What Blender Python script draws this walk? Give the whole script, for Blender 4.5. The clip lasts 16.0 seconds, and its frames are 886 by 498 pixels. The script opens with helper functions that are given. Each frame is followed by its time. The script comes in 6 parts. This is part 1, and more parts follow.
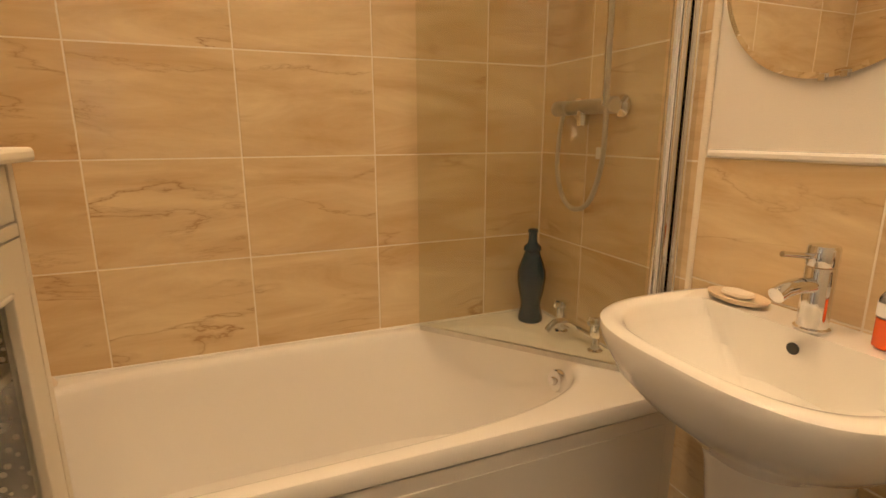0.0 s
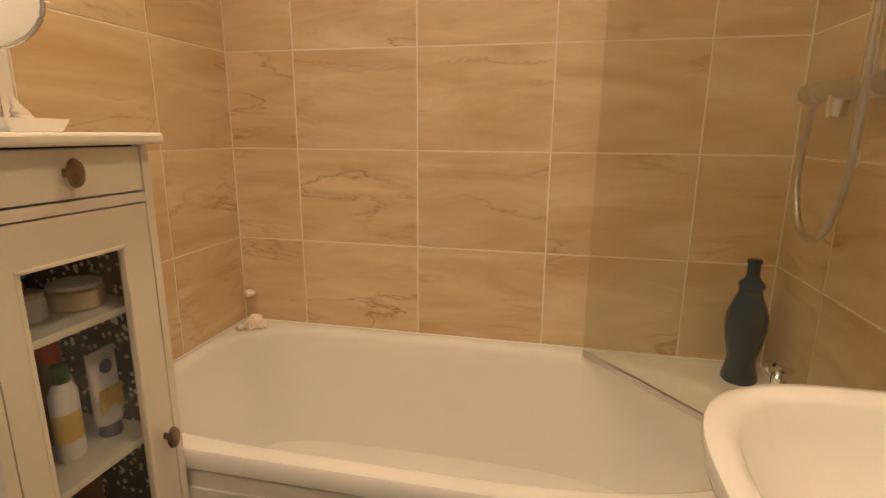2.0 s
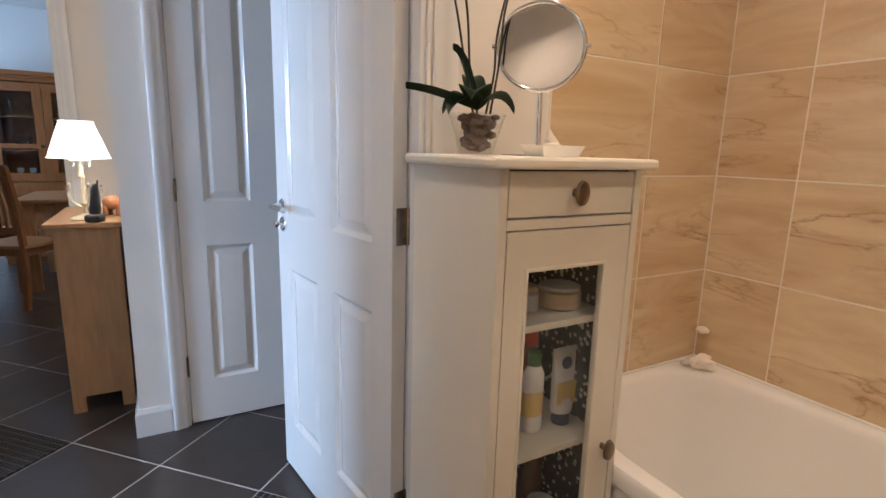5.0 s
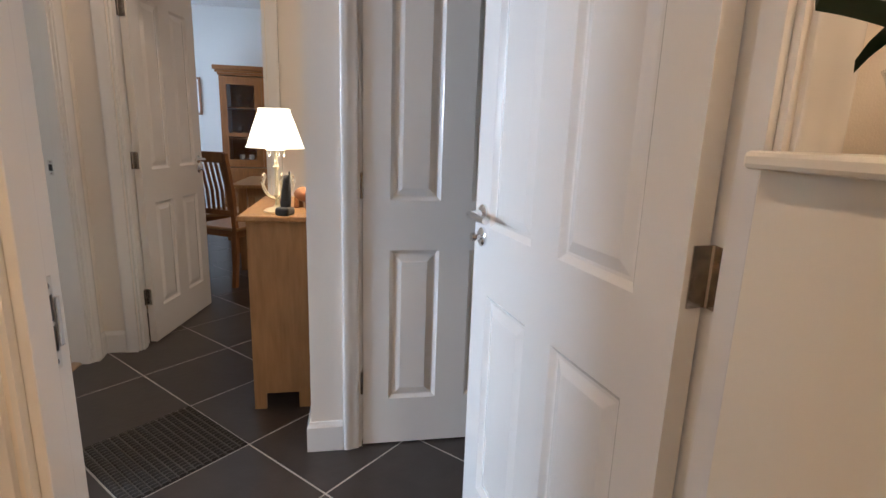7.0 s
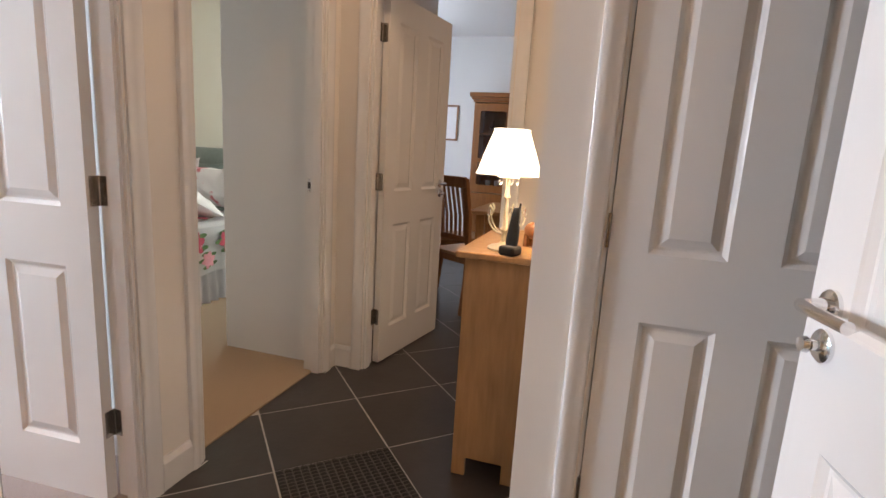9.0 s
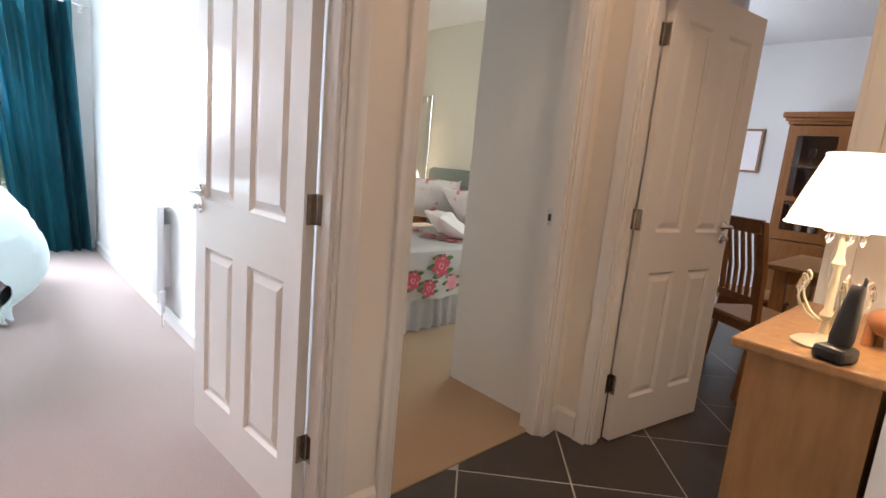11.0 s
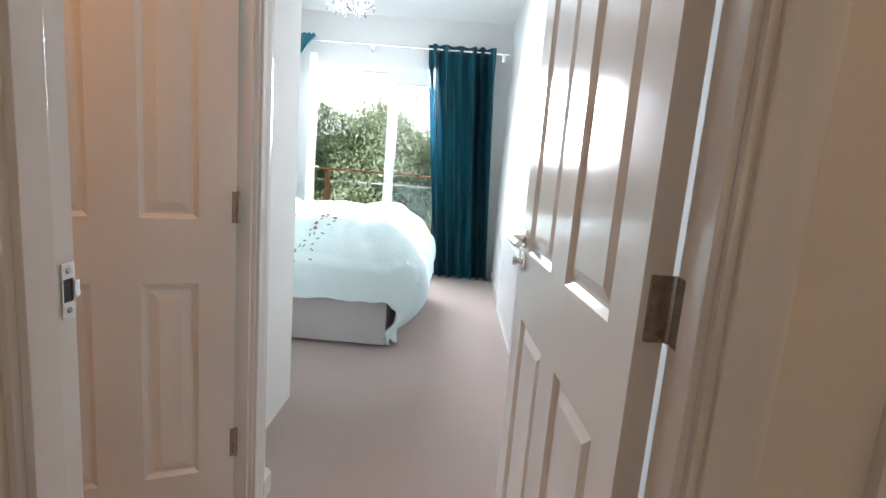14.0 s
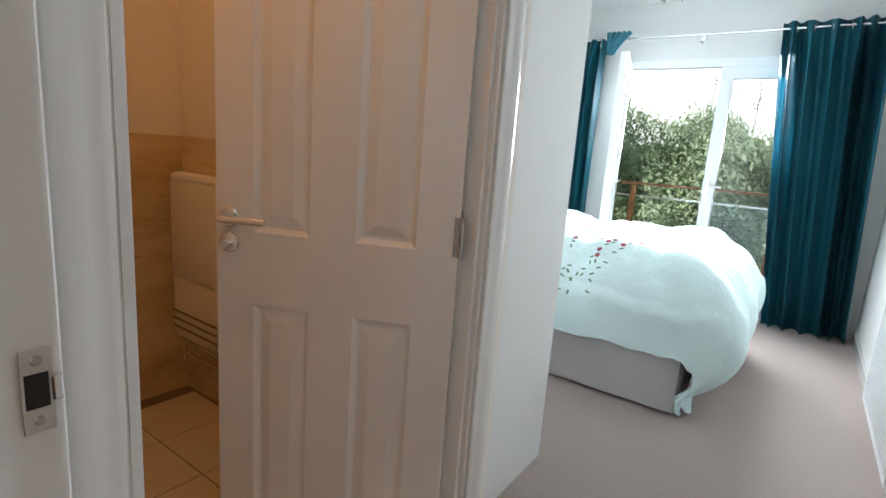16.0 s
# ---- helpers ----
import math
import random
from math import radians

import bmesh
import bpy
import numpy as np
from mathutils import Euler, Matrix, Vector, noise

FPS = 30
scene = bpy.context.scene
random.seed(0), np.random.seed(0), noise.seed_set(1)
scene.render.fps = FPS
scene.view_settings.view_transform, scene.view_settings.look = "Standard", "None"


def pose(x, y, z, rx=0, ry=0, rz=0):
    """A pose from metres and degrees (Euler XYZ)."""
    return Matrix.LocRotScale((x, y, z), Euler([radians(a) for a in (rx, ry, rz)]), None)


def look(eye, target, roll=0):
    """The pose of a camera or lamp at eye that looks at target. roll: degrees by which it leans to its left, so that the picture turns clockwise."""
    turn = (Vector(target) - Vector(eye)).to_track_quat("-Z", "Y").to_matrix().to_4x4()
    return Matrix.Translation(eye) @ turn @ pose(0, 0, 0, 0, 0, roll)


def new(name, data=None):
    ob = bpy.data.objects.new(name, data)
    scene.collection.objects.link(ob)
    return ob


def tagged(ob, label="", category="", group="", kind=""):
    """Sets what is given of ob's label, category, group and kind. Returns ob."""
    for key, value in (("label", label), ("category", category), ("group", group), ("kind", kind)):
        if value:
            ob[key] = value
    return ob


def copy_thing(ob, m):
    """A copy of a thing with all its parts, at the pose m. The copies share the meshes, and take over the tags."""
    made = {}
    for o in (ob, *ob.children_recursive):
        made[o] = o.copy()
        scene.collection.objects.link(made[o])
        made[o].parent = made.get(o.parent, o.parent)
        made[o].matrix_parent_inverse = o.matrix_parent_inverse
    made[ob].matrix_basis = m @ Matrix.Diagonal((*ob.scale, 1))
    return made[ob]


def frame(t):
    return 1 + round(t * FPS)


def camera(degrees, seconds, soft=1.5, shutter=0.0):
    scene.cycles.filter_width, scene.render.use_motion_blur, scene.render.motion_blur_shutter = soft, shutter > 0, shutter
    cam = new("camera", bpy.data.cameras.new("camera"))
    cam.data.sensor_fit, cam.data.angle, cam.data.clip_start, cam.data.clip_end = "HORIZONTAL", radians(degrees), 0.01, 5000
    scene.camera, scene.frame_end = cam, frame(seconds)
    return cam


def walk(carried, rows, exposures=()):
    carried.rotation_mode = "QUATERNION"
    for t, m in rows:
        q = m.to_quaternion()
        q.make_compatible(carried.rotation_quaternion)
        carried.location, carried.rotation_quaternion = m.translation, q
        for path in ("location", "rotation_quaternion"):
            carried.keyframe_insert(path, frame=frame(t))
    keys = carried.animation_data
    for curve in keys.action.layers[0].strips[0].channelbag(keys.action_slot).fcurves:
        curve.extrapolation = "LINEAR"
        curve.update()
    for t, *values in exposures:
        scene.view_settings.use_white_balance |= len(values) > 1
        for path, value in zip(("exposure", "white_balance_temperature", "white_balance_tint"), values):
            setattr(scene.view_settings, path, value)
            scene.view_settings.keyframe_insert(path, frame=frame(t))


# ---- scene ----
cam = camera(82.1, 16.0)
PATH = [
    (0, (0.062, 0.118, 1.221), (0.796, 1.925, 0.779), -0.1),
    (0.5, (0.185, 0.137, 1.213), (0.64, 2.034, 0.773), 0.3),
    (1, (0.315, 0.17, 1.214), (0.5, 2.108, 0.756), 0.8),
    (1.5, (0.406, 0.2, 1.207), (0.33, 2.145, 0.747), 1.0),
    (2, (0.508, 0.212, 1.206), (0.094, 2.118, 0.762), 0.4),
    (2.5, (0.571, 0.213, 1.202), (-0.132, 2.035, 0.775), 0.1),
    (3, (0.596, 0.209, 1.199), (-0.377, 1.909, 0.793), -0.2),
    (3.5, (0.603, 0.203, 1.198), (-0.619, 1.74, 0.816), -0.1),
    (4, (0.572, 0.202, 1.2), (-0.855, 1.553, 0.827), 0.6),
    (4.2, (0.56, 0.211, 1.209), (-0.951, 1.465, 0.827), 1.0),
    (4.5, (0.518, 0.199, 1.211), (-1.072, 1.352, 0.834), 1.3),
    (5, (0.455, 0.21, 1.21), (-1.259, 1.167, 0.83), 1.5),
    (5.2, (0.421, 0.217, 1.205), (-1.336, 1.098, 0.829), 1.3),
    (7.5, (-0.154, 0.239, 1.208), (-2.096, 0.423, 0.766), 2.7),
    (8.3, (-0.317, 0.217, 1.2), (-2.267, 0.062, 0.786), 3.7),
    (9, (-0.473, 0.235, 1.198), (-2.354, -0.337, 0.829), 3.4),
    (11.3, (-0.961, 0.064, 1.202), (-2.193, -1.476, 0.869), 4.9),
    (11.5, (-1.01, 0.016, 1.178), (-2.152, -1.593, 0.854), 4.5),
    (12, (-1.125, -0.054, 1.188), (-2.018, -1.815, 0.863), 3.9),
    (12.5, (-1.202, -0.125, 1.191), (-1.818, -2.004, 0.886), 3.9),
    (13, (-1.249, -0.262, 1.197), (-1.619, -2.205, 0.893), 4.5),
    (13.5, (-1.305, -0.416, 1.197), (-1.466, -2.382, 0.867), 5.0),
    (14, (-1.332, -0.555, 1.193), (-1.307, -2.527, 0.861), 4.6),
    (14.5, (-1.370, -0.685, 1.201), (-1.080, -2.637, 0.873), 3.6),
    (15, (-1.402, -0.805, 1.208), (-0.839, -2.694, 0.877), 3.3),
    (15.5, (-1.385, -0.932, 1.208), (-0.535, -2.707, 0.851), 3.9),
    (16, (-1.330, -1.058, 1.210), (-0.204, -2.667, 0.831), 4.2),
]
EXPOSURES = [
    (0.0, 0.40, 6550, 6), (1.5, 0.38, 6150, 5), (2.5, 0.38, 5300, 6), (3.5, 0.38, 4850, 7), (5.0, 0.40, 4850, 9),
    (7.5, 0.30, 5900, 14), (9.0, 0.42, 6400, 19), (11.5, 0.46, 6450, 20), (12.5, 0.22, 6600, 20), (14.0, -0.28, 6750, 17), (16.0, -0.54, 6650, 13),
]
walk(cam, [(t, look(eye, target, roll)) for t, eye, target, roll in PATH], EXPOSURES)

# ---- world, sun, lamps ----
world = bpy.data.worlds.new("world")
scene.world = world
world.use_nodes = True
wn = world.node_tree
sky = wn.nodes.new("ShaderNodeTexSky")
sky.sky_type, sky.sun_disc = "NISHITA", False
sky.sun_elevation, sky.sun_rotation = radians(50), radians(25)
wn.links.new(sky.outputs[0], wn.nodes["Background"].inputs[0])
wn.nodes["Background"].inputs[1].default_value = 0.15


def lamp(name, kind, power, color, place, size=0.1, aim=None, size_y=None, spread=180):
    data = bpy.data.lights.new(name, kind)
    data.energy, data.color = power, color
    if kind == "AREA":
        data.spread = radians(spread)
        data.size = size
        data.shape = "DISK"
        if size_y:
            data.shape, data.size_y = "RECTANGLE", size_y
    elif kind == "SUN":
        data.angle = size
    else:
        data.shadow_soft_size = size
    ob = new(name, data)
    ob.matrix_world = look(place, aim or (place[0], place[1] + 0.001, place[2] - 1))
    return ob


WARM, HALL, DAY = (1.0, 0.66, 0.37), (1.0, 0.66, 0.39), (0.80, 0.91, 1.0)
lamp("sun", "SUN", 5.0, (1.0, 0.96, 0.9), (0, 0, 9), radians(2), (-0.9, -1.9, 6.5))
for x, y, power in ((-0.05, 0.95, 5.5), (0.75, 0.95, 4.0), (-0.05, -0.2, 4.8), (0.75, -0.2, 3.4)):
    lamp("bathroom_downlight", "AREA", power, WARM, (x, y, 2.47), 0.07, spread=138)
lamp("hall_downlight", "AREA", 2.0, HALL, (-1.30, -0.30, 2.47), 0.10, spread=150)
lamp("hall_downlight", "AREA", 2.7, HALL, (-2.4, -0.6, 2.47), 0.10, spread=160)
lamp("ensuite_downlight", "AREA", 4.8, (1.0, 0.44, 0.11), (-0.38, -1.50, 2.47), 0.10)
lamp("ensuite_downlight", "AREA", 3.0, (1.0, 0.54, 0.22), (0.35, -1.55, 2.47), 0.10)
lamp("window_daylight", "AREA", 185.0, DAY, (-0.40, -5.95, 1.72), 1.35, (-0.40, -3.2, 0.9), 0.80, spread=135)
# added area lamp that fills the second bedroom; no window is built there
lamp("bedroom_daylight", "AREA", 13.0, (1.0, 0.95, 0.85), (-2.1, -4.4, 1.5), 1.2, (-3.8, -2.4, 1.0), 1.2)
# added cool fill for the dining room, without any window behind it
lamp("dining_daylight", "AREA", 42.0, DAY, (-4.6, -2.3, 1.5), 1.6, (-4.4, 0.5, 1.0), 1.6)
# unseen warm lamp, added to brighten the dining door's north face
lamp("dining_downlight", "AREA", 9.0, HALL, (-3.9, 0.75, 2.47), 0.10)
lamp("table_lamp_bulb", "POINT", 5.0, (1.0, 0.8, 0.55), (-2.285, -0.085, 1.19), 0.03)
lamp("bedside_lamp_bulb", "POINT", 2.5, (1.0, 0.7, 0.4), (-4.22, -4.02, 1.05), 0.03)


# ---- materials ----
def material(name, color, rough=0.6, metal=0.0, spec=0.5, noise_scale=0.0, var=0.0, bump=0.0, bump_scale=200.0, coat=0.0, stretch=None, color2=None):
    m = bpy.data.materials.new(name)
    m.use_nodes = True
    nt = m.node_tree
    b = nt.nodes["Principled BSDF"]
    b.inputs["Base Color"].default_value = (*color, 1)
    b.inputs["Roughness"].default_value = rough
    b.inputs["Metallic"].default_value = metal
    b.inputs["Specular IOR Level"].default_value = spec
    b.inputs["Coat Weight"].default_value = coat
    b.inputs["Coat Roughness"].default_value = 0.05
    tc = nt.nodes.new("ShaderNodeTexCoord")
    mp = nt.nodes.new("ShaderNodeMapping")
    nt.links.new(tc.outputs["Object"], mp.inputs[0])
    if stretch:
        mp.inputs["Scale"].default_value = stretch
    if var:
        n = nt.nodes.new("ShaderNodeTexNoise")
        n.inputs["Scale"].default_value, n.inputs["Detail"].default_value = noise_scale, 6
        nt.links.new(mp.outputs[0], n.inputs["Vector"])
        mix = nt.nodes.new("ShaderNodeMix")
        mix.data_type = "RGBA"
        mix.inputs["A"].default_value = (*[c * (1 - var) for c in color], 1)
        mix.inputs["B"].default_value = (*(color2 or [min(1, c * (1 + var)) for c in color]), 1)
        nt.links.new(n.outputs["Fac"], mix.inputs["Factor"])
        nt.links.new(mix.outputs["Result"], b.inputs["Base Color"])
    if bump:
        n2 = nt.nodes.new("ShaderNodeTexNoise")
        n2.inputs["Scale"].default_value, n2.inputs["Detail"].default_value = bump_scale, 4
        nt.links.new(mp.outputs[0], n2.inputs["Vector"])
        bp = nt.nodes.new("ShaderNodeBump")
        bp.inputs["Strength"].default_value, bp.inputs["Distance"].default_value = 1.0, bump
        nt.links.new(n2.outputs["Fac"], bp.inputs["Height"])
        nt.links.new(bp.outputs[0], b.inputs["Normal"])
    return m


def glowing(name, color, strength, base=(0.8, 0.8, 0.8)):
    m = material(name, base, 0.7)
    b = m.node_tree.nodes["Principled BSDF"]
    b.inputs["Emission Color"].default_value, b.inputs["Emission Strength"].default_value = (*color, 1), strength
    return m


def glass(name, tint=(1, 1, 1), rough=0.0, ior=1.45):
    m = material(name, tint, rough)
    b = m.node_tree.nodes["Principled BSDF"]
    b.inputs["Transmission Weight"].default_value, b.inputs["IOR"].default_value = 1.0, ior
    return m


def pane_glass(name, tint):
    """Thin glass: clear, tinted, with a mirror-like gloss that grows at grazing angles."""
    m = bpy.data.materials.new(name)
    m.use_nodes = True
    nt = m.node_tree
    nt.nodes.remove(nt.nodes["Principled BSDF"])
    tr, gl, mix, lw, pw, mr = (nt.nodes.new("ShaderNode" + k) for k in ("BsdfTransparent", "BsdfGlossy", "MixShader", "LayerWeight", "Math", "MapRange"))
    tr.inputs[0].default_value = (*tint, 1)
    gl.inputs["Roughness"].default_value = 0.01
    pw.operation, pw.inputs[1].default_value = "POWER", 4.5
    mr.inputs["To Min"].default_value, mr.inputs["To Max"].default_value = 0.035, 0.75
    nt.links.new(lw.outputs["Facing"], pw.inputs[0])
    nt.links.new(pw.outputs[0], mr.inputs["Value"])
    nt.links.new(mr.outputs[0], mix.inputs[0])
    nt.links.new(tr.outputs[0], mix.inputs[1])
    nt.links.new(gl.outputs[0], mix.inputs[2])
    nt.links.new(mix.outputs[0], nt.nodes["Material Output"].inputs[0])
    return m


def travertine():
    """Warm beige stone-look tile with wavy brown veins; every tile takes its own piece of the stone."""
    m = material("travertine_tile", (0.6, 0.4, 0.22), 0.28, spec=0.5)
    nt = m.node_tree
    b = nt.nodes["Principled BSDF"]
    L, N = nt.links.new, nt.nodes.new
    tc, oi = N("ShaderNodeTexCoord"), N("ShaderNodeObjectInfo")
    add = N("ShaderNodeVectorMath")
    add.operation = "ADD"
    sc = N("ShaderNodeVectorMath")
    sc.operation = "SCALE"
    sc.inputs["Scale"].default_value = 37.0
    comb = N("ShaderNodeCombineXYZ")
    for k in range(3):
        L(oi.outputs["Random"], comb.inputs[k])
    L(comb.outputs[0], sc.inputs[0])
    L(tc.outputs["Object"], add.inputs[0])
    L(sc.outputs[0], add.inputs[1])
    mp = N("ShaderNodeMapping")
    mp.inputs["Scale"].default_value = (1.15, 1.15, 5.4)
    mp.inputs["Rotation"].default_value = (0, radians(5), 0)
    L(add.outputs[0], mp.inputs[0])
    cloud = N("ShaderNodeTexNoise")
    cloud.inputs["Scale"].default_value, cloud.inputs["Detail"].default_value, cloud.inputs["Distortion"].default_value = 1.5, 10, 0.9
    cloud.inputs["Roughness"].default_value = 0.62
    L(mp.outputs[0], cloud.inputs["Vector"])
    ramp = N("ShaderNodeValToRGB")
    ramp.color_ramp.elements[0].position, ramp.color_ramp.elements[0].color = 0.30, (0.56, 0.385, 0.195, 1)
    ramp.color_ramp.elements[1].position, ramp.color_ramp.elements[1].color = 0.68, (0.76, 0.62, 0.40, 1)
    L(cloud.outputs["Fac"], ramp.inputs[0])
    vein = N("ShaderNodeTexNoise")
    vein.inputs["Scale"].default_value, vein.inputs["Detail"].default_value, vein.inputs["Distortion"].default_value = 1.1, 6.5, 0.45
    vein.inputs["Roughness"].default_value = 0.56
    L(mp.outputs[0], vein.inputs["Vector"])
    sub = N("ShaderNodeMath")
    sub.operation = "SUBTRACT"
    sub.inputs[1].default_value = 0.5
    ab = N("ShaderNodeMath")
    ab.operation = "ABSOLUTE"
    L(vein.outputs["Fac"], sub.inputs[0])
    L(sub.outputs[0], ab.inputs[0])
    line = N("ShaderNodeValToRGB")
    line.color_ramp.elements[0].position, line.color_ramp.elements[0].color = 0.0, (1, 1, 1, 1)
    line.color_ramp.elements[1].position, line.color_ramp.elements[1].color = 0.021, (0, 0, 0, 1)
    e = line.color_ramp.elements.new(0.004)
    e.color = (0.40, 0.40, 0.40, 1)
    L(ab.outputs[0], line.inputs[0])
    brk = N("ShaderNodeTexNoise")
    brk.inputs["Scale"].default_value, brk.inputs["Detail"].default_value = 3.2, 2
    L(add.outputs[0], brk.inputs["Vector"])
    brr = N("ShaderNodeMapRange")
    brr.inputs["From Min"].default_value, brr.inputs["From Max"].default_value = 0.42, 0.66
    L(brk.outputs["Fac"], brr.inputs["Value"])
    mul = N("ShaderNodeMath")
    mul.operation = "MULTIPLY"
    L(line.outputs[0], mul.inputs[0])
    L(brr.outputs[0], mul.inputs[1])
    mul2 = N("ShaderNodeMath")
    mul2.operation = "MULTIPLY"
    mul2.inputs[1].default_value = 0.98
    L(mul.outputs[0], mul2.inputs[0])
    mix = N("ShaderNodeMix")
    mix.data_type = "RGBA"
    L(mul2.outputs[0], mix.inputs["Factor"])
    L(ramp.outputs[0], mix.inputs["A"])
    mix.inputs["B"].default_value = (0.36, 0.20, 0.085, 1)
    L(mix.outputs["Result"], b.inputs["Base Color"])
    return m


def wood(name, c1, c2, rough=0.4, scale=(8, 8, 1.0)):
    m = material(name, c1, rough, noise_scale=6.0, var=0.3, bump=0.0004, bump_scale=40, stretch=scale, color2=c2)
    return m


M_WALL = material("cream_wall_paint", (0.80, 0.755, 0.69), 0.75, noise_scale=3, var=0.02, bump=0.0004, bump_scale=350)
M_WHITE_WALL = material("white_wall_paint", (0.77, 0.77, 0.755), 0.75, noise_scale=3, var=0.02, bump=0.0004, bump_scale=350)
M_SAGE_WALL = material("pale_green_wall_paint", (0.72, 0.71, 0.60), 0.75, noise_scale=3, var=0.02, bump=0.0004, bump_scale=350)
M_CEIL = material("white_ceiling_paint", (0.85, 0.85, 0.84), 0.85, bump=0.0003, bump_scale=250)
M_GLOSS = material("white_gloss_paint", (0.80, 0.79, 0.77), 0.15, noise_scale=4, var=0.015, bump=0.00010, bump_scale=30)
M_CAB = material("cream_white_cabinet_paint", (0.80, 0.75, 0.64), 0.35, noise_scale=5, var=0.02, bump=0.0002, bump_scale=120)
M_TILE = travertine()
M_GROUT = material("pale_grout", (0.84, 0.77, 0.66), 0.85, noise_scale=30, var=0.06)
M_BATH = material("white_acrylic", (0.84, 0.82, 0.79), 0.07, coat=0.5)
M_CERAMIC = material("white_ceramic", (0.84, 0.82, 0.78), 0.08, coat=0.5)
M_CHROME = material("chrome", (0.82, 0.82, 0.82), 0.08, metal=1.0)
M_STEEL = material("brushed_steel", (0.62, 0.6, 0.57), 0.28, metal=1.0, noise_scale=60, var=0.12)
M_HINGE = material("dark_aged_steel", (0.42, 0.39, 0.36), 0.25, metal=1.0, noise_scale=70, var=0.6)
M_KNOB = material("antique_bronze", (0.25, 0.19, 0.14), 0.3, metal=1.0, noise_scale=60, var=0.4)
M_MIRROR = material("mirror_glass", (0.92, 0.92, 0.91), 0.01, metal=1.0)
M_SLATE = material("dark_slate_tile", (0.047, 0.039, 0.036), 0.30, noise_scale=9, var=0.35, bump=0.0006, bump_scale=35)
M_FGROUT = material("grey_floor_grout", (0.48, 0.45, 0.42), 0.9, noise_scale=40, var=0.12)
M_MAT = material("black_ribbed_mat", (0.018, 0.016, 0.015), 0.85, noise_scale=70, var=0.4, bump=0.001, bump_scale=300)
M_MAT_BAR = material("grey_mat_rib", (0.10, 0.09, 0.08), 0.6, noise_scale=60, var=0.2)
M_CARPET = material("pinkish_beige_carpet", (0.43, 0.355, 0.325), 0.95, spec=0.1, noise_scale=260, var=0.28, bump=0.004, bump_scale=420)
M_TAN = material("tan_carpet", (0.44, 0.32, 0.21), 0.95, spec=0.1, noise_scale=260, var=0.25, bump=0.004, bump_scale=420)
M_CREAM_TILE = material("cream_floor_tile", (0.62, 0.52, 0.38), 0.3, noise_scale=5, var=0.1)
M_DARK_GROUT = material("brown_grout", (0.2, 0.14, 0.09), 0.9)
M_OAK = wood("honey_oak", (0.40, 0.21, 0.085), (0.56, 0.33, 0.15))
M_DARKOAK = wood("dark_oak", (0.22, 0.080, 0.022), (0.36, 0.15, 0.045), 0.3)
M_REDOAK = wood("reddish_oak", (0.26, 0.105, 0.034), (0.40, 0.18, 0.065), 0.35)
M_TEAL = material("teal_curtain_fabric", (0.012, 0.150, 0.200), 0.42, spec=0.45, noise_scale=180, var=0.15, bump=0.0006, bump_scale=600)
M_AQUA = material("pale_aqua_cotton", (0.66, 0.82, 0.82), 0.85, noise_scale=4, var=0.03, bump=0.012, bump_scale=5, stretch=(1, 2.2, 0.8))
M_VALANCE = material("white_cotton", (0.86, 0.84, 0.84), 0.85, noise_scale=8, var=0.03, bump=0.008, bump_scale=5, stretch=(2.5, 2.5, 0.8))
M_PILLOW = material("white_linen", (0.80, 0.78, 0.76), 0.85, noise_scale=8, var=0.03, bump=0.003, bump_scale=18)
M_GREY = material("grey_green_velvet", (0.20, 0.24, 0.21), 0.8, noise_scale=30, var=0.12)
M_BLACK = material("black_plastic", (0.015, 0.015, 0.016), 0.35)
M_UPVC = material("white_plastic_frame", (0.84, 0.85, 0.86), 0.3)
M_SCREEN = pane_glass("tinted_screen_glass", (0.945, 0.95, 0.915))
M_PANE = pane_glass("window_glass", (0.97, 0.98, 0.98))
M_CRYSTAL = glass("crystal", (0.95, 0.95, 0.95), 0.02, 1.5)
M_BLUE_GLASS = material("blue_bottle_glass", (0.004, 0.030, 0.066), 0.16, coat=0.15, noise_scale=20, var=0.3)
M_IVORY = material("ivory_enamel", (0.75, 0.68, 0.52), 0.35)
M_SHADE = glowing("lit_pleated_shade", (1.0, 0.86, 0.62), 1.5, (0.8, 0.75, 0.65))
M_LEAF = material("dark_orchid_leaf", (0.018, 0.045, 0.018), 0.35, noise_scale=12, var=0.3)
M_STEM = material("orchid_stem", (0.03, 0.03, 0.02), 0.5)
M_BARK = material("orchid_bark", (0.10, 0.05, 0.035), 0.8, noise_scale=30, var=0.5)
M_SHELL = material("chalky_shell", (0.80, 0.72, 0.62), 0.7, noise_scale=25, var=0.1, bump=0.002, bump_scale=60)
M_SOAP = material("cream_soap", (0.72, 0.58, 0.42), 0.45, noise_scale=20, var=0.06)
M_ORANGE = material("orange_liquid_soap", (0.80, 0.12, 0.02), 0.15, coat=0.4)
M_RED = material("red_plastic", (0.55, 0.06, 0.02), 0.35)
M_YELLOW = material("yellow_print", (0.75, 0.52, 0.12), 0.4)
M_NAVY = material("navy_print", (0.02, 0.03, 0.10), 0.4)
M_GREEN = material("green_plastic", (0.05, 0.16, 0.03), 0.4)
M_PINK = material("rose_pink_print", (0.62, 0.05, 0.09), 0.85, noise_scale=60, var=0.5, color2=(0.72, 0.14, 0.20))
M_PALEPINK = material("pale_rose_print", (0.75, 0.33, 0.38), 0.85, noise_scale=50, var=0.3)
M_LEAFP = material("leaf_green_print", (0.10, 0.18, 0.06), 0.85, noise_scale=50, var=0.4)
M_FOLIAGE = material("hedge_foliage", (0.46, 0.58, 0.38), 0.5, noise_scale=3, var=0.5)
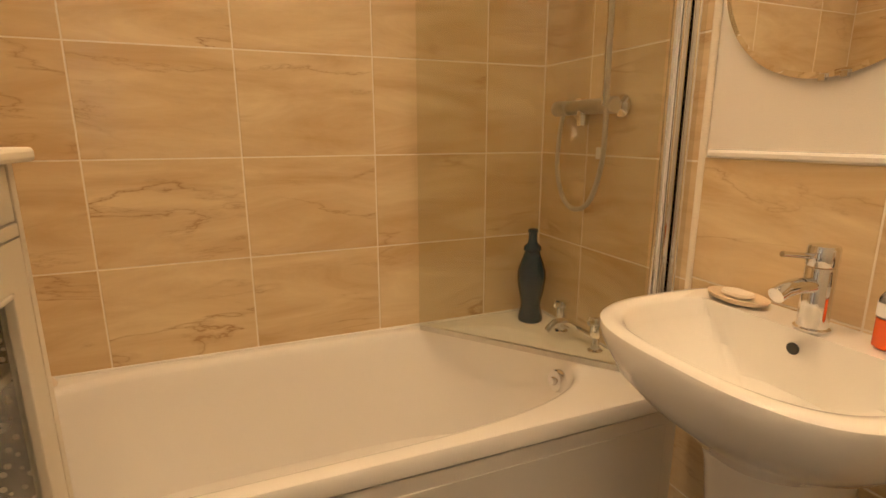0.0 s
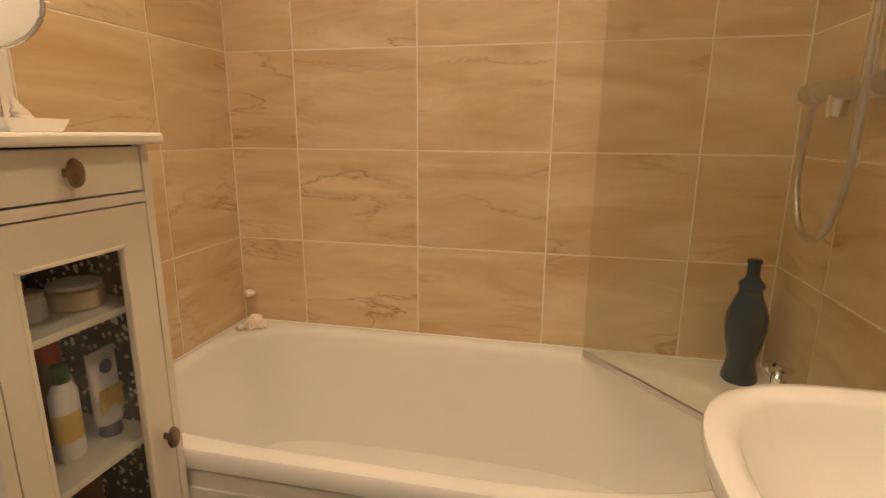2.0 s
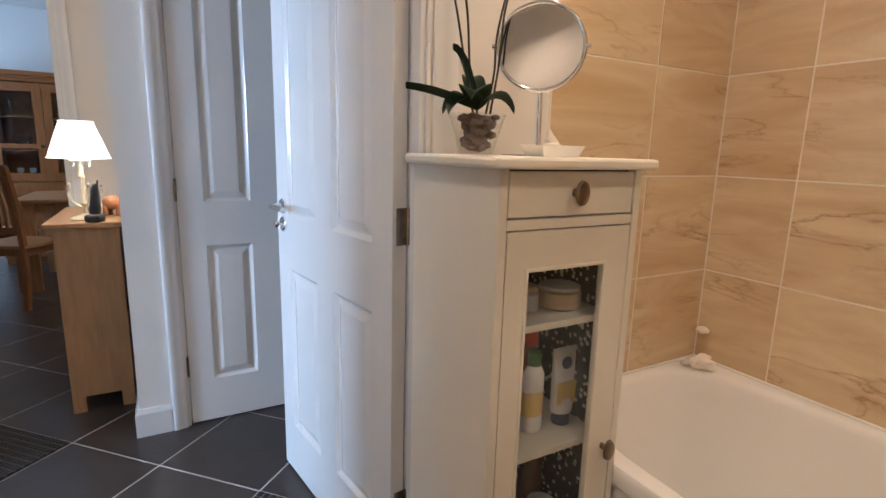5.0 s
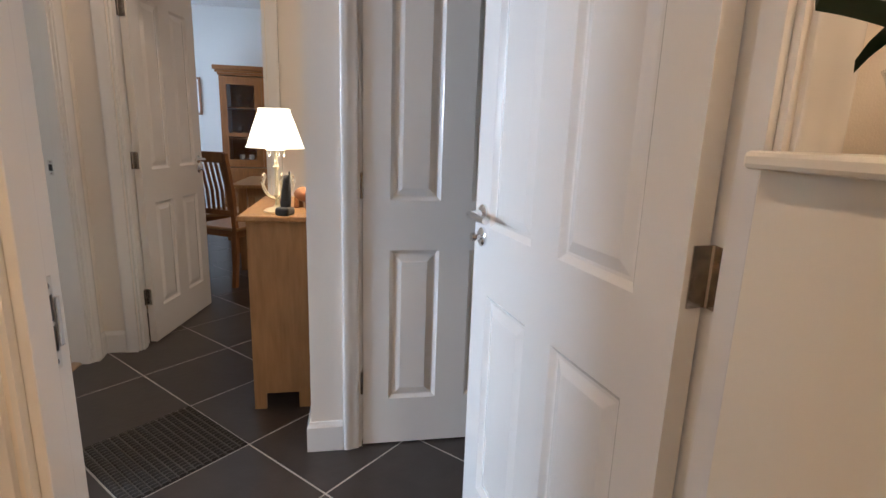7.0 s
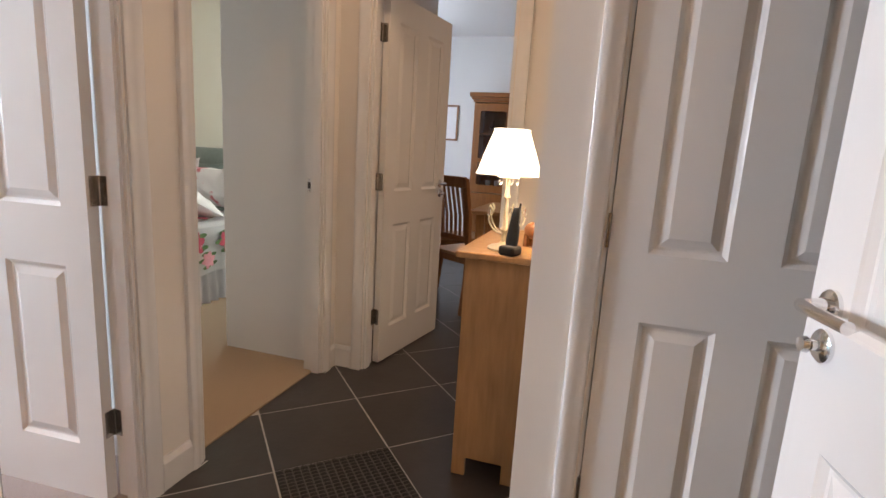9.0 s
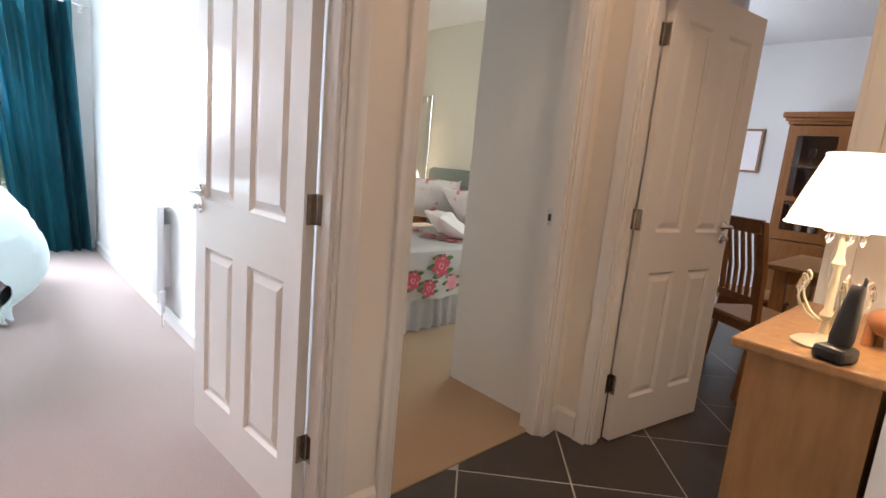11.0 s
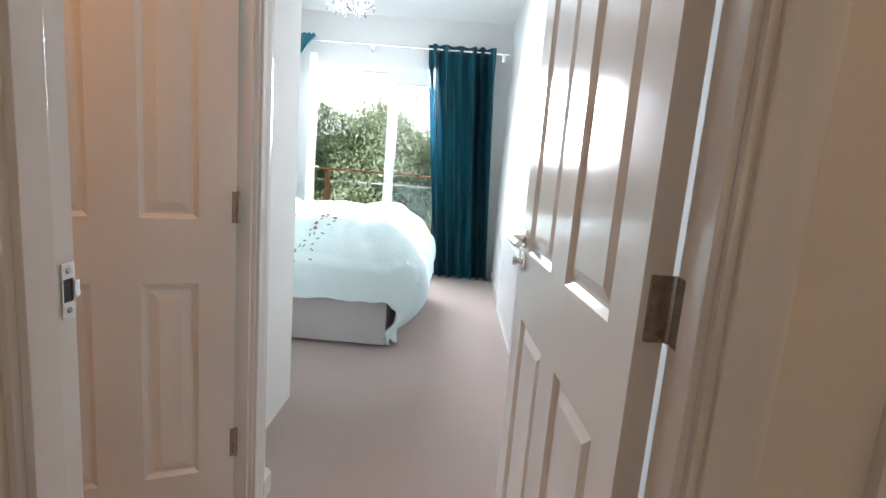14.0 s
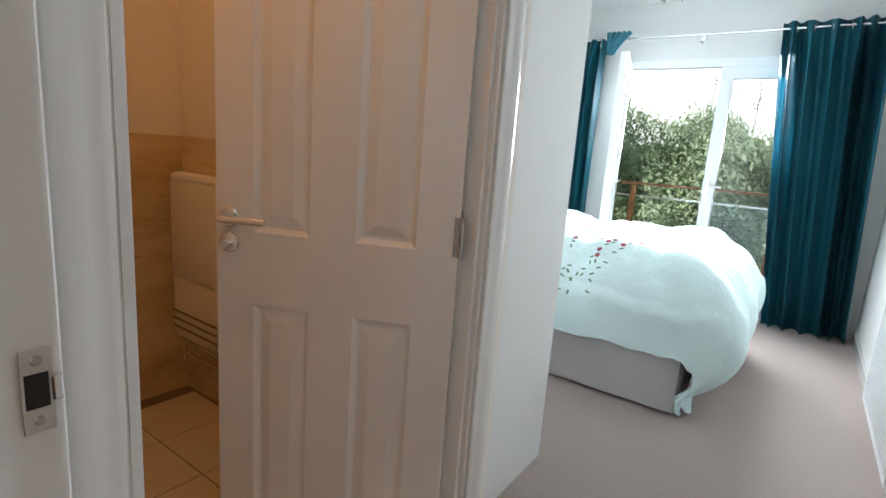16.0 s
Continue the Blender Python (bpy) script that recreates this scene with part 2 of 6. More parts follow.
M_STITCH = material("grey_green_thread", (0.22, 0.33, 0.24), 0.8, noise_scale=60, var=0.3)
M_SKYB = glowing("bright_hazy_sky", (0.90, 0.96, 1.0), 2.4, (0.8, 0.8, 0.8))
M_GRASS = material("grass", (0.06, 0.10, 0.03), 0.9, noise_scale=3, var=0.3)
M_BROWN = material("brown_carved_wood", (0.28, 0.12, 0.05), 0.4, noise_scale=15, var=0.3)
M_TOWEL = material("white_towel", (0.75, 0.70, 0.62), 0.95, bump=0.003, bump_scale=200)
# near-black colour that paints the shade inside narrow gaps
M_GAP_SHADE = material("painted_gap_shade", (0.03, 0.025, 0.02), 0.9)

M_SHAM = material("white_linen_with_rose_print", (0.80, 0.77, 0.75), 0.85, bump=0.003, bump_scale=18)
_nt = M_SHAM.node_tree
_n, _r, _mix, _tc = _nt.nodes.new("ShaderNodeTexNoise"), _nt.nodes.new("ShaderNodeValToRGB"), _nt.nodes.new("ShaderNodeMix"), _nt.nodes.new("ShaderNodeTexCoord")
_n.inputs["Scale"].default_value, _n.inputs["Detail"].default_value = 7.5, 5
_nt.links.new(_tc.outputs["Object"], _n.inputs["Vector"])
_nt.links.new(_n.outputs["Fac"], _r.inputs[0])
_r.color_ramp.elements[0].position, _r.color_ramp.elements[0].color = 0.585, (0, 0, 0, 1)
_r.color_ramp.elements[1].position, _r.color_ramp.elements[1].color = 0.66, (1, 1, 1, 1)
_mix.data_type = "RGBA"
_mix.inputs["A"].default_value, _mix.inputs["B"].default_value = (0.80, 0.77, 0.75, 1), (0.66, 0.20, 0.22, 1)
_nt.links.new(_r.outputs[0], _mix.inputs["Factor"])
_nt.links.new(_mix.outputs["Result"], _nt.nodes["Principled BSDF"].inputs["Base Color"])


# ---- mesh helpers ----
def part(name, bm, mat, parent=None, label="", smooth=False, kind=""):
    me = bpy.data.meshes.new(name)
    bmesh.ops.recalc_face_normals(bm, faces=bm.faces[:])
    bm.to_mesh(me)
    bm.free()
    me.materials.append(mat)
    if smooth:
        me.polygons.foreach_set("use_smooth", [True] * len(me.polygons))
        me.set_sharp_from_angle(angle=radians(38))
    ob = new(name, me)
    ob.parent = parent
    return tagged(ob, label=label, kind=kind)


def thing(name, label, category, place=(0, 0, 0), rz=0.0, group=""):
    ob = new(name)
    ob.empty_display_size = 0.05
    ob.matrix_world = pose(*place, 0, 0, rz)
    return tagged(ob, label, category, group)


def box(bm, x0, y0, z0, x1, y1, z1, bevel=0.0, m=None):
    r = bmesh.ops.create_cube(bm, size=1.0)
    for v in r["verts"]:
        v.co = Vector(((x0 + x1) / 2 + v.co.x * (x1 - x0), (y0 + y1) / 2 + v.co.y * (y1 - y0), (z0 + z1) / 2 + v.co.z * (z1 - z0)))
    if bevel:
        edges = list({e for v in r["verts"] for e in v.link_edges})
        out = bmesh.ops.bevel(bm, geom=edges, offset=bevel, segments=2, affect="EDGES", profile=0.5)
        verts = {v for f in out["faces"] for v in f.verts} | {v for v in r["verts"] if v.is_valid}
    else:
        verts = set(r["verts"])
    if m is not None:
        for v in verts:
            v.co = m @ v.co
    return bm


def bx(*a, bevel=0.0):
    return box(bmesh.new(), *a, bevel=bevel)


def lathe(profile, seg=32, bm=None, at=(0, 0, 0), m=None, close=True):
    bm = bm or bmesh.new()
    rings = []
    for r, z in profile:
        rings.append([bm.verts.new(((m or Matrix()) @ Vector((at[0] + r * math.cos(2 * math.pi * i / seg), at[1] + r * math.sin(2 * math.pi * i / seg), at[2] + z)))) for i in range(seg)])
    for a, b in zip(rings, rings[1:]):
        for i in range(seg):
            bm.faces.new((a[i], a[(i + 1) % seg], b[(i + 1) % seg], b[i]))
    if close:
        bm.faces.new(rings[0][::-1])
        bm.faces.new(rings[-1])
    return bm


def tube(points, radius, seg=10, bm=None, closed=False):
    bm = bm or bmesh.new()
    pts = [Vector(p) for p in points]
    n = len(pts)
    rings, up = [], Vector((0.13, 0.21, 0.97))
    for i, p in enumerate(pts):
        a = pts[(i - 1) % n] if closed or i else pts[0]
        b = pts[(i + 1) % n] if closed or i < n - 1 else pts[-1]
        d = (b - a).normalized()
        s = d.cross(up)
        if s.length < 0.1:
            s = d.cross(Vector((1, 0, 0)))
        s.normalize()
        u = s.cross(d)
        r = radius(i / max(1, n - 1)) if callable(radius) else radius
        rings.append([bm.verts.new(p + r * (s * math.cos(2 * math.pi * k / seg) + u * math.sin(2 * math.pi * k / seg))) for k in range(seg)])
    pairs = list(zip(rings, rings[1:] + rings[:1])) if closed else list(zip(rings, rings[1:]))
    for a, b in pairs:
        for k in range(seg):
            bm.faces.new((a[k], a[(k + 1) % seg], b[(k + 1) % seg], b[k]))
    if not closed:
        bm.faces.new(rings[0][::-1])
        bm.faces.new(rings[-1])
    return bm


def arc(points, n=8):
    """Catmull-Rom through the points."""
    P = [Vector(p) for p in points]
    P = [2 * P[0] - P[1]] + P + [2 * P[-1] - P[-2]]
    out = []
    for i in range(1, len(P) - 2):
        for k in range(n):
            t = k / n
            a, b, c, d = P[i - 1], P[i], P[i + 1], P[i + 2]
            out.append(0.5 * ((2 * b) + (c - a) * t + (2 * a - 5 * b + 4 * c - d) * t * t + (3 * b - a - 3 * c + d) * t ** 3))
    return out + [P[-2]]


def loft(rings, bm=None, cap_first=False, cap_last=False):
    bm = bm or bmesh.new()
    R = [[bm.verts.new(p) for p in ring] for ring in rings]
    n = len(R[0])
    for a, b in zip(R, R[1:]):
        for i in range(n):
            bm.faces.new((a[i], a[(i + 1) % n], b[(i + 1) % n], b[i]))
    if cap_first:
        bm.faces.new(R[0][::-1])
    if cap_last:
        bm.faces.new(R[-1])
    return bm


def wall(name, a, b, thick, height, openings=(), mat=None, z0=0.0):
    """A wall whose seen face runs from a to b; its body lies to the left of that way. openings: (from, to, bottom, top)."""
    mat = mat or M_WALL
    A, B = Vector((*a, 0)), Vector((*b, 0))
    length, d = (B - A).length, (B - A).normalized()
    nrm = Vector((-d.y, d.x, 0)) * thick
    S = sorted({0.0, length, *[o[0] for o in openings], *[o[1] for o in openings]})
    Z = sorted({z0, height, *[o[2] for o in openings], *[o[3] for o in openings]})
    Z = [z for z in Z if z >= z0]
    bm = bmesh.new()
    verts = {}

    def v(i, j, k):
        if (i, j, k) not in verts:
            verts[i, j, k] = bm.verts.new(A + d * S[i] + Vector((0, 0, Z[j])) + nrm * k)
        return verts[i, j, k]

    def solid(i, j):
        if not (0 <= i < len(S) - 1 and 0 <= j < len(Z) - 1):
            return False
        s, z = (S[i] + S[i + 1]) / 2, (Z[j] + Z[j + 1]) / 2
        return not any(o[0] < s < o[1] and o[2] < z < o[3] for o in openings)

    for i in range(len(S) - 1):
        for j in range(len(Z) - 1):
            if not solid(i, j):
                continue
            bm.faces.new((v(i, j, 0), v(i + 1, j, 0), v(i + 1, j + 1, 0), v(i, j + 1, 0)))
            bm.faces.new((v(i, j, 1), v(i, j + 1, 1), v(i + 1, j + 1, 1), v(i + 1, j, 1)))
            for di, dj, q in ((-1, 0, ((i, j), (i, j + 1))), (1, 0, ((i + 1, j), (i + 1, j + 1))), (0, -1, ((i, j), (i + 1, j))), (0, 1, ((i, j + 1), (i + 1, j + 1)))):
                if not solid(i + di, j + dj):
                    (a1, b1), (a2, b2) = q
                    bm.faces.new((v(a1, b1, 0), v(a2, b2, 0), v(a2, b2, 1), v(a1, b1, 1)))
    return part(name, bm, mat, kind="structure")


def slab(name, x0, y0, x1, y1, z0, z1, mat):
    return part(name, bx(x0, y0, z0, x1, y1, z1), mat, kind="structure")


# ---- the large structure ----
H = 2.50
MASTER_H = 2.60
DOOR_H = 1.99
BX0, BX1, BY1 = -0.565, 1.14, 1.775   # bathroom
slab("ground", -60, -90, 60, 60, -3.3, -3.0, M_GRASS)
slab("floor_hall", -6.4, -1.15, -0.60, 3.0, -0.25, -0.0012, M_FGROUT)
slab("floor_bathroom", -0.60, -1.16, BX1 + 0.1, BY1 + 0.1, -0.25, -0.0014, M_FGROUT)
slab("floor_dining", -6.4, -4.0, -4.66, -1.15, -0.25, -0.0012, M_FGROUT)
slab("floor_master_bedroom", -1.80, -5.95, 2.7, -1.15, -0.25, 0.008, M_CARPET)
slab("floor_bedroom", -4.5, -5.2, -1.90, -1.15, -0.25, 0.008, M_TAN)
slab("floor_ensuite", -0.68, -2.3, 0.95, -1.21, 0.008, 0.012, M_DARK_GROUT)
slab("ceiling_hall", -6.4, -1.15, -0.60, 3.0, H, H + 0.12, M_CEIL)
slab("ceiling_dining", -6.4, -4.0, -4.66, -1.15, H, H + 0.12, M_CEIL)
slab("ceiling_bathroom", -0.60, -1.16, BX1 + 0.1, BY1 + 0.1, H, H + 0.12, M_CEIL)
slab("ceiling_master_bedroom", -1.80, -5.95, 2.7, -1.15, MASTER_H, MASTER_H + 0.12, M_CEIL)
slab("ceiling_bedroom", -4.5, -5.2, -1.90, -1.15, H, H + 0.12, M_CEIL)

BD0, BD1 = -0.103, 0.735          # bathroom door opening, along y
MD0, MD1 = -1.635, -0.833         # master bedroom door opening, along x
RD0, RD1 = -2.745, -1.895          # second bedroom door opening, along x
DD0, DD1 = -0.925, -0.205         # dining room door opening, along y
ED0, ED1 = -2.04, -1.29           # ensuite door opening, along y
D2_0, D2_1 = 0.255, 0.955          # cupboard door opening, along y

# bathroom
wall("wall_bathroom_west", (BX0, BY1), (BX0, -1.1), -0.095, H, [(BY1 - BD1, BY1 - BD0, 0, DOOR_H)])
wall("wall_bathroom_north", (BX0 - 0.095, BY1), (BX1, BY1), 0.12, H)
wall("wall_bathroom_east", (BX1, BY1 + 0.12), (BX1, -1.1), 0.12, H)
# wall between the hall and the two bedrooms
wall("wall_hall_south", (-2.88, -1.10), (BX1, -1.10), -0.10, MASTER_H,
     [(RD0 + 2.88, RD1 + 2.88, 0, DOOR_H), (MD0 + 2.88, MD1 + 2.88, 0, DOOR_H)])
# dining wall and cupboard
wall("wall_dining", (-2.88, -1.20), (-2.88, 0.07), 0.105, H, [(DD0 + 1.20, DD1 + 1.20, 0, DOOR_H)])
wall("wall_cupboard_south", (-1.85, 0.07), (-2.985, 0.07), -0.09, H)
wall("wall_cupboard_east", (-1.85, 0.16), (-1.85, 1.50), 0.09, H, [(D2_0 - 0.16, D2_1 - 0.16, 0, DOOR_H)])
wall("wall_cupboard_back", (-1.94, 1.2), (-2.6, 1.2), 0.05, H)
wall("wall_hall_north", (-1.94, 1.50), (-0.66, 1.50), 0.1, H)
# master bedroom
wall("wall_master_west", (-1.80, -1.20), (-1.80, -5.95), -0.10, MASTER_H, mat=M_WHITE_WALL)
wall("wall_master_south", (-1.90, -5.95), (2.8, -5.95), -0.25, MASTER_H, [(0.50, 2.14, 0.0, 2.12)], mat=M_WHITE_WALL)
wall("wall_master_east", (2.7, -5.95), (2.7, -2.88), -0.1, MASTER_H, mat=M_WHITE_WALL)
wall("wall_ensuite_south", (2.8, -2.88), (-0.61, -2.88), -0.1, MASTER_H, mat=M_WHITE_WALL)
wall("wall_master_nib", (-0.61, -2.16), (-0.61, -2.78), 0.1, MASTER_H, mat=M_WHITE_WALL)
wall("wall_ensuite_west", (-0.755, -2.16), (-0.755, -1.20), -0.10, MASTER_H, [(2.16 + ED0, 2.16 + ED1, 0, DOOR_H)])
wall("wall_ensuite_far", (-0.65, -2.25), (0.95, -2.25), -0.1, H)
wall("wall_ensuite_east", (0.95, -2.25), (0.95, -1.2), -0.1, H)
slab("ceiling_ensuite", -0.65, -2.25, 1.2, -1.20, H, H + 0.1, M_CEIL)
# second bedroom
wall("wall_bedroom_passage", (-2.83, -1.20), (-2.83, -1.78), -0.06, H, mat=M_WHITE_WALL)
wall("wall_bedroom_recess", (-2.89, -1.72), (-4.45, -1.72), 0.06, H, mat=M_SAGE_WALL)
wall("wall_bedroom_west", (-4.45, -1.72), (-4.45, -5.2), -0.1, H, mat=M_SAGE_WALL)
wall("wall_bedroom_south", (-4.55, -5.2), (-1.90, -5.2), -0.1, H, mat=M_SAGE_WALL)
# dining room
wall("wall_dining_west", (-6.3, 3.0), (-6.3, -4.0), -0.1, H, mat=M_WHITE_WALL)
wall("wall_dining_north", (-2.985, 3.0), (-6.4, 3.0), -0.1, H, mat=M_WHITE_WALL)
wall("wall_dining_south", (-6.4, -4.0), (-4.66, -4.0), -0.1, H, mat=M_WHITE_WALL)
wall("wall_dining_corner", (-4.66, -4.0), (-4.66, -1.25), -0.1, H, mat=M_WHITE_WALL)
wall("wall_dining_recess", (-4.66, -1.30), (-2.985, -1.30), 0.10, H, mat=M_WHITE_WALL)
wall("wall_dining_east", (-2.985, 0.16), (-2.985, 3.0), -0.1, H, mat=M_WHITE_WALL)


# ---- door sets ----
ARCH = [(0.006, 0), (0.006, 0.009), (0.009, 0.0115), (0.016, 0.0120), (0.024, 0.0128), (0.031, 0.0150), (0.038, 0.0180), (0.045, 0.0195), (0.053, 0.0200), (0.059, 0.0190), (0.063, 0.0160), (0.064, 0.012), (0.064, 0)]


def architrave(name, w, h, m, parent=None):
    """Moulded trim round an opening from x 0 to w, on a wall face at y 0 that looks along -y."""
    bm = bmesh.new()
    stations = []
    for u, dep in ARCH:
        stations.append([m @ Vector(p) for p in ((-u, -dep, 0), (-u, -dep, h + u), (w + u, -dep, h + u), (w + u, -dep, 0))])
    V = [[bm.verts.new(p) for p in row] for row in stations]
    for a, b in zip(V, V[1:]):
        for k in range(3):
            bm.faces.new((a[k], a[k + 1], b[k + 1], b[k]))
    return part(name, bm, M_GLOSS, parent, smooth=True, kind="" if parent else "structure")


def lining(name, w, h, depth, m, stop, parent=None):
    """Boards that line the opening; stop: how deep (from y 0) the stop bead begins and ends."""
    bm = bmesh.new()
    t = 0.006
    for x0, x1 in ((0, t), (w - t, w)):
        box(bm, x0, -0.002, 0, x1, depth + 0.002, h - t)
    box(bm, 0, -0.002, h - t, w, depth + 0.002, h)
    for x0, x1 in ((t, t + 0.012), (w - t - 0.012, w - t)):
        box(bm, x0, stop[0], 0, x1, stop[1], h - t - 0.012, 0.001)
    box(bm, t, stop[0], h - t - 0.012, w - t, stop[1], h - t, 0.001)
    bm.transform(m)
    return part(name, bm, M_GLOSS, parent, kind="" if parent else "structure")


def leaf_mesh(w, h=1.975, t=0.038, s=0.098, mid=0.115):
    """A moulded four-panel leaf from x 0 to w, faces at y 0 and y -t, with the recessed mouldings on both."""
    pw = (w - 2 * s - mid) / 2
    X = [0, s, s + pw, s + pw + mid, w - s, w]
    Z = [0, 0.19, 0.785, 0.968, 1.845, h]
    bm = bmesh.new()
    for side in (0, 1):
        def P(x, z, d):
            return bm.verts.new((x, -d if side == 0 else -t + d, z))
        for i in range(5):
            for j in range(5):
                x0, x1, z0, z1 = X[i], X[i + 1], Z[j], Z[j + 1]
                if i in (1, 3) and j in (1, 3):
                    rings = []
                    for off, d in ((0, 0), (0.004, 0.0035), (0.013, 0.010), (0.020, 0.010), (0.044, 0.0025), (0.046, 0.0025)):
                        rings.append([P(x0 + off, z0 + off, d), P(x1 - off, z0 + off, d), P(x1 - off, z1 - off, d), P(x0 + off, z1 - off, d)])
                    for a, b in zip(rings, rings[1:]):
                        for k in range(4):
                            bm.faces.new((a[k], a[(k + 1) % 4], b[(k + 1) % 4], b[k]))
                    bm.faces.new(rings[-1])
                else:
                    bm.faces.new((P(x0, z0, 0), P(x1, z0, 0), P(x1, z1, 0), P(x0, z1, 0)))
    for q in (((0, 0), (0, h)), ((w, 0), (w, h))):
        (xa, za), (xb, zb) = q
        bm.faces.new([bm.verts.new(p) for p in ((xa, 0, za), (xb, 0, zb), (xb, -t, zb), (xa, -t, za))])
    for z in (0, h):
        bm.faces.new([bm.verts.new(p) for p in ((0, 0, z), (w, 0, z), (w, -t, z), (0, -t, z))])
    bmesh.ops.remove_doubles(bm, verts=bm.verts[:], dist=0.0003)
    return bm


def lever_parts(parent, x, z, side, thick, toward=-1, label="polished chrome lever handle"):
    """A lever on a round rose with a turn below it. side: -1 for the face at -thick, 1 for the face at 0."""
    y = 0.0 if side > 0 else -thick
    turn = Matrix.Translation((x, y, z)) @ Matrix.Rotation(radians(-90 * side), 4, "X")
    part("handle_rose", lathe([(0.026, 0), (0.026, 0.006), (0.023, 0.009), (0.012, 0.010), (0.010, 0.034)], 24, m=turn), M_CHROME, parent, label, True)
    d = side * 0.042
    pts = arc([(x, y + side * 0.020, z), (x, y + d, z), (x + toward * 0.02, y + d * 1.12, z), (x + toward * 0.07, y + d * 1.1, z), (x + toward * 0.115, y + d * 1.05, z)], 5)
    part("handle_lever", tube(pts, 0.0095, 12), M_CHROME, parent, "", True)
    turn = Matrix.Translation((x, y, z - 0.062)) @ Matrix.Rotation(radians(-90 * side), 4, "X")
    part("lock_rose", lathe([(0.026, 0), (0.026, 0.006), (0.022, 0.009), (0.009, 0.010), (0.008, 0.020), (0.013, 0.026), (0.011, 0.034)], 24, m=turn), M_CHROME, parent, "", True)


def hinge(parent, z, spread, thick, name="hinge"):
    """A steel butt hinge at the leaf's hinge edge: barrel and two plates with screw heads."""
    bm = bmesh.new()
    tube([(-0.004, 0.005, z - 0.045), (-0.004, 0.005, z + 0.045)], 0.0055, 10, bm)
    box(bm, -0.0025, -0.028, z - 0.045, 0.0, 0.004, z + 0.045)
    box(bm, -0.0015, -0.028, z - 0.045, 0.001, 0.004, z + 0.045, m=Matrix.Translation((-0.004, 0.004, 0)) @ Matrix.Rotation(radians(-spread), 4, "Z"))
    for k in (-0.029, 0, 0.029):
        for yy in (-0.010, -0.021):
            lathe([(0.0035, 0), (0.0035, 0.0012)], 10, bm, m=Matrix.Translation((-0.0025, yy, z + k * (1 if yy < -0.015 else 0.8))) @ Matrix.Rotation(radians(-90), 4, "Y"))
    return part(name, bm, M_HINGE, parent, "aged steel butt hinge")


def door(name, label, hinge_xy, angle, w, backset=0.058, flip=False, handle_z=1.0, spread=90, z0=0.008):
    """The leaf hangs at hinge_xy and runs along the angle. flip: the knuckle face looks to the other side."""
    ob = thing(name, label, "door", (*hinge_xy, z0), angle)
    tagged(ob, kind="structure")
    t = 0.038
    body = leaf_mesh(w)
    leaf = part("leaf", body, M_GLOSS, ob)
    for side in (-1, 1):
        lever_parts(leaf, w - backset, handle_z, side, t)
    for z in (0.265, 1.02, 1.775):
        hinge(leaf, z, spread, t)
    box_latch = bx(w, -0.030, handle_z - 0.05, w + 0.0015, -0.008, handle_z + 0.05)
    part("latch_plate", box_latch, M_CHROME, leaf, "chrome latch plate")
    if flip:
        for o in ob.children_recursive:
            o.data.transform(Matrix.Scale(-1, 4, (0, 1, 0)))
            o.data.flip_normals()
    return ob


def strike(name, place, rz, holes=1):
    """A chrome keep let into the jamb, its face looking along local -y; holes: one above the other."""
    ob = thing(name, "polished chrome strike plate on a white door jamb", "strike plate", place, rz)
    bm = bmesh.new()
    pitch, hh = 0.036, 0.0155
    top = (holes - 1) * pitch / 2 + hh
    end = top + 0.021
    for x0, x1 in ((-0.0112, -0.0090), (0.0082, 0.0112)):
        box(bm, x0, -0.0018, -top, x1, 0, top)
    for z0, z1 in ((-end, -top), (top, end)):
        box(bm, -0.0112, -0.0018, z0, 0.0112, 0, z1, 0.0004)
    for k in range(holes - 1):
        zc = -top + 2 * hh + pitch * k
        box(bm, -0.0090, -0.0018, zc, 0.0082, 0, zc + pitch - 2 * hh)
    part("plate", bm, M_STEEL, ob)
    part("lip", bx(0.0095, -0.0045, -top + 0.004, 0.0175, -0.0005, top - 0.004, bevel=0.0015), M_CHROME, ob, "rounded chrome lip")
    for k in range(holes):
        zc = (k - (holes - 1) / 2) * pitch
        # no depth behind the plate: a black sheet paints the hole's shade
        part("keep_recess", bx(-0.0090, -0.0006, zc - hh, 0.0082, 0.0, zc + hh), M_BLACK, ob, "black sheet painting the latch hole's shade")
    for z in (-end + 0.010, end - 0.010):
        part("screw", lathe([(0.0045, 0), (0.0036, 0.0013)], 12, m=Matrix.Translation((0, -0.0018, z)) @ Matrix.Rotation(radians(90), 4, "X")), M_HINGE, ob)
    return ob


def at(x, y, rz):
    return pose(x, y, 0, 0, 0, rz)


# bathroom door: opens into the hall
w = BD1 - BD0
architrave("architrave_bathroom_inside", w, DOOR_H, at(BX0, BD0, 90))
architrave("architrave_bathroom_hall", w, DOOR_H, at(BX0 - 0.095, BD1, -90))
lining("frame_bathroom", w, DOOR_H, 0.095, at(BX0, BD0, 90), (0.01, 0.052))
door("door_bathroom", "open white four-panel bathroom door with chrome lever handle", (-0.648, 0.722), 188.5, 0.768, flip=True, spread=81)
strike("strike_plate", (-0.630, BD0 + 0.007, 0.988), 180, 2)
# master bedroom door
w = MD1 - MD0
architrave("architrave_master_hall", w, DOOR_H, at(MD1, -1.10, 180))
architrave("architrave_master_inside", w, DOOR_H, at(MD0, -1.20, 0))
lining("frame_master", w, DOOR_H, 0.10, at(MD1, -1.10, 180), (0.01, 0.056))
door("door_master", "open white four-panel bedroom door with chrome lever handle", (MD0 + 0.012, -1.206), -86.5, 0.79, flip=True, spread=86)
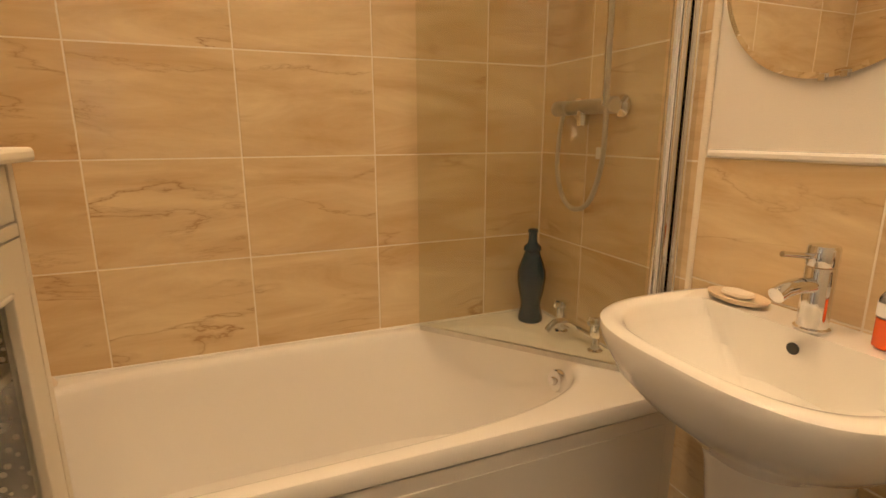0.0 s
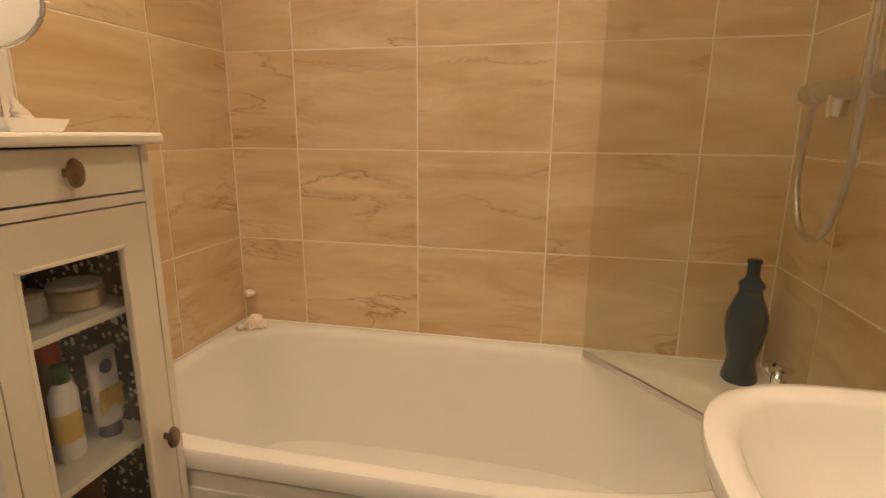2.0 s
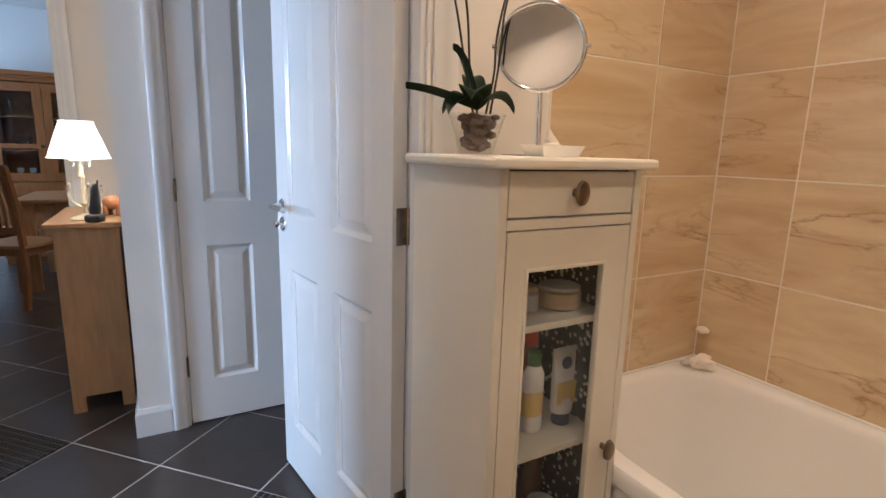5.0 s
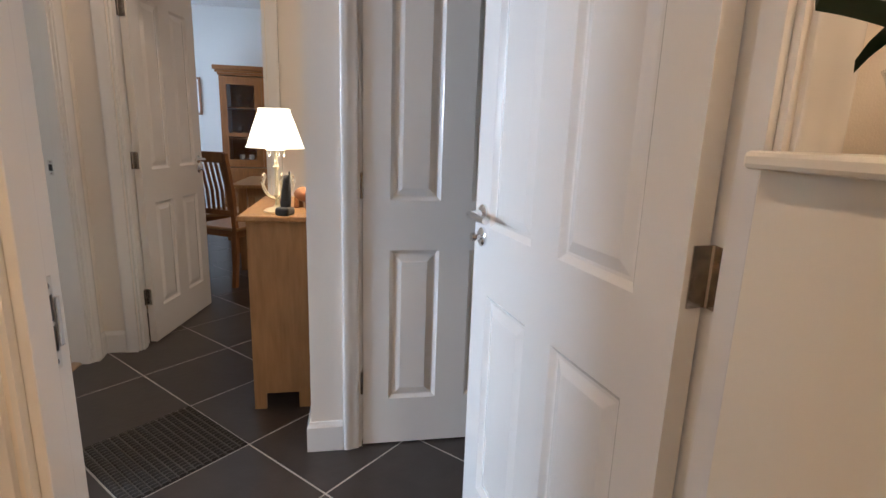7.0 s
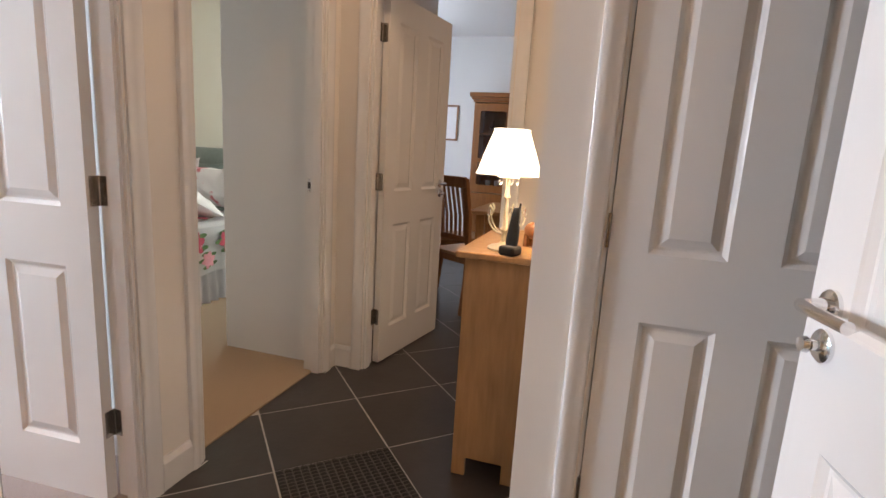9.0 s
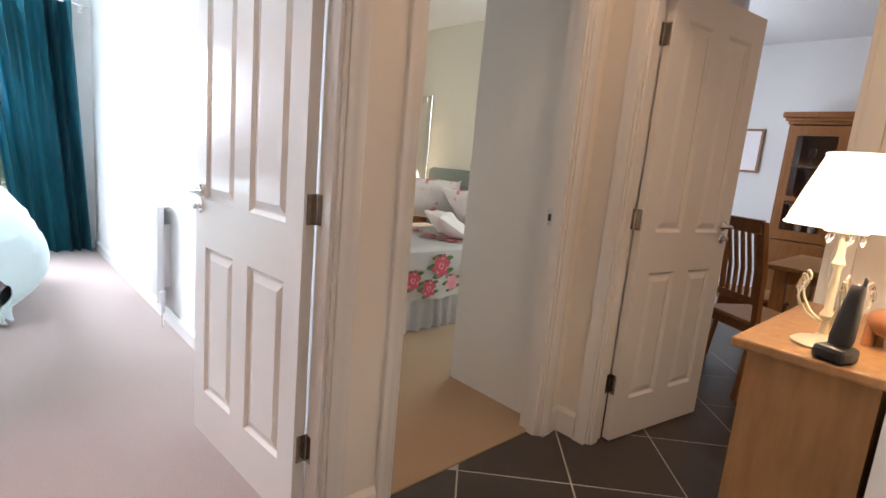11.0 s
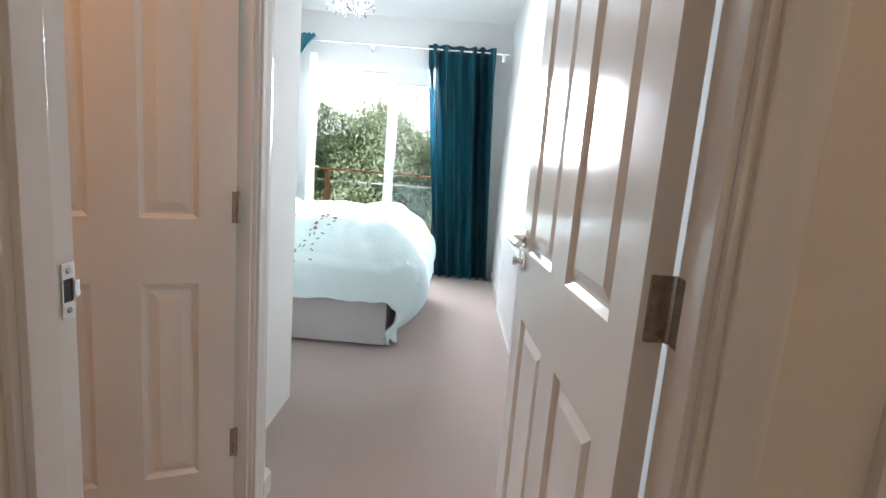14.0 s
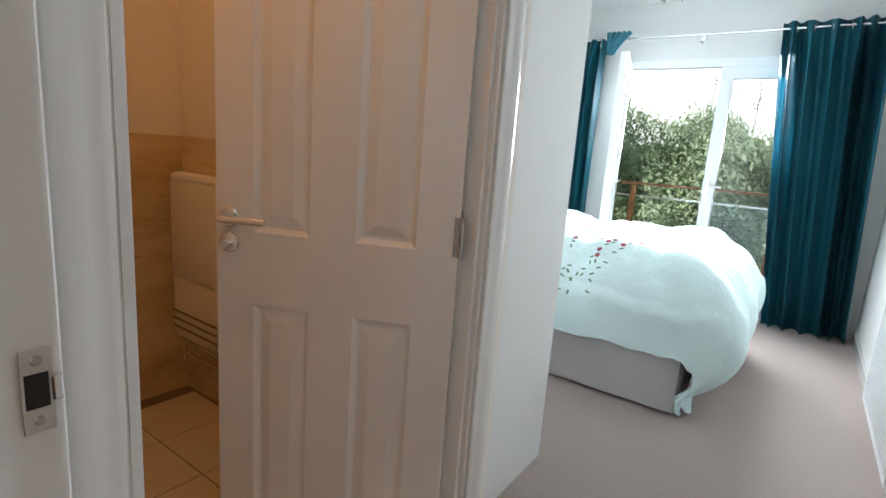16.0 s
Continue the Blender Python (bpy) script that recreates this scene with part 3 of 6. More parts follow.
strike("strike_plate", (MD1 - 0.007, -1.188, 0.991), -90)
# second bedroom doorway
w = RD1 - RD0
architrave("architrave_bedroom_hall", w, DOOR_H, at(RD1, -1.10, 180))
lining("frame_bedroom", w, DOOR_H, 0.10, at(RD1, -1.10, 180), (0.01, 0.056))
strike("strike_plate", (RD0 + 0.007, -1.178, 1.0), 90)
# dining door
w = DD1 - DD0
architrave("architrave_dining_hall", w, DOOR_H, at(-2.88, DD0, 90))
lining("frame_dining", w, DOOR_H, 0.105, at(-2.88, DD0, 90), (0.01, 0.06))
door("door_dining", "open white four-panel door to the dining room", (-2.99, DD0 + 0.012), 170.5, 0.695, flip=False, spread=80)
# cupboard door, shut
w = D2_1 - D2_0
architrave("architrave_cupboard", w, DOOR_H, at(-1.85, D2_0, 90))
lining("frame_cupboard", w, DOOR_H, 0.09, at(-1.85, D2_0, 90), (0.045, 0.08))
door("door_cupboard", "closed white four-panel cupboard door", (-1.853, D2_0 + 0.010), 90, 0.678, flip=True, spread=0)
# ensuite door
w = ED1 - ED0
architrave("architrave_ensuite", w, DOOR_H, at(-0.755, ED1, -90))
lining("frame_ensuite", w, DOOR_H, 0.10, at(-0.755, ED1, -90), (0.01, 0.056))
door("door_ensuite", "half-open white four-panel ensuite door", (-0.698, ED0 + 0.008), 25, 0.600, backset=0.036, flip=True, spread=65, z0=0.016)
ensuite_leaf = [o for o in bpy.data.objects["door_ensuite"].children][0]
for z in (0.275, 1.005, 1.77):
    bm = bx(-0.007, 0.0375, z - 0.045, 0.012, 0.0405, z + 0.045)
    tube([(-0.005, 0.040, z - 0.046), (-0.005, 0.040, z + 0.046)], 0.0055, 10, bm)
    for k in (-0.03, 0, 0.03):
        lathe([(0.0035, 0), (0.003, 0.001)], 8, bm, m=Matrix.Translation((0.006, 0.0405, z + k)) @ Matrix.Rotation(radians(-90), 4, "X"))
    part("hinge_plate", bm, M_HINGE, ensuite_leaf, "aged steel hinge plate")


# ---- skirting ----
def foot_seal(name, m, w):
    """A thin bead of white sealant round the feet of a door trim."""
    bm = bmesh.new()
    for x0, x1 in ((-0.067, -0.004), (w + 0.004, w + 0.067)):
        box(bm, x0, -0.0235, 0.0004, x1, -0.0195, 0.0045, 0.001)
        xe = x0 if x0 < 0 else x1 - 0.004
        box(bm, xe, -0.0195, 0.0004, xe + 0.004, 0.0, 0.0045, 0.001)
    bm.transform(m)
    return part(name, bm, M_BATH, kind="structure")


foot_seal("trim_seal_bedroom", at(RD1, -1.10, 180), RD1 - RD0)
foot_seal("trim_seal_dining", at(-2.88, DD0, 90), DD1 - DD0)


def skirting(name, pts, h=0.12, t=0.016):
    """Skirting along a line of floor points; it stands to the right of the way."""
    prof = [(0, 0), (t, 0), (t, h - 0.02), (t * 0.6, h - 0.008), (t * 0.4, h), (0, h)]
    P = [Vector((*p, 0)) for p in pts]
    rings = []
    for i, p in enumerate(P):
        d1 = (P[i] - P[i - 1]).normalized() if i else (P[1] - P[0]).normalized()
        d2 = (P[i + 1] - P[i]).normalized() if i < len(P) - 1 else d1
        n1, n2 = Vector((d1.y, -d1.x, 0)), Vector((d2.y, -d2.x, 0))
        n = (n1 + n2).normalized()
        n /= max(0.3, n.dot(n1))
        rings.append([p + n * u + Vector((0, 0, z)) for u, z in prof])
    return part(name, loft(rings, cap_first=True, cap_last=True), M_GLOSS, kind="structure")


skirting("baseboard_pier", [(-2.86, 0.07), (-1.85, 0.07), (-1.85, D2_0 - 0.066)])
skirting("baseboard_column", [(MD0 - 0.066, -1.10), (RD1 + 0.066, -1.10)])
skirting("baseboard_corner", [(RD0 - 0.066, -1.10), (-2.88, -1.10), (-2.88, DD0 - 0.066)])
skirting("baseboard_master_west", [(-1.80, -5.94), (-1.80, -1.21)], 0.10)
skirting("baseboard_master_nib", [(-0.755, -2.11), (-0.755, -2.16), (-0.61, -2.16)], 0.10)

# ---- bathroom ----
RIM = 0.545


def superellipse(cx, cy, a, b, n, z, seg=96, east=None):
    out = []
    for i in range(seg):
        t = 2 * math.pi * i / seg
        c, s = math.cos(t), math.sin(t)
        m = n if (c < 0 or east is None) else east
        out.append(Vector((cx + a * math.copysign(abs(c) ** (2 / m), c), cy + b * math.copysign(abs(s) ** (2 / m), s), z)))
    return out


def rect_ring(x0, y0, x1, y1, z, like, r=0.0):
    """The rectangle's outline, a point in the direction of each point of like."""
    cx, cy = sum(p.x for p in like) / len(like), sum(p.y for p in like) / len(like)
    out = []
    for p in like:
        d = Vector((p.x - cx, p.y - cy, 0))
        ks = []
        if abs(d.x) > 1e-9:
            ks.append(((x1 if d.x > 0 else x0) - cx) / d.x)
        if abs(d.y) > 1e-9:
            ks.append(((y1 if d.y > 0 else y0) - cy) / d.y)
        k = min(ks)
        out.append(Vector((min(max(cx + d.x * k, x0), x1), min(max(cy + d.y * k, y0), y1), z)))
    return out


def make_bath():
    ob = thing("bathtub", "white acrylic bathtub with a wide flat rim, set between tiled walls", "bathtub", (0, 1.4, 0))
    o = Vector((0, 1.4, 0))
    x0, x1, y0, y1 = BX0 + 0.012, BX1 - 0.012, 1.036, BY1 - 0.012

    def bowl(inset, z, n=4.6, e=3.0, dx=0.0):
        return superellipse(0.225 + dx, 1.408, 0.760 - inset * 1.5, 0.322 - inset, n, z, east=e)
    base = bowl(0, RIM)
    rings = [rect_ring(x0, y0 + 0.012, x1, y1, RIM - 0.050, base), rect_ring(x0, y0 + 0.001, x1, y1, RIM - 0.046, base),
             rect_ring(x0, y0, x1, y1, RIM - 0.014, base), rect_ring(x0 + 0.001, y0 + 0.006, x1 - 0.001, y1 - 0.001, RIM - 0.003, base),
             rect_ring(x0 + 0.004, y0 + 0.016, x1 - 0.004, y1 - 0.004, RIM, base),
             bowl(-0.012, RIM), bowl(-0.004, RIM - 0.002), bowl(0.004, RIM - 0.008), bowl(0.010, RIM - 0.020), bowl(0.018, RIM - 0.07),
             bowl(0.040, RIM - 0.20), bowl(0.060, RIM - 0.31), bowl(0.085, RIM - 0.365), bowl(0.13, RIM - 0.385), bowl(0.20, RIM - 0.39), bowl(0.28, RIM - 0.392)]
    rings = [[p - o for p in r] for r in rings]
    part("tub", loft(rings, cap_last=True), M_BATH, ob, "", True)
    bm = bx(BX0 + 0.006, 1.046 - 1.4, 0.0, BX1 - 0.006, 1.060 - 1.4, RIM - 0.056)
    box(bm, BX0 + 0.05, 1.042 - 1.4, 0.10, BX1 - 0.05, 1.046 - 1.4, RIM - 0.095, 0.002)
    part("side_panel", bm, M_BATH, ob, "white moulded bath panel")
    # dark strip: the shade below the rim's lip, put in as colour
    part("shadow_gap", bx(BX0 + 0.02, 1.056 - 1.4, RIM - 0.056, BX1 - 0.02, 1.062 - 1.4, RIM - 0.051), M_GAP_SHADE, ob)
    turn = Matrix.Translation((0.946, 1.33 - 1.4, 0.470)) @ Matrix.Rotation(radians(-82), 4, "Y")
    part("overflow_cover", lathe([(0.036, 0), (0.036, 0.012), (0.032, 0.020), (0.014, 0.022), (0.011, 0.032)], 28, m=turn), M_CHROME, ob, "round chrome overflow cover", True)
    part("plug_hole", lathe([(0.032, 0), (0.032, 0.003), (0.022, 0.005)], 24, at=(0.66, 0.0, RIM - 0.3925)), M_CHROME, ob, "", True)
    return ob


make_bath()
sealant = tagged(part("bath_sealant", tube([(BX0 + 0.012, 1.06, RIM + 0.002), (BX0 + 0.012, BY1 - 0.012, RIM + 0.002), (BX1 - 0.012, BY1 - 0.012, RIM + 0.002), (BX1 - 0.012, 1.06, RIM + 0.002)], 0.005, 8), M_BATH), kind="structure")


def make_basin():
    ob = thing("wash_basin", "white ceramic pedestal wash basin on a tiled wall", "sink", (BX1, 0.70, 0))
    o = Vector((BX1, 0.70, 0))
    wallx = BX1 - 0.010

    def ring(cx, a, b, n, z, clip=wallx):
        return [Vector((min(p.x, clip), p.y, p.z)) - o for p in superellipse(cx, 0.703, a, b * 1.02, n, z, 80)]

    def inner(cx, a, b, n, z):
        r = []
        for p in superellipse(cx, 0.703, a, b * 1.02, n, z, 80):
            r.append(Vector((min(p.x, 1.035), p.y, p.z)) - o)
        return r
    rings = [ring(1.0, 0.12, 0.10, 2.5, 0.60), ring(1.0, 0.17, 0.15, 2.5, 0.655), ring(0.985, 0.22, 0.215, 2.6, 0.705), ring(0.975, 0.252, 0.258, 2.8, 0.755),
             ring(0.972, 0.268, 0.280, 3.0, 0.805), ring(0.970, 0.274, 0.286, 3.1, 0.838), ring(0.970, 0.272, 0.285, 3.1, 0.849), ring(0.970, 0.264, 0.278, 3.1, 0.855),
             ring(0.970, 0.250, 0.266, 3.1, 0.856), inner(0.925, 0.200, 0.243, 2.8, 0.853), inner(0.925, 0.192, 0.236, 2.8, 0.846),
             inner(0.925, 0.180, 0.225, 2.7, 0.815), inner(0.930, 0.150, 0.190, 2.5, 0.765), inner(0.935, 0.105, 0.130, 2.3, 0.722), inner(0.94, 0.05, 0.06, 2, 0.705), inner(0.94, 0.02, 0.02, 2, 0.703)]
    part("bowl", loft(rings, cap_first=True, cap_last=True), M_CERAMIC, ob, "", True)
    ped = [[Vector((min(p.x, 1.13), p.y, p.z)) - o for p in superellipse(cx, 0.69, a, b, 2.6, z, 48)] for cx, a, b, z in
           ((1.02, 0.150, 0.120, 0.0), (1.02, 0.148, 0.118, 0.03), (1.02, 0.125, 0.100, 0.10), (1.02, 0.118, 0.098, 0.35), (1.01, 0.135, 0.112, 0.58), (1.0, 0.15, 0.125, 0.66))]
    part("pedestal", loft(ped, cap_first=True, cap_last=True), M_CERAMIC, ob, "white ceramic pedestal", True)
    m = Matrix.Translation((1.026 - BX1, 0.008, 0.818)) @ Matrix.Rotation(radians(-90), 4, "Y")
    # solid black disc on the bowl, painting the shade of the overflow hole
    part("overflow_hole", lathe([(0.012, 0), (0.012, 0.002), (0.009, 0.003)], 20, m=m), M_BLACK, ob, "black disc painting the overflow hole's shade")
    part("waste", lathe([(0.021, 0), (0.021, 0.003), (0.014, 0.005)], 24, at=(0.94 - BX1, 0, 0.704)), M_CHROME, ob, "chrome waste", True)
    return ob


make_basin()


def basin_tap():
    ob = thing("basin_mixer_tap", "polished chrome single-lever mixer tap on the basin", "tap", (1.060, 0.702, 0.856))
    part("body", lathe([(0.031, 0), (0.031, 0.004), (0.026, 0.007), (0.026, 0.118), (0.025, 0.122)], 32), M_CHROME, ob, "", True)
    part("cap", lathe([(0.026, 0.125), (0.027, 0.127), (0.027, 0.158), (0.025, 0.163), (0.010, 0.165)], 32), M_CHROME, ob, "", True)
    part("spout", tube([(-0.015, 0, 0.088), (-0.06, 0.0, 0.092), (-0.095, 0.0, 0.088), (-0.115, 0.0, 0.080)], 0.015, 16), M_CHROME, ob, "", True)
    part("lever", tube([(-0.02, 0.004, 0.143), (-0.05, 0.012, 0.146), (-0.085, 0.02, 0.150)], 0.0055, 12), M_CHROME, ob, "", True)


basin_tap()
soap = thing("soap_dish", "oval cream soap dish on the basin rim", "soap dish", (1.075, 0.872, 0.857))
part("dish", loft([superellipse(0, 0, a, b, 2, z, 32) for a, b, z in ((0.030, 0.050, 0), (0.042, 0.066, 0.006), (0.045, 0.070, 0.014), (0.041, 0.066, 0.016), (0.030, 0.05, 0.010), (0.006, 0.01, 0.008))], cap_first=True, cap_last=True), M_SOAP, soap, "", True)
part("soap", loft([superellipse(0, 0, a, b, 2.4, z, 24) for a, b, z in ((0.018, 0.028, 0.010), (0.024, 0.036, 0.016), (0.022, 0.034, 0.022), (0.010, 0.018, 0.026))], cap_first=True, cap_last=True), M_SHELL, soap, "worn bar of soap", True)
pump = thing("soap_bottle", "clear soap bottle with orange liquid on the basin rim", "soap bottle", (1.085, 0.575, 0.857))
part("liquid", loft([superellipse(0, 0, a, b, 3, z, 32) for a, b, z in ((0.020, 0.032, 0), (0.024, 0.036, 0.004), (0.024, 0.036, 0.052), (0.022, 0.034, 0.054))], cap_first=True, cap_last=True), M_ORANGE, pump, "orange liquid soap", True)
part("bottle", loft([superellipse(0, 0, a, b, 3, z, 32) for a, b, z in ((0.0245, 0.0365, 0.055), (0.024, 0.036, 0.09), (0.016, 0.022, 0.112), (0.011, 0.011, 0.118), (0.011, 0.011, 0.130))], cap_first=True, cap_last=True), M_CRYSTAL, pump, "clear plastic bottle", True)
part("label", loft([superellipse(0, 0, 0.0252, 0.0372, 3, z, 32) for z in (0.058, 0.082)]), M_VALANCE, pump, "white printed label")
part("pump_head", tube([(0, 0, 0.130), (0, 0, 0.165), (-0.012, 0, 0.170), (-0.04, 0, 0.165)], 0.005, 10), M_VALANCE, pump, "white pump head", True)

mirror = thing("wall_mirror", "round frameless mirror on a white wall", "mirror", (BX1 - 0.004, 0.80, 1.565))
turn = Matrix.Rotation(radians(-90), 4, "Y")
part("backing", lathe([(0.232, -0.003), (0.236, 0.002)], 96, m=turn), M_STEEL, mirror, "thin steel edge")
part("glass", lathe([(0.240, 0.002), (0.240, 0.0045), (0.228, 0.0065)], 128, m=turn), M_MIRROR, mirror, "silvered mirror glass")
part("clip", bx(-0.011, -0.010, -0.246, -0.002, 0.004, -0.232, bevel=0.001), M_CHROME, mirror, "small chrome clip")
part("clip", bx(-0.011, -0.05, -0.243, -0.002, -0.036, -0.229, bevel=0.001), M_CHROME, mirror, "small chrome clip")

# shower
sh = thing("shower_set", "chrome bar shower with riser rail and looped hose on tiles", "shower", (BX1, 1.46, 1.30))
S0 = Vector((BX1, 1.46, 1.30))
bar = lathe([(0.021, 0), (0.024, 0.004), (0.024, 0.055), (0.019, 0.06), (0.022, 0.066), (0.022, 0.215), (0.019, 0.22), (0.024, 0.226), (0.024, 0.285), (0.020, 0.29)], 28, m=Matrix.Translation((-0.065, -0.145, 0)) @ Matrix.Rotation(radians(-90), 4, "X"))
part("valve_bar", bar, M_STEEL, sh, "chrome thermostatic valve bar", True)
for y in (-0.115, 0.095):
    part("wall_flange", lathe([(0.033, 0), (0.033, 0.006), (0.022, 0.012), (0.014, 0.016), (0.014, 0.05)], 28, m=Matrix.Translation((-0.010, y, 0)) @ Matrix.Rotation(radians(-90), 4, "Y")), M_CHROME, sh, "", True)
part("outlet", lathe([(0.017, -0.045), (0.019, -0.02), (0.019, 0)], 20, at=(-0.065, 0.0, -0.01)), M_CHROME, sh, "", True)
part("riser_rail", tube([(-0.060, -0.095, 0.02), (-0.060, -0.095, 1.0)], 0.0095, 14), M_CHROME, sh, "", True)
part("riser_cover", tube([(-0.085, -0.118, 0.0), (-0.085, -0.118, 0.9)], 0.007, 12), M_CHROME, sh, "", True)
hose = arc([(-0.065, 0.105, -0.02), (-0.067, 0.118, -0.10), (-0.07, 0.115, -0.20), (-0.075, 0.07, -0.285), (-0.08, 0.0, -0.315), (-0.085, -0.08, -0.28), (-0.085, -0.125, -0.17), (-0.085, -0.132, -0.05), (-0.085, -0.128, 0.1), (-0.085, -0.125, 0.55)], 14)
bm = tube(hose, 0.0075, 10)
part("hose", bm, M_STEEL, sh, "ribbed steel shower hose", True)
part("handset_holder", bx(-0.075, 0.02, 0.36, -0.03, 0.06, 0.43, bevel=0.006), M_CHROME, sh)
part("temperature_tag", bx(-0.052, -0.085, -0.155, -0.048, -0.055, -0.12, bevel=0.001), M_VALANCE, sh, "small white tag")

scr = thing("bath_screen", "frameless tinted glass bath screen swung over the tub, with chrome post", "shower screen", (1.092, 1.135, 0))
ang = math.degrees(math.atan2(1.715 - 1.135, 0.62 - 1.092))
R = Matrix.Rotation(radians(ang), 4, "Z")
gl = bx(0.02, -0.003, 0.562, 0.745, 0.003, 1.98)
gl.transform(R)
part("glass_panel", gl, M_SCREEN, scr, "tinted glass panel")
sl = bx(0.02, -0.005, 0.548, 0.742, 0.005, 0.566)
sl.transform(R)
part("bottom_seal", sl, M_STEEL, scr, "grey rubber bottom seal")
bm = tube([(0, 0, 0.552), (0, 0, 2.0)], 0.013, 20)
part("hinge_post", bm, M_CHROME, scr, "chrome hinge post", True)
part("wall_profile", box(bx(0.012, -0.020, 0.55, 0.038, 0.012, 2.0, bevel=0.003), -0.004, -0.028, 0.55, 0.03, -0.018, 2.0, 0.003), M_CHROME, scr, "chrome wall profile")
part("dark_seal", bx(-0.010, -0.0175, 0.55, -0.004, -0.0125, 2.0), M_UPVC, scr, "pale rubber seal")
part("wall_channel", box(bx(0.018, -0.052, 0.55, 0.040, -0.034, 2.0, bevel=0.003), 0.022, -0.030, 0.55, 0.040, -0.021, 2.0, 0.002), M_CHROME, scr, "chrome wall channel")
part("post_foot", bx(-0.018, -0.03, 0.5455, 0.03, 0.018, 0.556, bevel=0.002), M_CHROME, scr)

bt = thing("bath_taps", "chrome bath mixer taps on the tub's end ledge", "tap", (1.075, 1.42, RIM))
for y in (-0.088, 0.095):
    part("pillar", lathe([(0.024, 0), (0.024, 0.004), (0.014, 0.009), (0.012, 0.05)], 24, at=(0, y, 0.001)), M_CHROME, bt, "", True)
    bm = lathe([(0.014, 0.048), (0.018, 0.055), (0.018, 0.085), (0.012, 0.092)], 24, at=(0, y, 0))
    tube([(-0.030, y, 0.098), (0.030, y, 0.098)], 0.008, 12, bm)
    tube([(0, y - 0.030, 0.098), (0, y + 0.030, 0.098)], 0.008, 12, bm)
    lathe([(0.013, 0.088), (0.015, 0.098), (0.011, 0.112)], 20, bm, (0, y, 0))
    part("cross_handle", bm, M_CHROME, bt, "", True)
part("mixer_bridge", tube([(0, -0.088, 0.045), (0, 0.095, 0.045)], 0.014, 16), M_CHROME, bt, "", True)
part("spout", tube(arc([(0, 0.0, 0.045), (-0.04, 0, 0.075), (-0.09, 0, 0.080), (-0.125, 0, 0.055)], 6), 0.011, 14), M_CHROME, bt, "", True)

btl = thing("glass_bottle", "tall dark blue glass bottle on the tub ledge", "bottle", (1.035, 1.655, RIM))
part("body", lathe([(0.042, 0.0), (0.046, 0.006), (0.045, 0.02), (0.036, 0.055), (0.037, 0.075), (0.047, 0.12), (0.052, 0.16), (0.051, 0.19), (0.040, 0.225), (0.030, 0.250), (0.027, 0.262), (0.033, 0.268), (0.031, 0.280), (0.019, 0.292), (0.016, 0.300), (0.0155, 0.330), (0.018, 0.333), (0.018, 0.342), (0.012, 0.345)], 40), M_BLUE_GLASS, btl, "", True)


def shell(name, place, size, label, n=3):
    ob = thing(name, label, "shell", place)
    for k in range(n):
        bm = bmesh.new()
        bmesh.ops.create_icosphere(bm, subdivisions=3, radius=size * (1 - 0.18 * k))
        off = Vector((random.uniform(-1, 1), random.uniform(-1, 1), 0)) * size * (0.9 if k else 0)
        for v in bm.verts:
            nn = noise.noise(v.co * 30 + Vector((k * 7, 3, 1)))
            v.co *= 1 + 0.55 * nn + 0.10 * math.sin(30 * v.co.x / size * 0.3)
            v.co.z *= 0.62
            v.co += off
        lo = min(v.co.z for v in bm.verts)
        for v in bm.verts:
            v.co.z -= lo
        part("lobe", bm, M_SHELL, ob, "", True)
    return ob


shell("coral_piece", (-0.475, 1.69, RIM), 0.033, "rough white coral piece on the tub's corner ledge", 3)
shell("starfish_shell", (-0.515, 1.665, RIM), 0.016, "small white shell on the tub's corner ledge", 2)
shell("wall_shell", (-0.522, 1.745, 0.640), 0.019, "small white shell stuck in the tiled corner", 1)


# cabinet
def rise(z):
    return z + 0.021 * max(0.0, z - 0.55)


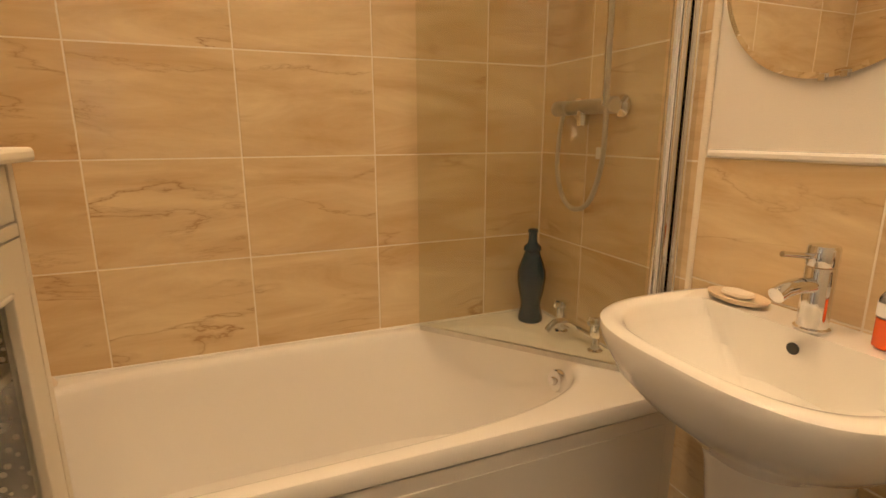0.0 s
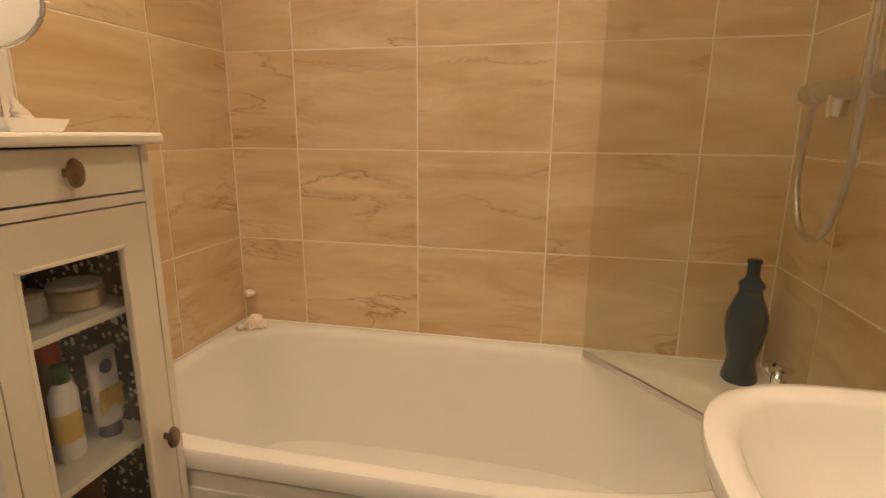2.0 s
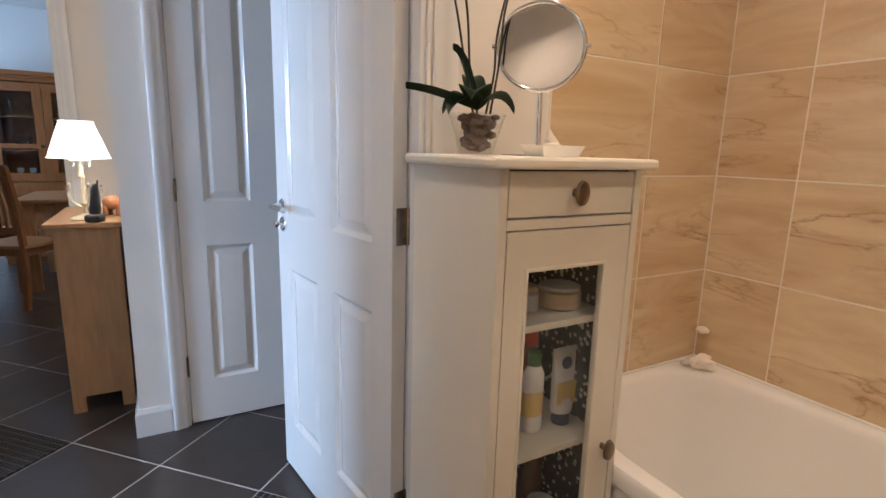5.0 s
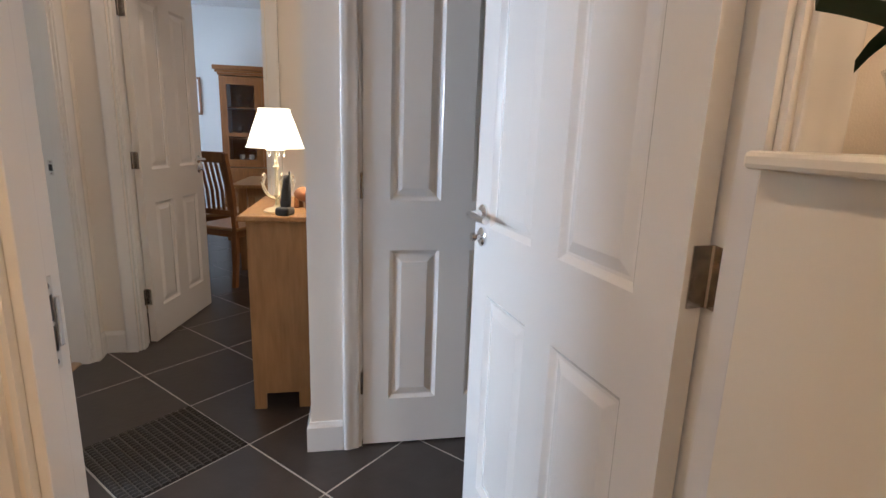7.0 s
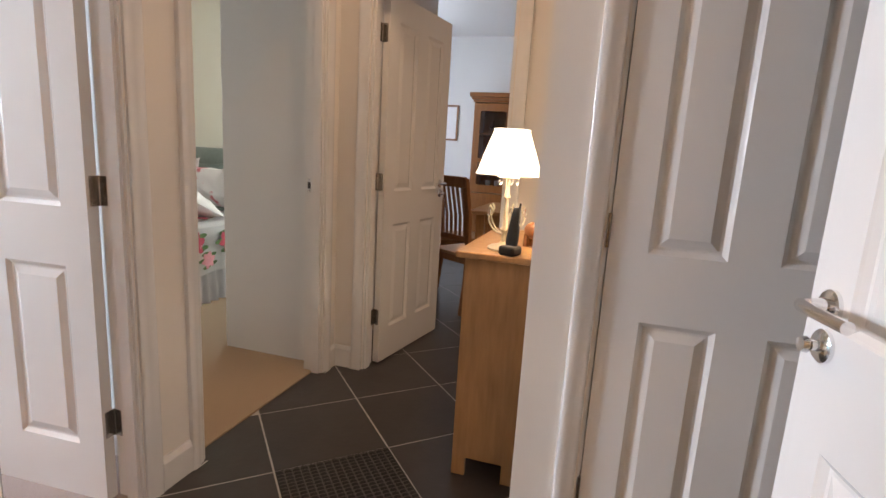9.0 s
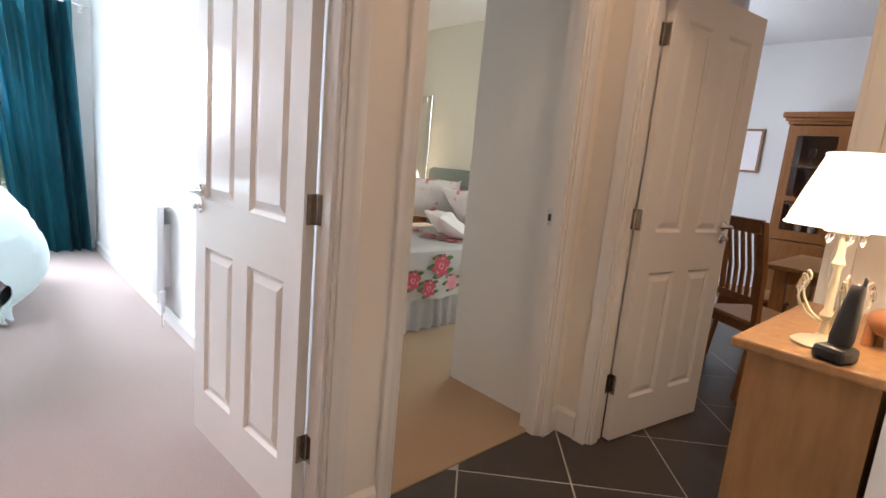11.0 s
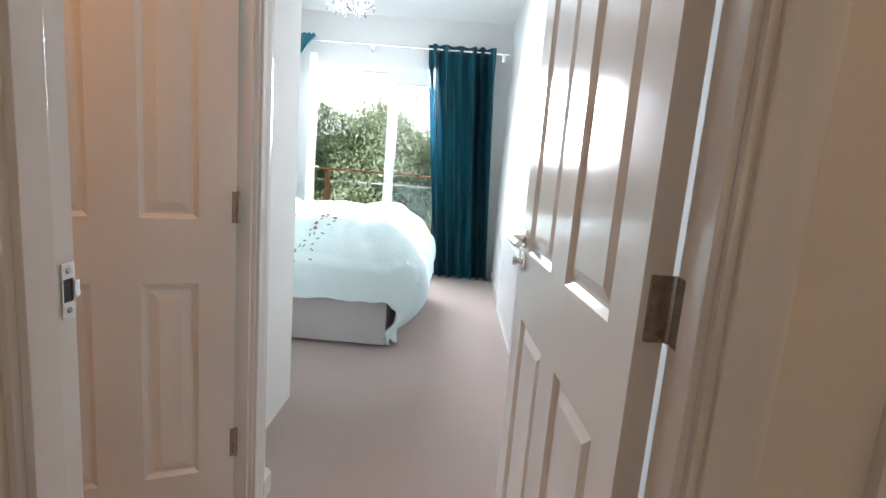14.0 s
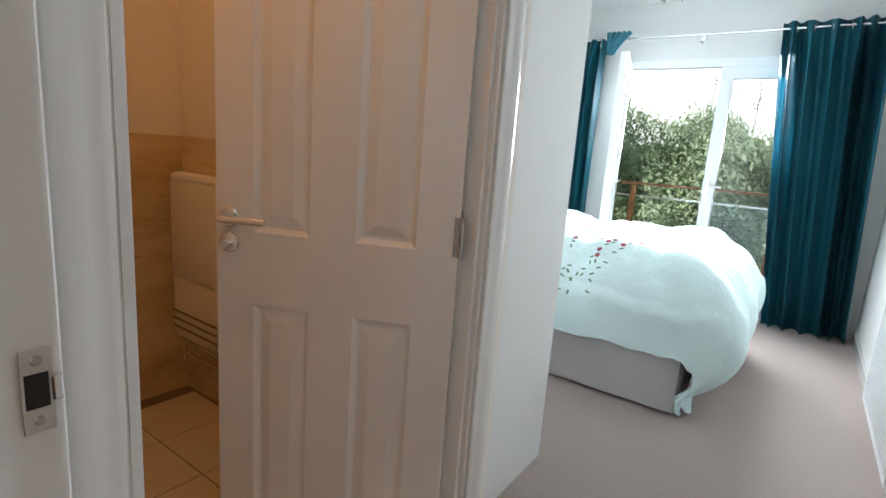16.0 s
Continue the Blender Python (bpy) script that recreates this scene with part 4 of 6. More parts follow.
def make_cabinet():
    ob = thing("bathroom_cabinet", "tall cream-white cabinet with glass door, beside the bathtub", "cabinet", (-0.39, 0.868, 0))
    o = Vector((-0.39, 0.868, 0))

    def P(name, x0, y0, z0, x1, y1, z1, mat=M_CAB, label="", bevel=0.0015, parent=ob):
        z0, z1 = rise(z0), rise(z1)
        return part(name, bx(x0 - o.x, y0 - o.y, z0, x1 - o.x, y1 - o.y, z1, bevel=bevel), mat, parent, label)
    X0, X1, Y0, Y1 = -0.553, -0.232, 0.697, 1.034
    P("top", -0.553, 0.671, 1.170, -0.207, 1.050, 1.190, bevel=0.006)
    P("side_panel", X0, Y0, 0.0, X1, Y0 + 0.018, 1.170)
    P("side_panel", X0, Y1 - 0.018, 0.0, X1, Y1, 1.170)
    P("back_panel", X0 + 0.001, Y0 + 0.018, 0.10, X0 + 0.006, Y1 - 0.018, 1.168, M_NAVY_PRINT, "dark patterned backing with small white flecks", 0)
    for ya, yb in ((Y0 + 0.0185, Y0 + 0.0205), (Y1 - 0.0205, Y1 - 0.0185)):
        P("side_lining", X0 + 0.007, ya, 0.119, X1 - 0.022, yb, 1.066, M_NAVY_PRINT, "dark patterned lining with small white flecks", 0)
    P("bottom", X0 + 0.006, Y0 + 0.018, 0.10, X1 - 0.004, Y1 - 0.018, 0.118)
    P("rail", X1 - 0.020, Y0 + 0.018, 1.068, X1 - 0.001, Y1 - 0.018, 1.086)
    P("plinth", X1 - 0.020, Y0 + 0.018, 0.0, X1 - 0.002, Y1 - 0.018, 0.075)
    drawer = P("drawer_front", X1 - 0.018, Y0 + 0.0205, 1.089, X1 - 0.002, Y1 - 0.0205, 1.166, bevel=0.002)
    # near-black sheet behind the drawer front paints the shade in its joints
    P("dark_gap", X1 - 0.0200, Y0 + 0.0182, 1.0865, X1 - 0.0185, Y1 - 0.0182, 1.1695, M_GAP_SHADE, "", 0)
    y0, y1, z0, z1 = Y0 + 0.0205, Y1 - 0.0205, 0.080, rise(1.0655)
    g0, g1, gz0, gz1 = 0.760, 0.956, 0.150, rise(1.000)
    bm = bmesh.new()
    for a in ((y0, z0, g0, z1), (g1, z0, y1, z1), (g0, z0, g1, gz0), (g0, gz1, g1, z1)):
        box(bm, X1 - 0.020 - o.x, a[0] - o.y, a[1], X1 - 0.001 - o.x, a[2] - o.y, a[3])
    dr = part("door", bm, M_CAB, ob, "cream-white framed cabinet door")
    bm = bmesh.new()
    for a in ((g0, gz0, g0 + 0.007, gz1), (g1 - 0.007, gz0, g1, gz1), (g0, gz0, g1, gz0 + 0.007), (g0, gz1 - 0.007, g1, gz1)):
        box(bm, X1 - 0.012 - o.x, a[0] - o.y, a[1], X1 + 0.002 - o.x, a[2] - o.y, a[3], 0.002)
    part("glazing_bead", bm, M_CAB, dr)
    part("glass", bx(X1 - 0.012 - o.x, g0 + 0.005 - o.y, gz0 + 0.005, X1 - 0.009 - o.x, g1 - 0.005 - o.y, gz1 - 0.005), M_PANE, dr, "clear glass pane")
    for z in (0.868, 0.600, 0.335):
        P("shelf", X0 + 0.0065, Y0 + 0.021, z, X1 - 0.030, Y1 - 0.021, z + 0.014)
    for nm, y, z, par in (("drawer_knob", 0.862, rise(1.130), drawer), ("door_knob", 0.990, 0.606, dr)):
        m = Matrix.Translation((X1 - 0.002 - o.x, y - o.y, z)) @ Matrix.Rotation(radians(90), 4, "Y")
        bm = lathe([(0.006, 0), (0.006, 0.012), (0.012, 0.015), (0.019, 0.020), (0.017, 0.026), (0.008, 0.029)], 28)
        for v in bm.verts:
            v.co.x *= 1.22
            v.co.y *= 0.78
        bm.transform(m)
        part(nm, bm, M_KNOB, par, "oval antique steel knob", True)
    return ob


M_NAVY_PRINT = material("dark_flecked_backing", (0.02, 0.022, 0.035), 0.6)
_nt = M_NAVY_PRINT.node_tree
_v, _r, _mix, _tc = _nt.nodes.new("ShaderNodeTexVoronoi"), _nt.nodes.new("ShaderNodeValToRGB"), _nt.nodes.new("ShaderNodeMix"), _nt.nodes.new("ShaderNodeTexCoord")
_v.inputs["Scale"].default_value = 62
_nt.links.new(_tc.outputs["Object"], _v.inputs["Vector"])
_nt.links.new(_v.outputs["Distance"], _r.inputs[0])
_r.color_ramp.elements[0].position, _r.color_ramp.elements[0].color = 0.30, (1, 1, 1, 1)
_r.color_ramp.elements[1].position, _r.color_ramp.elements[1].color = 0.34, (0, 0, 0, 1)
_mix.data_type = "RGBA"
_mix.inputs["A"].default_value, _mix.inputs["B"].default_value = (0.025, 0.025, 0.035, 1), (0.75, 0.72, 0.66, 1)
_nt.links.new(_r.outputs[0], _mix.inputs["Factor"])
_nt.links.new(_mix.outputs["Result"], _nt.nodes["Principled BSDF"].inputs["Base Color"])
make_cabinet()


def jar(name, label, place, r, h, mat, lid=None, lid_h=0.02, neck=None, flat=1.0, band=None):
    ob = thing(name, label, "toiletry", (place[0], place[1], rise(place[2])))
    pr = [(r * 0.92, 0), (r, 0.004), (r, h * 0.86), (r * 0.7, h * 0.97), ((neck or r * 0.5), h)]
    bm = lathe(pr, 24)
    if flat != 1.0:
        for v in bm.verts:
            v.co.x *= flat
    part("body", bm, mat, ob, "", True)
    if lid:
        part("lid", lathe([((neck or r * 0.5) * 1.1, h), ((neck or r * 0.5) * 1.1, h + lid_h), ((neck or r * 0.5) * 0.9, h + lid_h + 0.003)], 20), lid, ob, "", True)
    if band:
        bm = lathe([(r * 1.012, h * 0.25), (r * 1.012, h * 0.62)], 24, close=False)
        if flat != 1.0:
            for v in bm.verts:
                v.co.x *= flat
        part("label", bm, band, ob, "printed label", True)
    return ob


def tube_pack(name, label, place, w, h, cap):
    """A squeeze tube that stands on its cap."""
    ob = thing(name, label, "toiletry", (place[0], place[1], rise(place[2])))
    part("cap", lathe([(0.020, 0), (0.021, 0.003), (0.019, 0.028), (0.015, 0.030)], 24), cap, ob, "dark cap", True)
    rings = []
    for k in range(9):
        t = k / 8
        rings.append(superellipse(0, 0, 0.018 * (1 - t) + 0.002, w * (0.40 + 0.10 * t), 2 + 2 * t, 0.028 + t * h, 28))
    part("body", loft(rings, cap_first=True, cap_last=True), M_VALANCE, ob, "white squeeze tube", True)
    part("round_print", lathe([(0.014, 0), (0.014, 0.0015)], 24, m=Matrix.Translation((0.0095, 0, 0.028 + h * 0.78)) @ Matrix.Rotation(radians(86), 4, "Y")), M_NAVY, ob, "dark round print")
    part("yellow_print", bx(0.0135, -w * 0.38, 0.028 + h * 0.16, 0.0155, w * 0.38, 0.028 + h * 0.50), M_YELLOW, ob, "yellow print")
    return ob


jar("lotion_bottle", "white lotion bottle with a green cap on a cabinet shelf", (-0.34, 0.885, 0.614), 0.026, 0.150, M_VALANCE, M_GREEN, 0.030, 0.013, 0.7, M_YELLOW)
jar("shampoo_bottle", "pale bottle on a cabinet shelf", (-0.42, 0.850, 0.614), 0.026, 0.19, M_SOAP, M_VALANCE, 0.03, 0.014, 0.8)
tube_pack("cream_tube", "white squeeze tube with yellow and navy print on a cabinet shelf", (-0.335, 0.965, 0.614), 0.066, 0.150, M_NAVY)
jar("red_cap_bottle", "dark bottle with a red cap on a cabinet shelf", (-0.41, 0.925, 0.614), 0.026, 0.165, M_BROWN, M_RED, 0.045, 0.019)
jar("small_bottle", "small pale bottle on a cabinet shelf", (-0.44, 0.890, 0.614), 0.018, 0.13, M_VALANCE, M_VALANCE, 0.02, 0.008)
jar("cream_jar", "round cream jar on the upper cabinet shelf", (-0.345, 0.945, 0.882), 0.046, 0.040, M_SOAP, M_VALANCE, 0.006, 0.040)
jar("small_jar", "small white jar on the upper cabinet shelf", (-0.35, 0.865, 0.882), 0.022, 0.04, M_VALANCE, M_CREAM_TILE, 0.008, 0.018)
jar("shower_gel_bottle", "pale green bottle at the back of a cabinet shelf", (-0.47, 0.800, 0.614), 0.028, 0.20, M_CREAM_TILE, M_VALANCE, 0.02, 0.014, 0.8, M_LEAFP)
jar("perfume_bottle", "small amber bottle on the upper cabinet shelf", (-0.43, 0.90, 0.882), 0.018, 0.055, M_ORANGE, M_BLACK, 0.018, 0.008)
jar("lidded_jar", "white lidded jar on the upper cabinet shelf", (-0.44, 0.80, 0.882), 0.028, 0.060, M_VALANCE, M_VALANCE, 0.014, 0.024)
jar("blue_jar", "low blue jar on the lower cabinet shelf", (-0.35, 0.94, 0.349), 0.035, 0.05, M_NAVY, M_VALANCE, 0.012, 0.03)
jar("brown_bottle", "brown bottle on the lower cabinet shelf", (-0.44, 0.985, 0.349), 0.025, 0.14, M_BROWN, M_BLACK, 0.02, 0.012)
jar("dark_bottle", "dark bottle on the lower cabinet shelf", (-0.42, 0.84, 0.349), 0.024, 0.16, M_NAVY, M_BLACK, 0.03, 0.012)


def make_orchid():
    ob = thing("orchid", "orchid with dark leaves in a clear glass pot", "plant", (-0.42, 0.768, rise(1.190)))
    part("glass_pot", lathe([(0.030, 0.0), (0.034, 0.004), (0.045, 0.040), (0.054, 0.070), (0.058, 0.077), (0.056, 0.078), (0.043, 0.042), (0.031, 0.008), (0.01, 0.006)], 32), M_PANE, ob, "clear glass pot", True)
    bm = bmesh.new()
    for k in range(130):
        a, r, z = random.uniform(0, 6.28), random.uniform(0, 0.034), random.uniform(0.014, 0.074)
        r *= 0.55 + z * 7
        c = bmesh.ops.create_icosphere(bm, subdivisions=1, radius=random.uniform(0.009, 0.015))
        for v in c["verts"]:
            v.co = Vector((v.co.x * 1.2 + r * math.cos(a), v.co.y + r * math.sin(a), v.co.z * 0.7 + z))
    tagged(part("bark_chips", bm, M_BARK, ob, "dark bark chips"), kind="stuff")
    for a, ln, lift, droop, wd in ((-95, 0.150, 0.040, 0.008, 0.020), (-40, 0.09, 0.10, -0.05, 0.032), (70, 0.075, 0.085, -0.055, 0.034), (-100, 0.055, 0.150, 0.02, 0.020), (165, 0.07, 0.13, -0.02, 0.024), (-75, 0.080, 0.070, -0.055, 0.032), (-150, 0.08, 0.09, -0.06, 0.026)):
        bm = bmesh.new()
        rows = []
        ca, sa = math.cos(radians(a)), math.sin(radians(a))
        for i in range(9):
            t = i / 8
            wdt = wd * math.sin(math.pi * min(1, 0.12 + t * 0.86)) ** 0.7
            r = ln * t
            z = 0.085 + lift * math.sin(t * 1.7) * 0.6 + droop * t * t
            row = []
            for s in (-1, -0.5, 0, 0.5, 1):
                row.append(bm.verts.new((ca * r - sa * s * wdt, sa * r + ca * s * wdt, z + 0.012 * abs(s))))
            rows.append(row)
        for p, q in zip(rows, rows[1:]):
            for k in range(4):
                bm.faces.new((p[k], p[k + 1], q[k + 1], q[k]))
        bmesh.ops.solidify(bm, geom=bm.faces[:], thickness=0.0018)
        part("leaf", bm, M_LEAF, ob, "thick dark green leaf", True)
    for pts in (((0, -0.01, 0.08), (0.0, -0.03, 0.16), (0.0, -0.05, 0.25), (0, -0.075, 0.36), (0.01, -0.08, 0.5)), ((0, 0.0, 0.08), (0.0, -0.02, 0.16), (0.01, -0.035, 0.25), (0, -0.045, 0.36), (0.01, -0.05, 0.5)),
                ((0, 0.02, 0.08), (0.0, 0.036, 0.16), (0.0, 0.038, 0.22), (0, 0.055, 0.30), (0, 0.10, 0.46)), ((0, 0.03, 0.08), (0.0, 0.044, 0.16), (0.0, 0.05, 0.22), (0, 0.058, 0.29), (0.0, 0.10, 0.42))):
        part("stem", tube(arc(pts, 6), 0.0022, 8), M_STEM, ob, "thin dark flower stem", True)


make_orchid()


def make_vanity_mirror():
    ob = thing("vanity_mirror", "round chrome vanity mirror on a stand, on the cabinet", "mirror", (-0.42, 0.925, rise(1.190)))
    C = Vector((0, -0.008, 0.222))
    part("base", bx(-0.035, -0.070, 0.0, 0.035, 0.055, 0.003, bevel=0.001), M_STEEL, ob)
    part("stand", tube([(0, 0, 0.003), (0, -0.004, 0.134)], 0.0058, 14), M_CHROME, ob, "", True)
    face = Matrix.Translation(C) @ Matrix.Rotation(radians(-38), 4, "Z") @ Matrix.Rotation(radians(84), 4, "Y")
    ring = [face @ Vector((0.089 * math.cos(2 * math.pi * k / 64), 0.089 * math.sin(2 * math.pi * k / 64), 0)) for k in range(64)]
    part("rim", tube(ring, 0.0045, 10, closed=True), M_CHROME, ob, "round chrome rim", True)
    part("mirror_glass", lathe([(0.0875, -0.002), (0.0875, 0.001)], 64, m=face), M_MIRROR, ob, "round mirror glass", True)
    side = face.to_3x3() @ Vector((0, 1, 0))
    for s in (-1, 1):
        part("pivot", tube([C + side * 0.089 * s, C + side * 0.100 * s], 0.006, 12), M_CHROME, ob, "", True)


make_vanity_mirror()
td = thing("trinket_dish", "white rectangular trinket dish on the cabinet", "dish", (-0.35, 0.905, rise(1.190)))
part("dish", loft([[Vector((x * s, y * s, z)) for x, y in ((-0.035, -0.055), (0.035, -0.055), (0.035, 0.055), (-0.035, 0.055))] for s, z in ((0.80, 0), (1.0, 0.022), (0.95, 0.022), (0.76, 0.005))], cap_first=True, cap_last=True), M_CERAMIC, td)
sps = thing("spiral_shell", "pointed white seashell standing on the cabinet behind the dish", "shell", (-0.40, 0.955, rise(1.190)))
part("shell", loft([[Vector((r * (1 + 0.12 * math.sin(3 * a + k)) * math.cos(a) + 0.004 * k * 0.3, r * 1.3 * math.sin(a) - 0.0035 * k, z)) for a in [2 * math.pi * q / 18 for q in range(18)]] for k, (r, z) in enumerate(((0.016, 0), (0.021, 0.008), (0.017, 0.015), (0.018, 0.020), (0.012, 0.028), (0.012, 0.033), (0.007, 0.042), (0.006, 0.047), (0.002, 0.058)))], cap_first=True, cap_last=True), M_SHELL, sps, "", True)


# tiles
def tile_run(wall_name, origin, along, s_edges, z_edges, out, thick=0.008, gap=0.0042, mat=None):
    """Wall tiles between the joints s_edges and z_edges; they stand proud by thick along out."""
    base = bpy.data.objects[wall_name]
    d, n = Vector((*along, 0)), Vector((*out, 0))
    cache = {}
    for s0, s1 in zip(s_edges, s_edges[1:]):
        for z0, z1 in zip(z_edges, z_edges[1:]):
            w, h = round(abs(s1 - s0) - gap, 4), round(z1 - z0 - gap, 4)
            if (w, h) not in cache:
                bm = bmesh.new()
                c = 0.0012
                a = [(-w / 2, 0, -h / 2), (w / 2, 0, -h / 2), (w / 2, 0, h / 2), (-w / 2, 0, h / 2)]
                f = [(p[0], thick - c, p[2]) for p in a]
                g = [(p[0] * (1 - 2 * c / w), thick, p[2] * (1 - 2 * c / h)) for p in a]
                loft([a, f, g], bm, cap_last=True)
                m = Matrix(((d.x, n.x, 0, 0), (d.y, n.y, 0, 0), (0, 0, 1, 0), (0, 0, 0, 1)))
                bm.transform(m)
                bmesh.ops.recalc_face_normals(bm, faces=bm.faces[:])
                me = bpy.data.meshes.new("tile")
                bm.to_mesh(me)
                bm.free()
                me.materials.append(mat or M_TILE)
                cache[w, h] = me
            ob = new("tile", cache[w, h])
            sm = (s0 + s1) / 2
            jitter = random.uniform(-0.0004, 0.0004)
            ob.location = Vector((*origin, 0)) + d * sm + n * jitter + Vector((0, 0, (z0 + z1) / 2))
            ob.parent = base


def tile_walls():
    zs = [RIM - 0.004, 0.847, 1.153, 1.457, 1.762, 2.067, 2.372, H]
    # grout beds
    part("grout_bed", bx(BX0 + 0.001, BY1 - 0.0068, 0.30, BX1 - 0.001, BY1 - 0.0005, H), M_GROUT, bpy.data.objects["wall_bathroom_north"], "pale grout")
    part("grout_bed", bx(BX0 + 0.0005, 1.07, 0.30, BX0 + 0.0068, BY1 - 0.005, H), M_GROUT, bpy.data.objects["wall_bathroom_west"], "pale grout")
    part("grout_bed", bx(BX1 - 0.0068, 1.062, 0.30, BX1 - 0.0005, BY1 - 0.005, H), M_GROUT, bpy.data.objects["wall_bathroom_east"], "pale grout")
    part("grout_bed", bx(BX1 - 0.0068, -1.09, 0.0, BX1 - 0.0005, 1.060, 1.165), M_GROUT, bpy.data.objects["wall_bathroom_east"], "pale grout")
    tile_run("wall_bathroom_north", (0, BY1), (1, 0), [BX0 + 0.008, -0.319, 0.087, 0.493, 0.899, BX1 - 0.008], zs, (0, -1))
    tile_run("wall_bathroom_west", (BX0, 0), (0, 1), [1.07, 1.443, BY1 - 0.008], zs, (1, 0))
    tile_run("wall_bathroom_east", (BX1, 0), (0, 1), [1.062, 1.507, BY1 - 0.008], zs, (-1, 0))
    tile_run("wall_bathroom_east", (BX1, 0), (0, 1), [-0.968, -0.562, -0.156, 0.250, 0.656, 1.060], [0.0, 0.25, 0.555, 0.86, 1.165], (-1, 0))


def cap_trim(name, y0, y1, x, out, z=1.165):
    pr = [(0, 0), (0.012, 0), (0.016, 0.004), (0.016, 0.012), (0.010, 0.018), (0, 0.019)]
    part(name, loft([[Vector((x + out * u, y, z + v)) for u, v in pr] for y in (y0, y1)], cap_first=True, cap_last=True), M_BATH, kind="structure")


cap_trim("dado_trim_east", -1.09, 1.035, BX1, -1)
cap_trim("dado_trim_west", BD1 + 0.066, 1.066, BX0, 1)
part("corner_trim_east", tube([(BX1 - 0.008, 1.055, RIM), (BX1 - 0.008, 1.055, H - 0.01)], 0.009, 12), M_GROUT, smooth=True, kind="structure")

# ---- floors of the hall ----
NODE, PITCH, TURNF = Vector((-1.930, -0.812, 0)), 0.450, radians(43.7)
U = Vector((math.cos(TURNF), math.sin(TURNF), 0))
V = Vector((-U.y, U.x, 0))


def cell(i, j):
    return NODE + U * (PITCH * (i + 0.5)) + V * (PITCH * (j + 0.5))


def hall_floor():
    me = None
    bm = bmesh.new()
    h, c = PITCH / 2 - 0.0034, 0.001
    rings = [[(-h, -h, -0.009), (h, -h, -0.009), (h, h, -0.009), (-h, h, -0.009)],
             [(-h, -h, -c), (h, -h, -c), (h, h, -c), (-h, h, -c)],
             [(-h + c, -h + c, 0), (h - c, -h + c, 0), (h - c, h - c, 0), (-h + c, h - c, 0)]]
    loft(rings, bm, cap_last=True)
    bmesh.ops.recalc_face_normals(bm, faces=bm.faces[:])
    me = bpy.data.meshes.new("tile")
    bm.to_mesh(me)
    bm.free()
    me.materials.append(M_SLATE)
    base = bpy.data.objects["floor_hall"]
    q = cell(0, 0)
    second = min(((i, j) for i in range(-4, 6) for j in range(-4, 8)), key=lambda ij: (cell(*ij) - Vector((-1.06, 0.62, 0))).length)
    for i in range(-14, 14):
        for j in range(-10, 16):
            p = cell(i, j)
            inside = (-6.3 < p.x < 1.2 and -1.35 < p.y < 1.7) or (-6.3 < p.x < -4.6 and -3.9 < p.y < 3.0) or (-6.3 < p.x < -2.9 and 0 < p.y < 3.0)
            if not inside or (i, j) in ((0, 0), second):
                continue
            if p.x > -0.4 and p.y > 1.2:
                continue
            ob = new("tile", me)
            ob.matrix_world = Matrix.Translation(p) @ Matrix.Rotation(TURNF + radians(90) * random.randrange(4), 4, "Z") @ Matrix.Translation((0, 0, random.uniform(-0.0002, 0.0002)))
            ob.parent = base
    rot = Matrix.Rotation(TURNF, 4, "Z")
    tm = bpy.data.meshes.new("tile")
    eb = bmesh.new()
    q_, c_ = 0.1485, 0.001
    loft([[(-q_, -q_, 0), (q_, -q_, 0), (q_, q_, 0), (-q_, q_, 0)], [(-q_, -q_, 0.003), (q_, -q_, 0.003), (q_, q_, 0.003), (-q_, q_, 0.003)],
          [(-q_ + c_, -q_ + c_, 0.004), (q_ - c_, -q_ + c_, 0.004), (q_ - c_, q_ - c_, 0.004), (-q_ + c_, q_ - c_, 0.004)]], eb, cap_last=True)
    bmesh.ops.recalc_face_normals(eb, faces=eb.faces[:])
    eb.to_mesh(tm)
    eb.free()
    tm.materials.append(M_CREAM_TILE)
    for i in range(5):
        for j in range(3):
            ob = new("tile", tm)
            ob.location = (-0.50 + 0.302 * i, -2.08 + 0.302 * j, 0.0112)
            ob.parent = bpy.data.objects["floor_ensuite"]
    m1 = thing("door_mat", "dark ribbed entrance mat let into the slate floor", "mat", (q.x, q.y, 0))
    m1.matrix_world = Matrix.Translation((q.x, q.y, -0.0010)) @ rot
    part("base", bx(-h, -h, 0, h, h, 0.003), M_MAT, m1, "black mat base")
    k = 0
    while k < 15:
        y = -h + 0.014 + k * (2 * h - 0.028) / 14
        part("rib", bx(-h + 0.004, y - 0.0095, 0.003, h - 0.004, y + 0.0095, 0.0072, bevel=0.002), M_MAT, m1)
        if k < 14:
            part("aluminium_strip", bx(-h + 0.004, y + 0.0135, 0.003, h - 0.004, y + 0.0165, 0.0065), M_MAT_BAR, m1, "thin grey metal strip")
        k += 1
    for q in range(22):
        x = -h + 0.012 + q * (2 * h - 0.024) / 21
        part("cross_strip", bx(x - 0.0014, -h + 0.004, 0.003, x + 0.0014, h - 0.004, 0.0076), M_MAT_BAR, m1, "thin grey cross strip")
    p = cell(*second)
    m2 = thing("mosaic_panel", "panel of small black mosaic tiles in the slate floor", "mosaic")
    m2.matrix_world = Matrix.Translation((p.x, p.y, -0.0030)) @ rot
    part("base", bx(-h, -h, 0, h, h, 0.004), M_FGROUT, m2, "grey grout bed")
    bm = bmesh.new()
    n = 17
    st = 2 * h / n
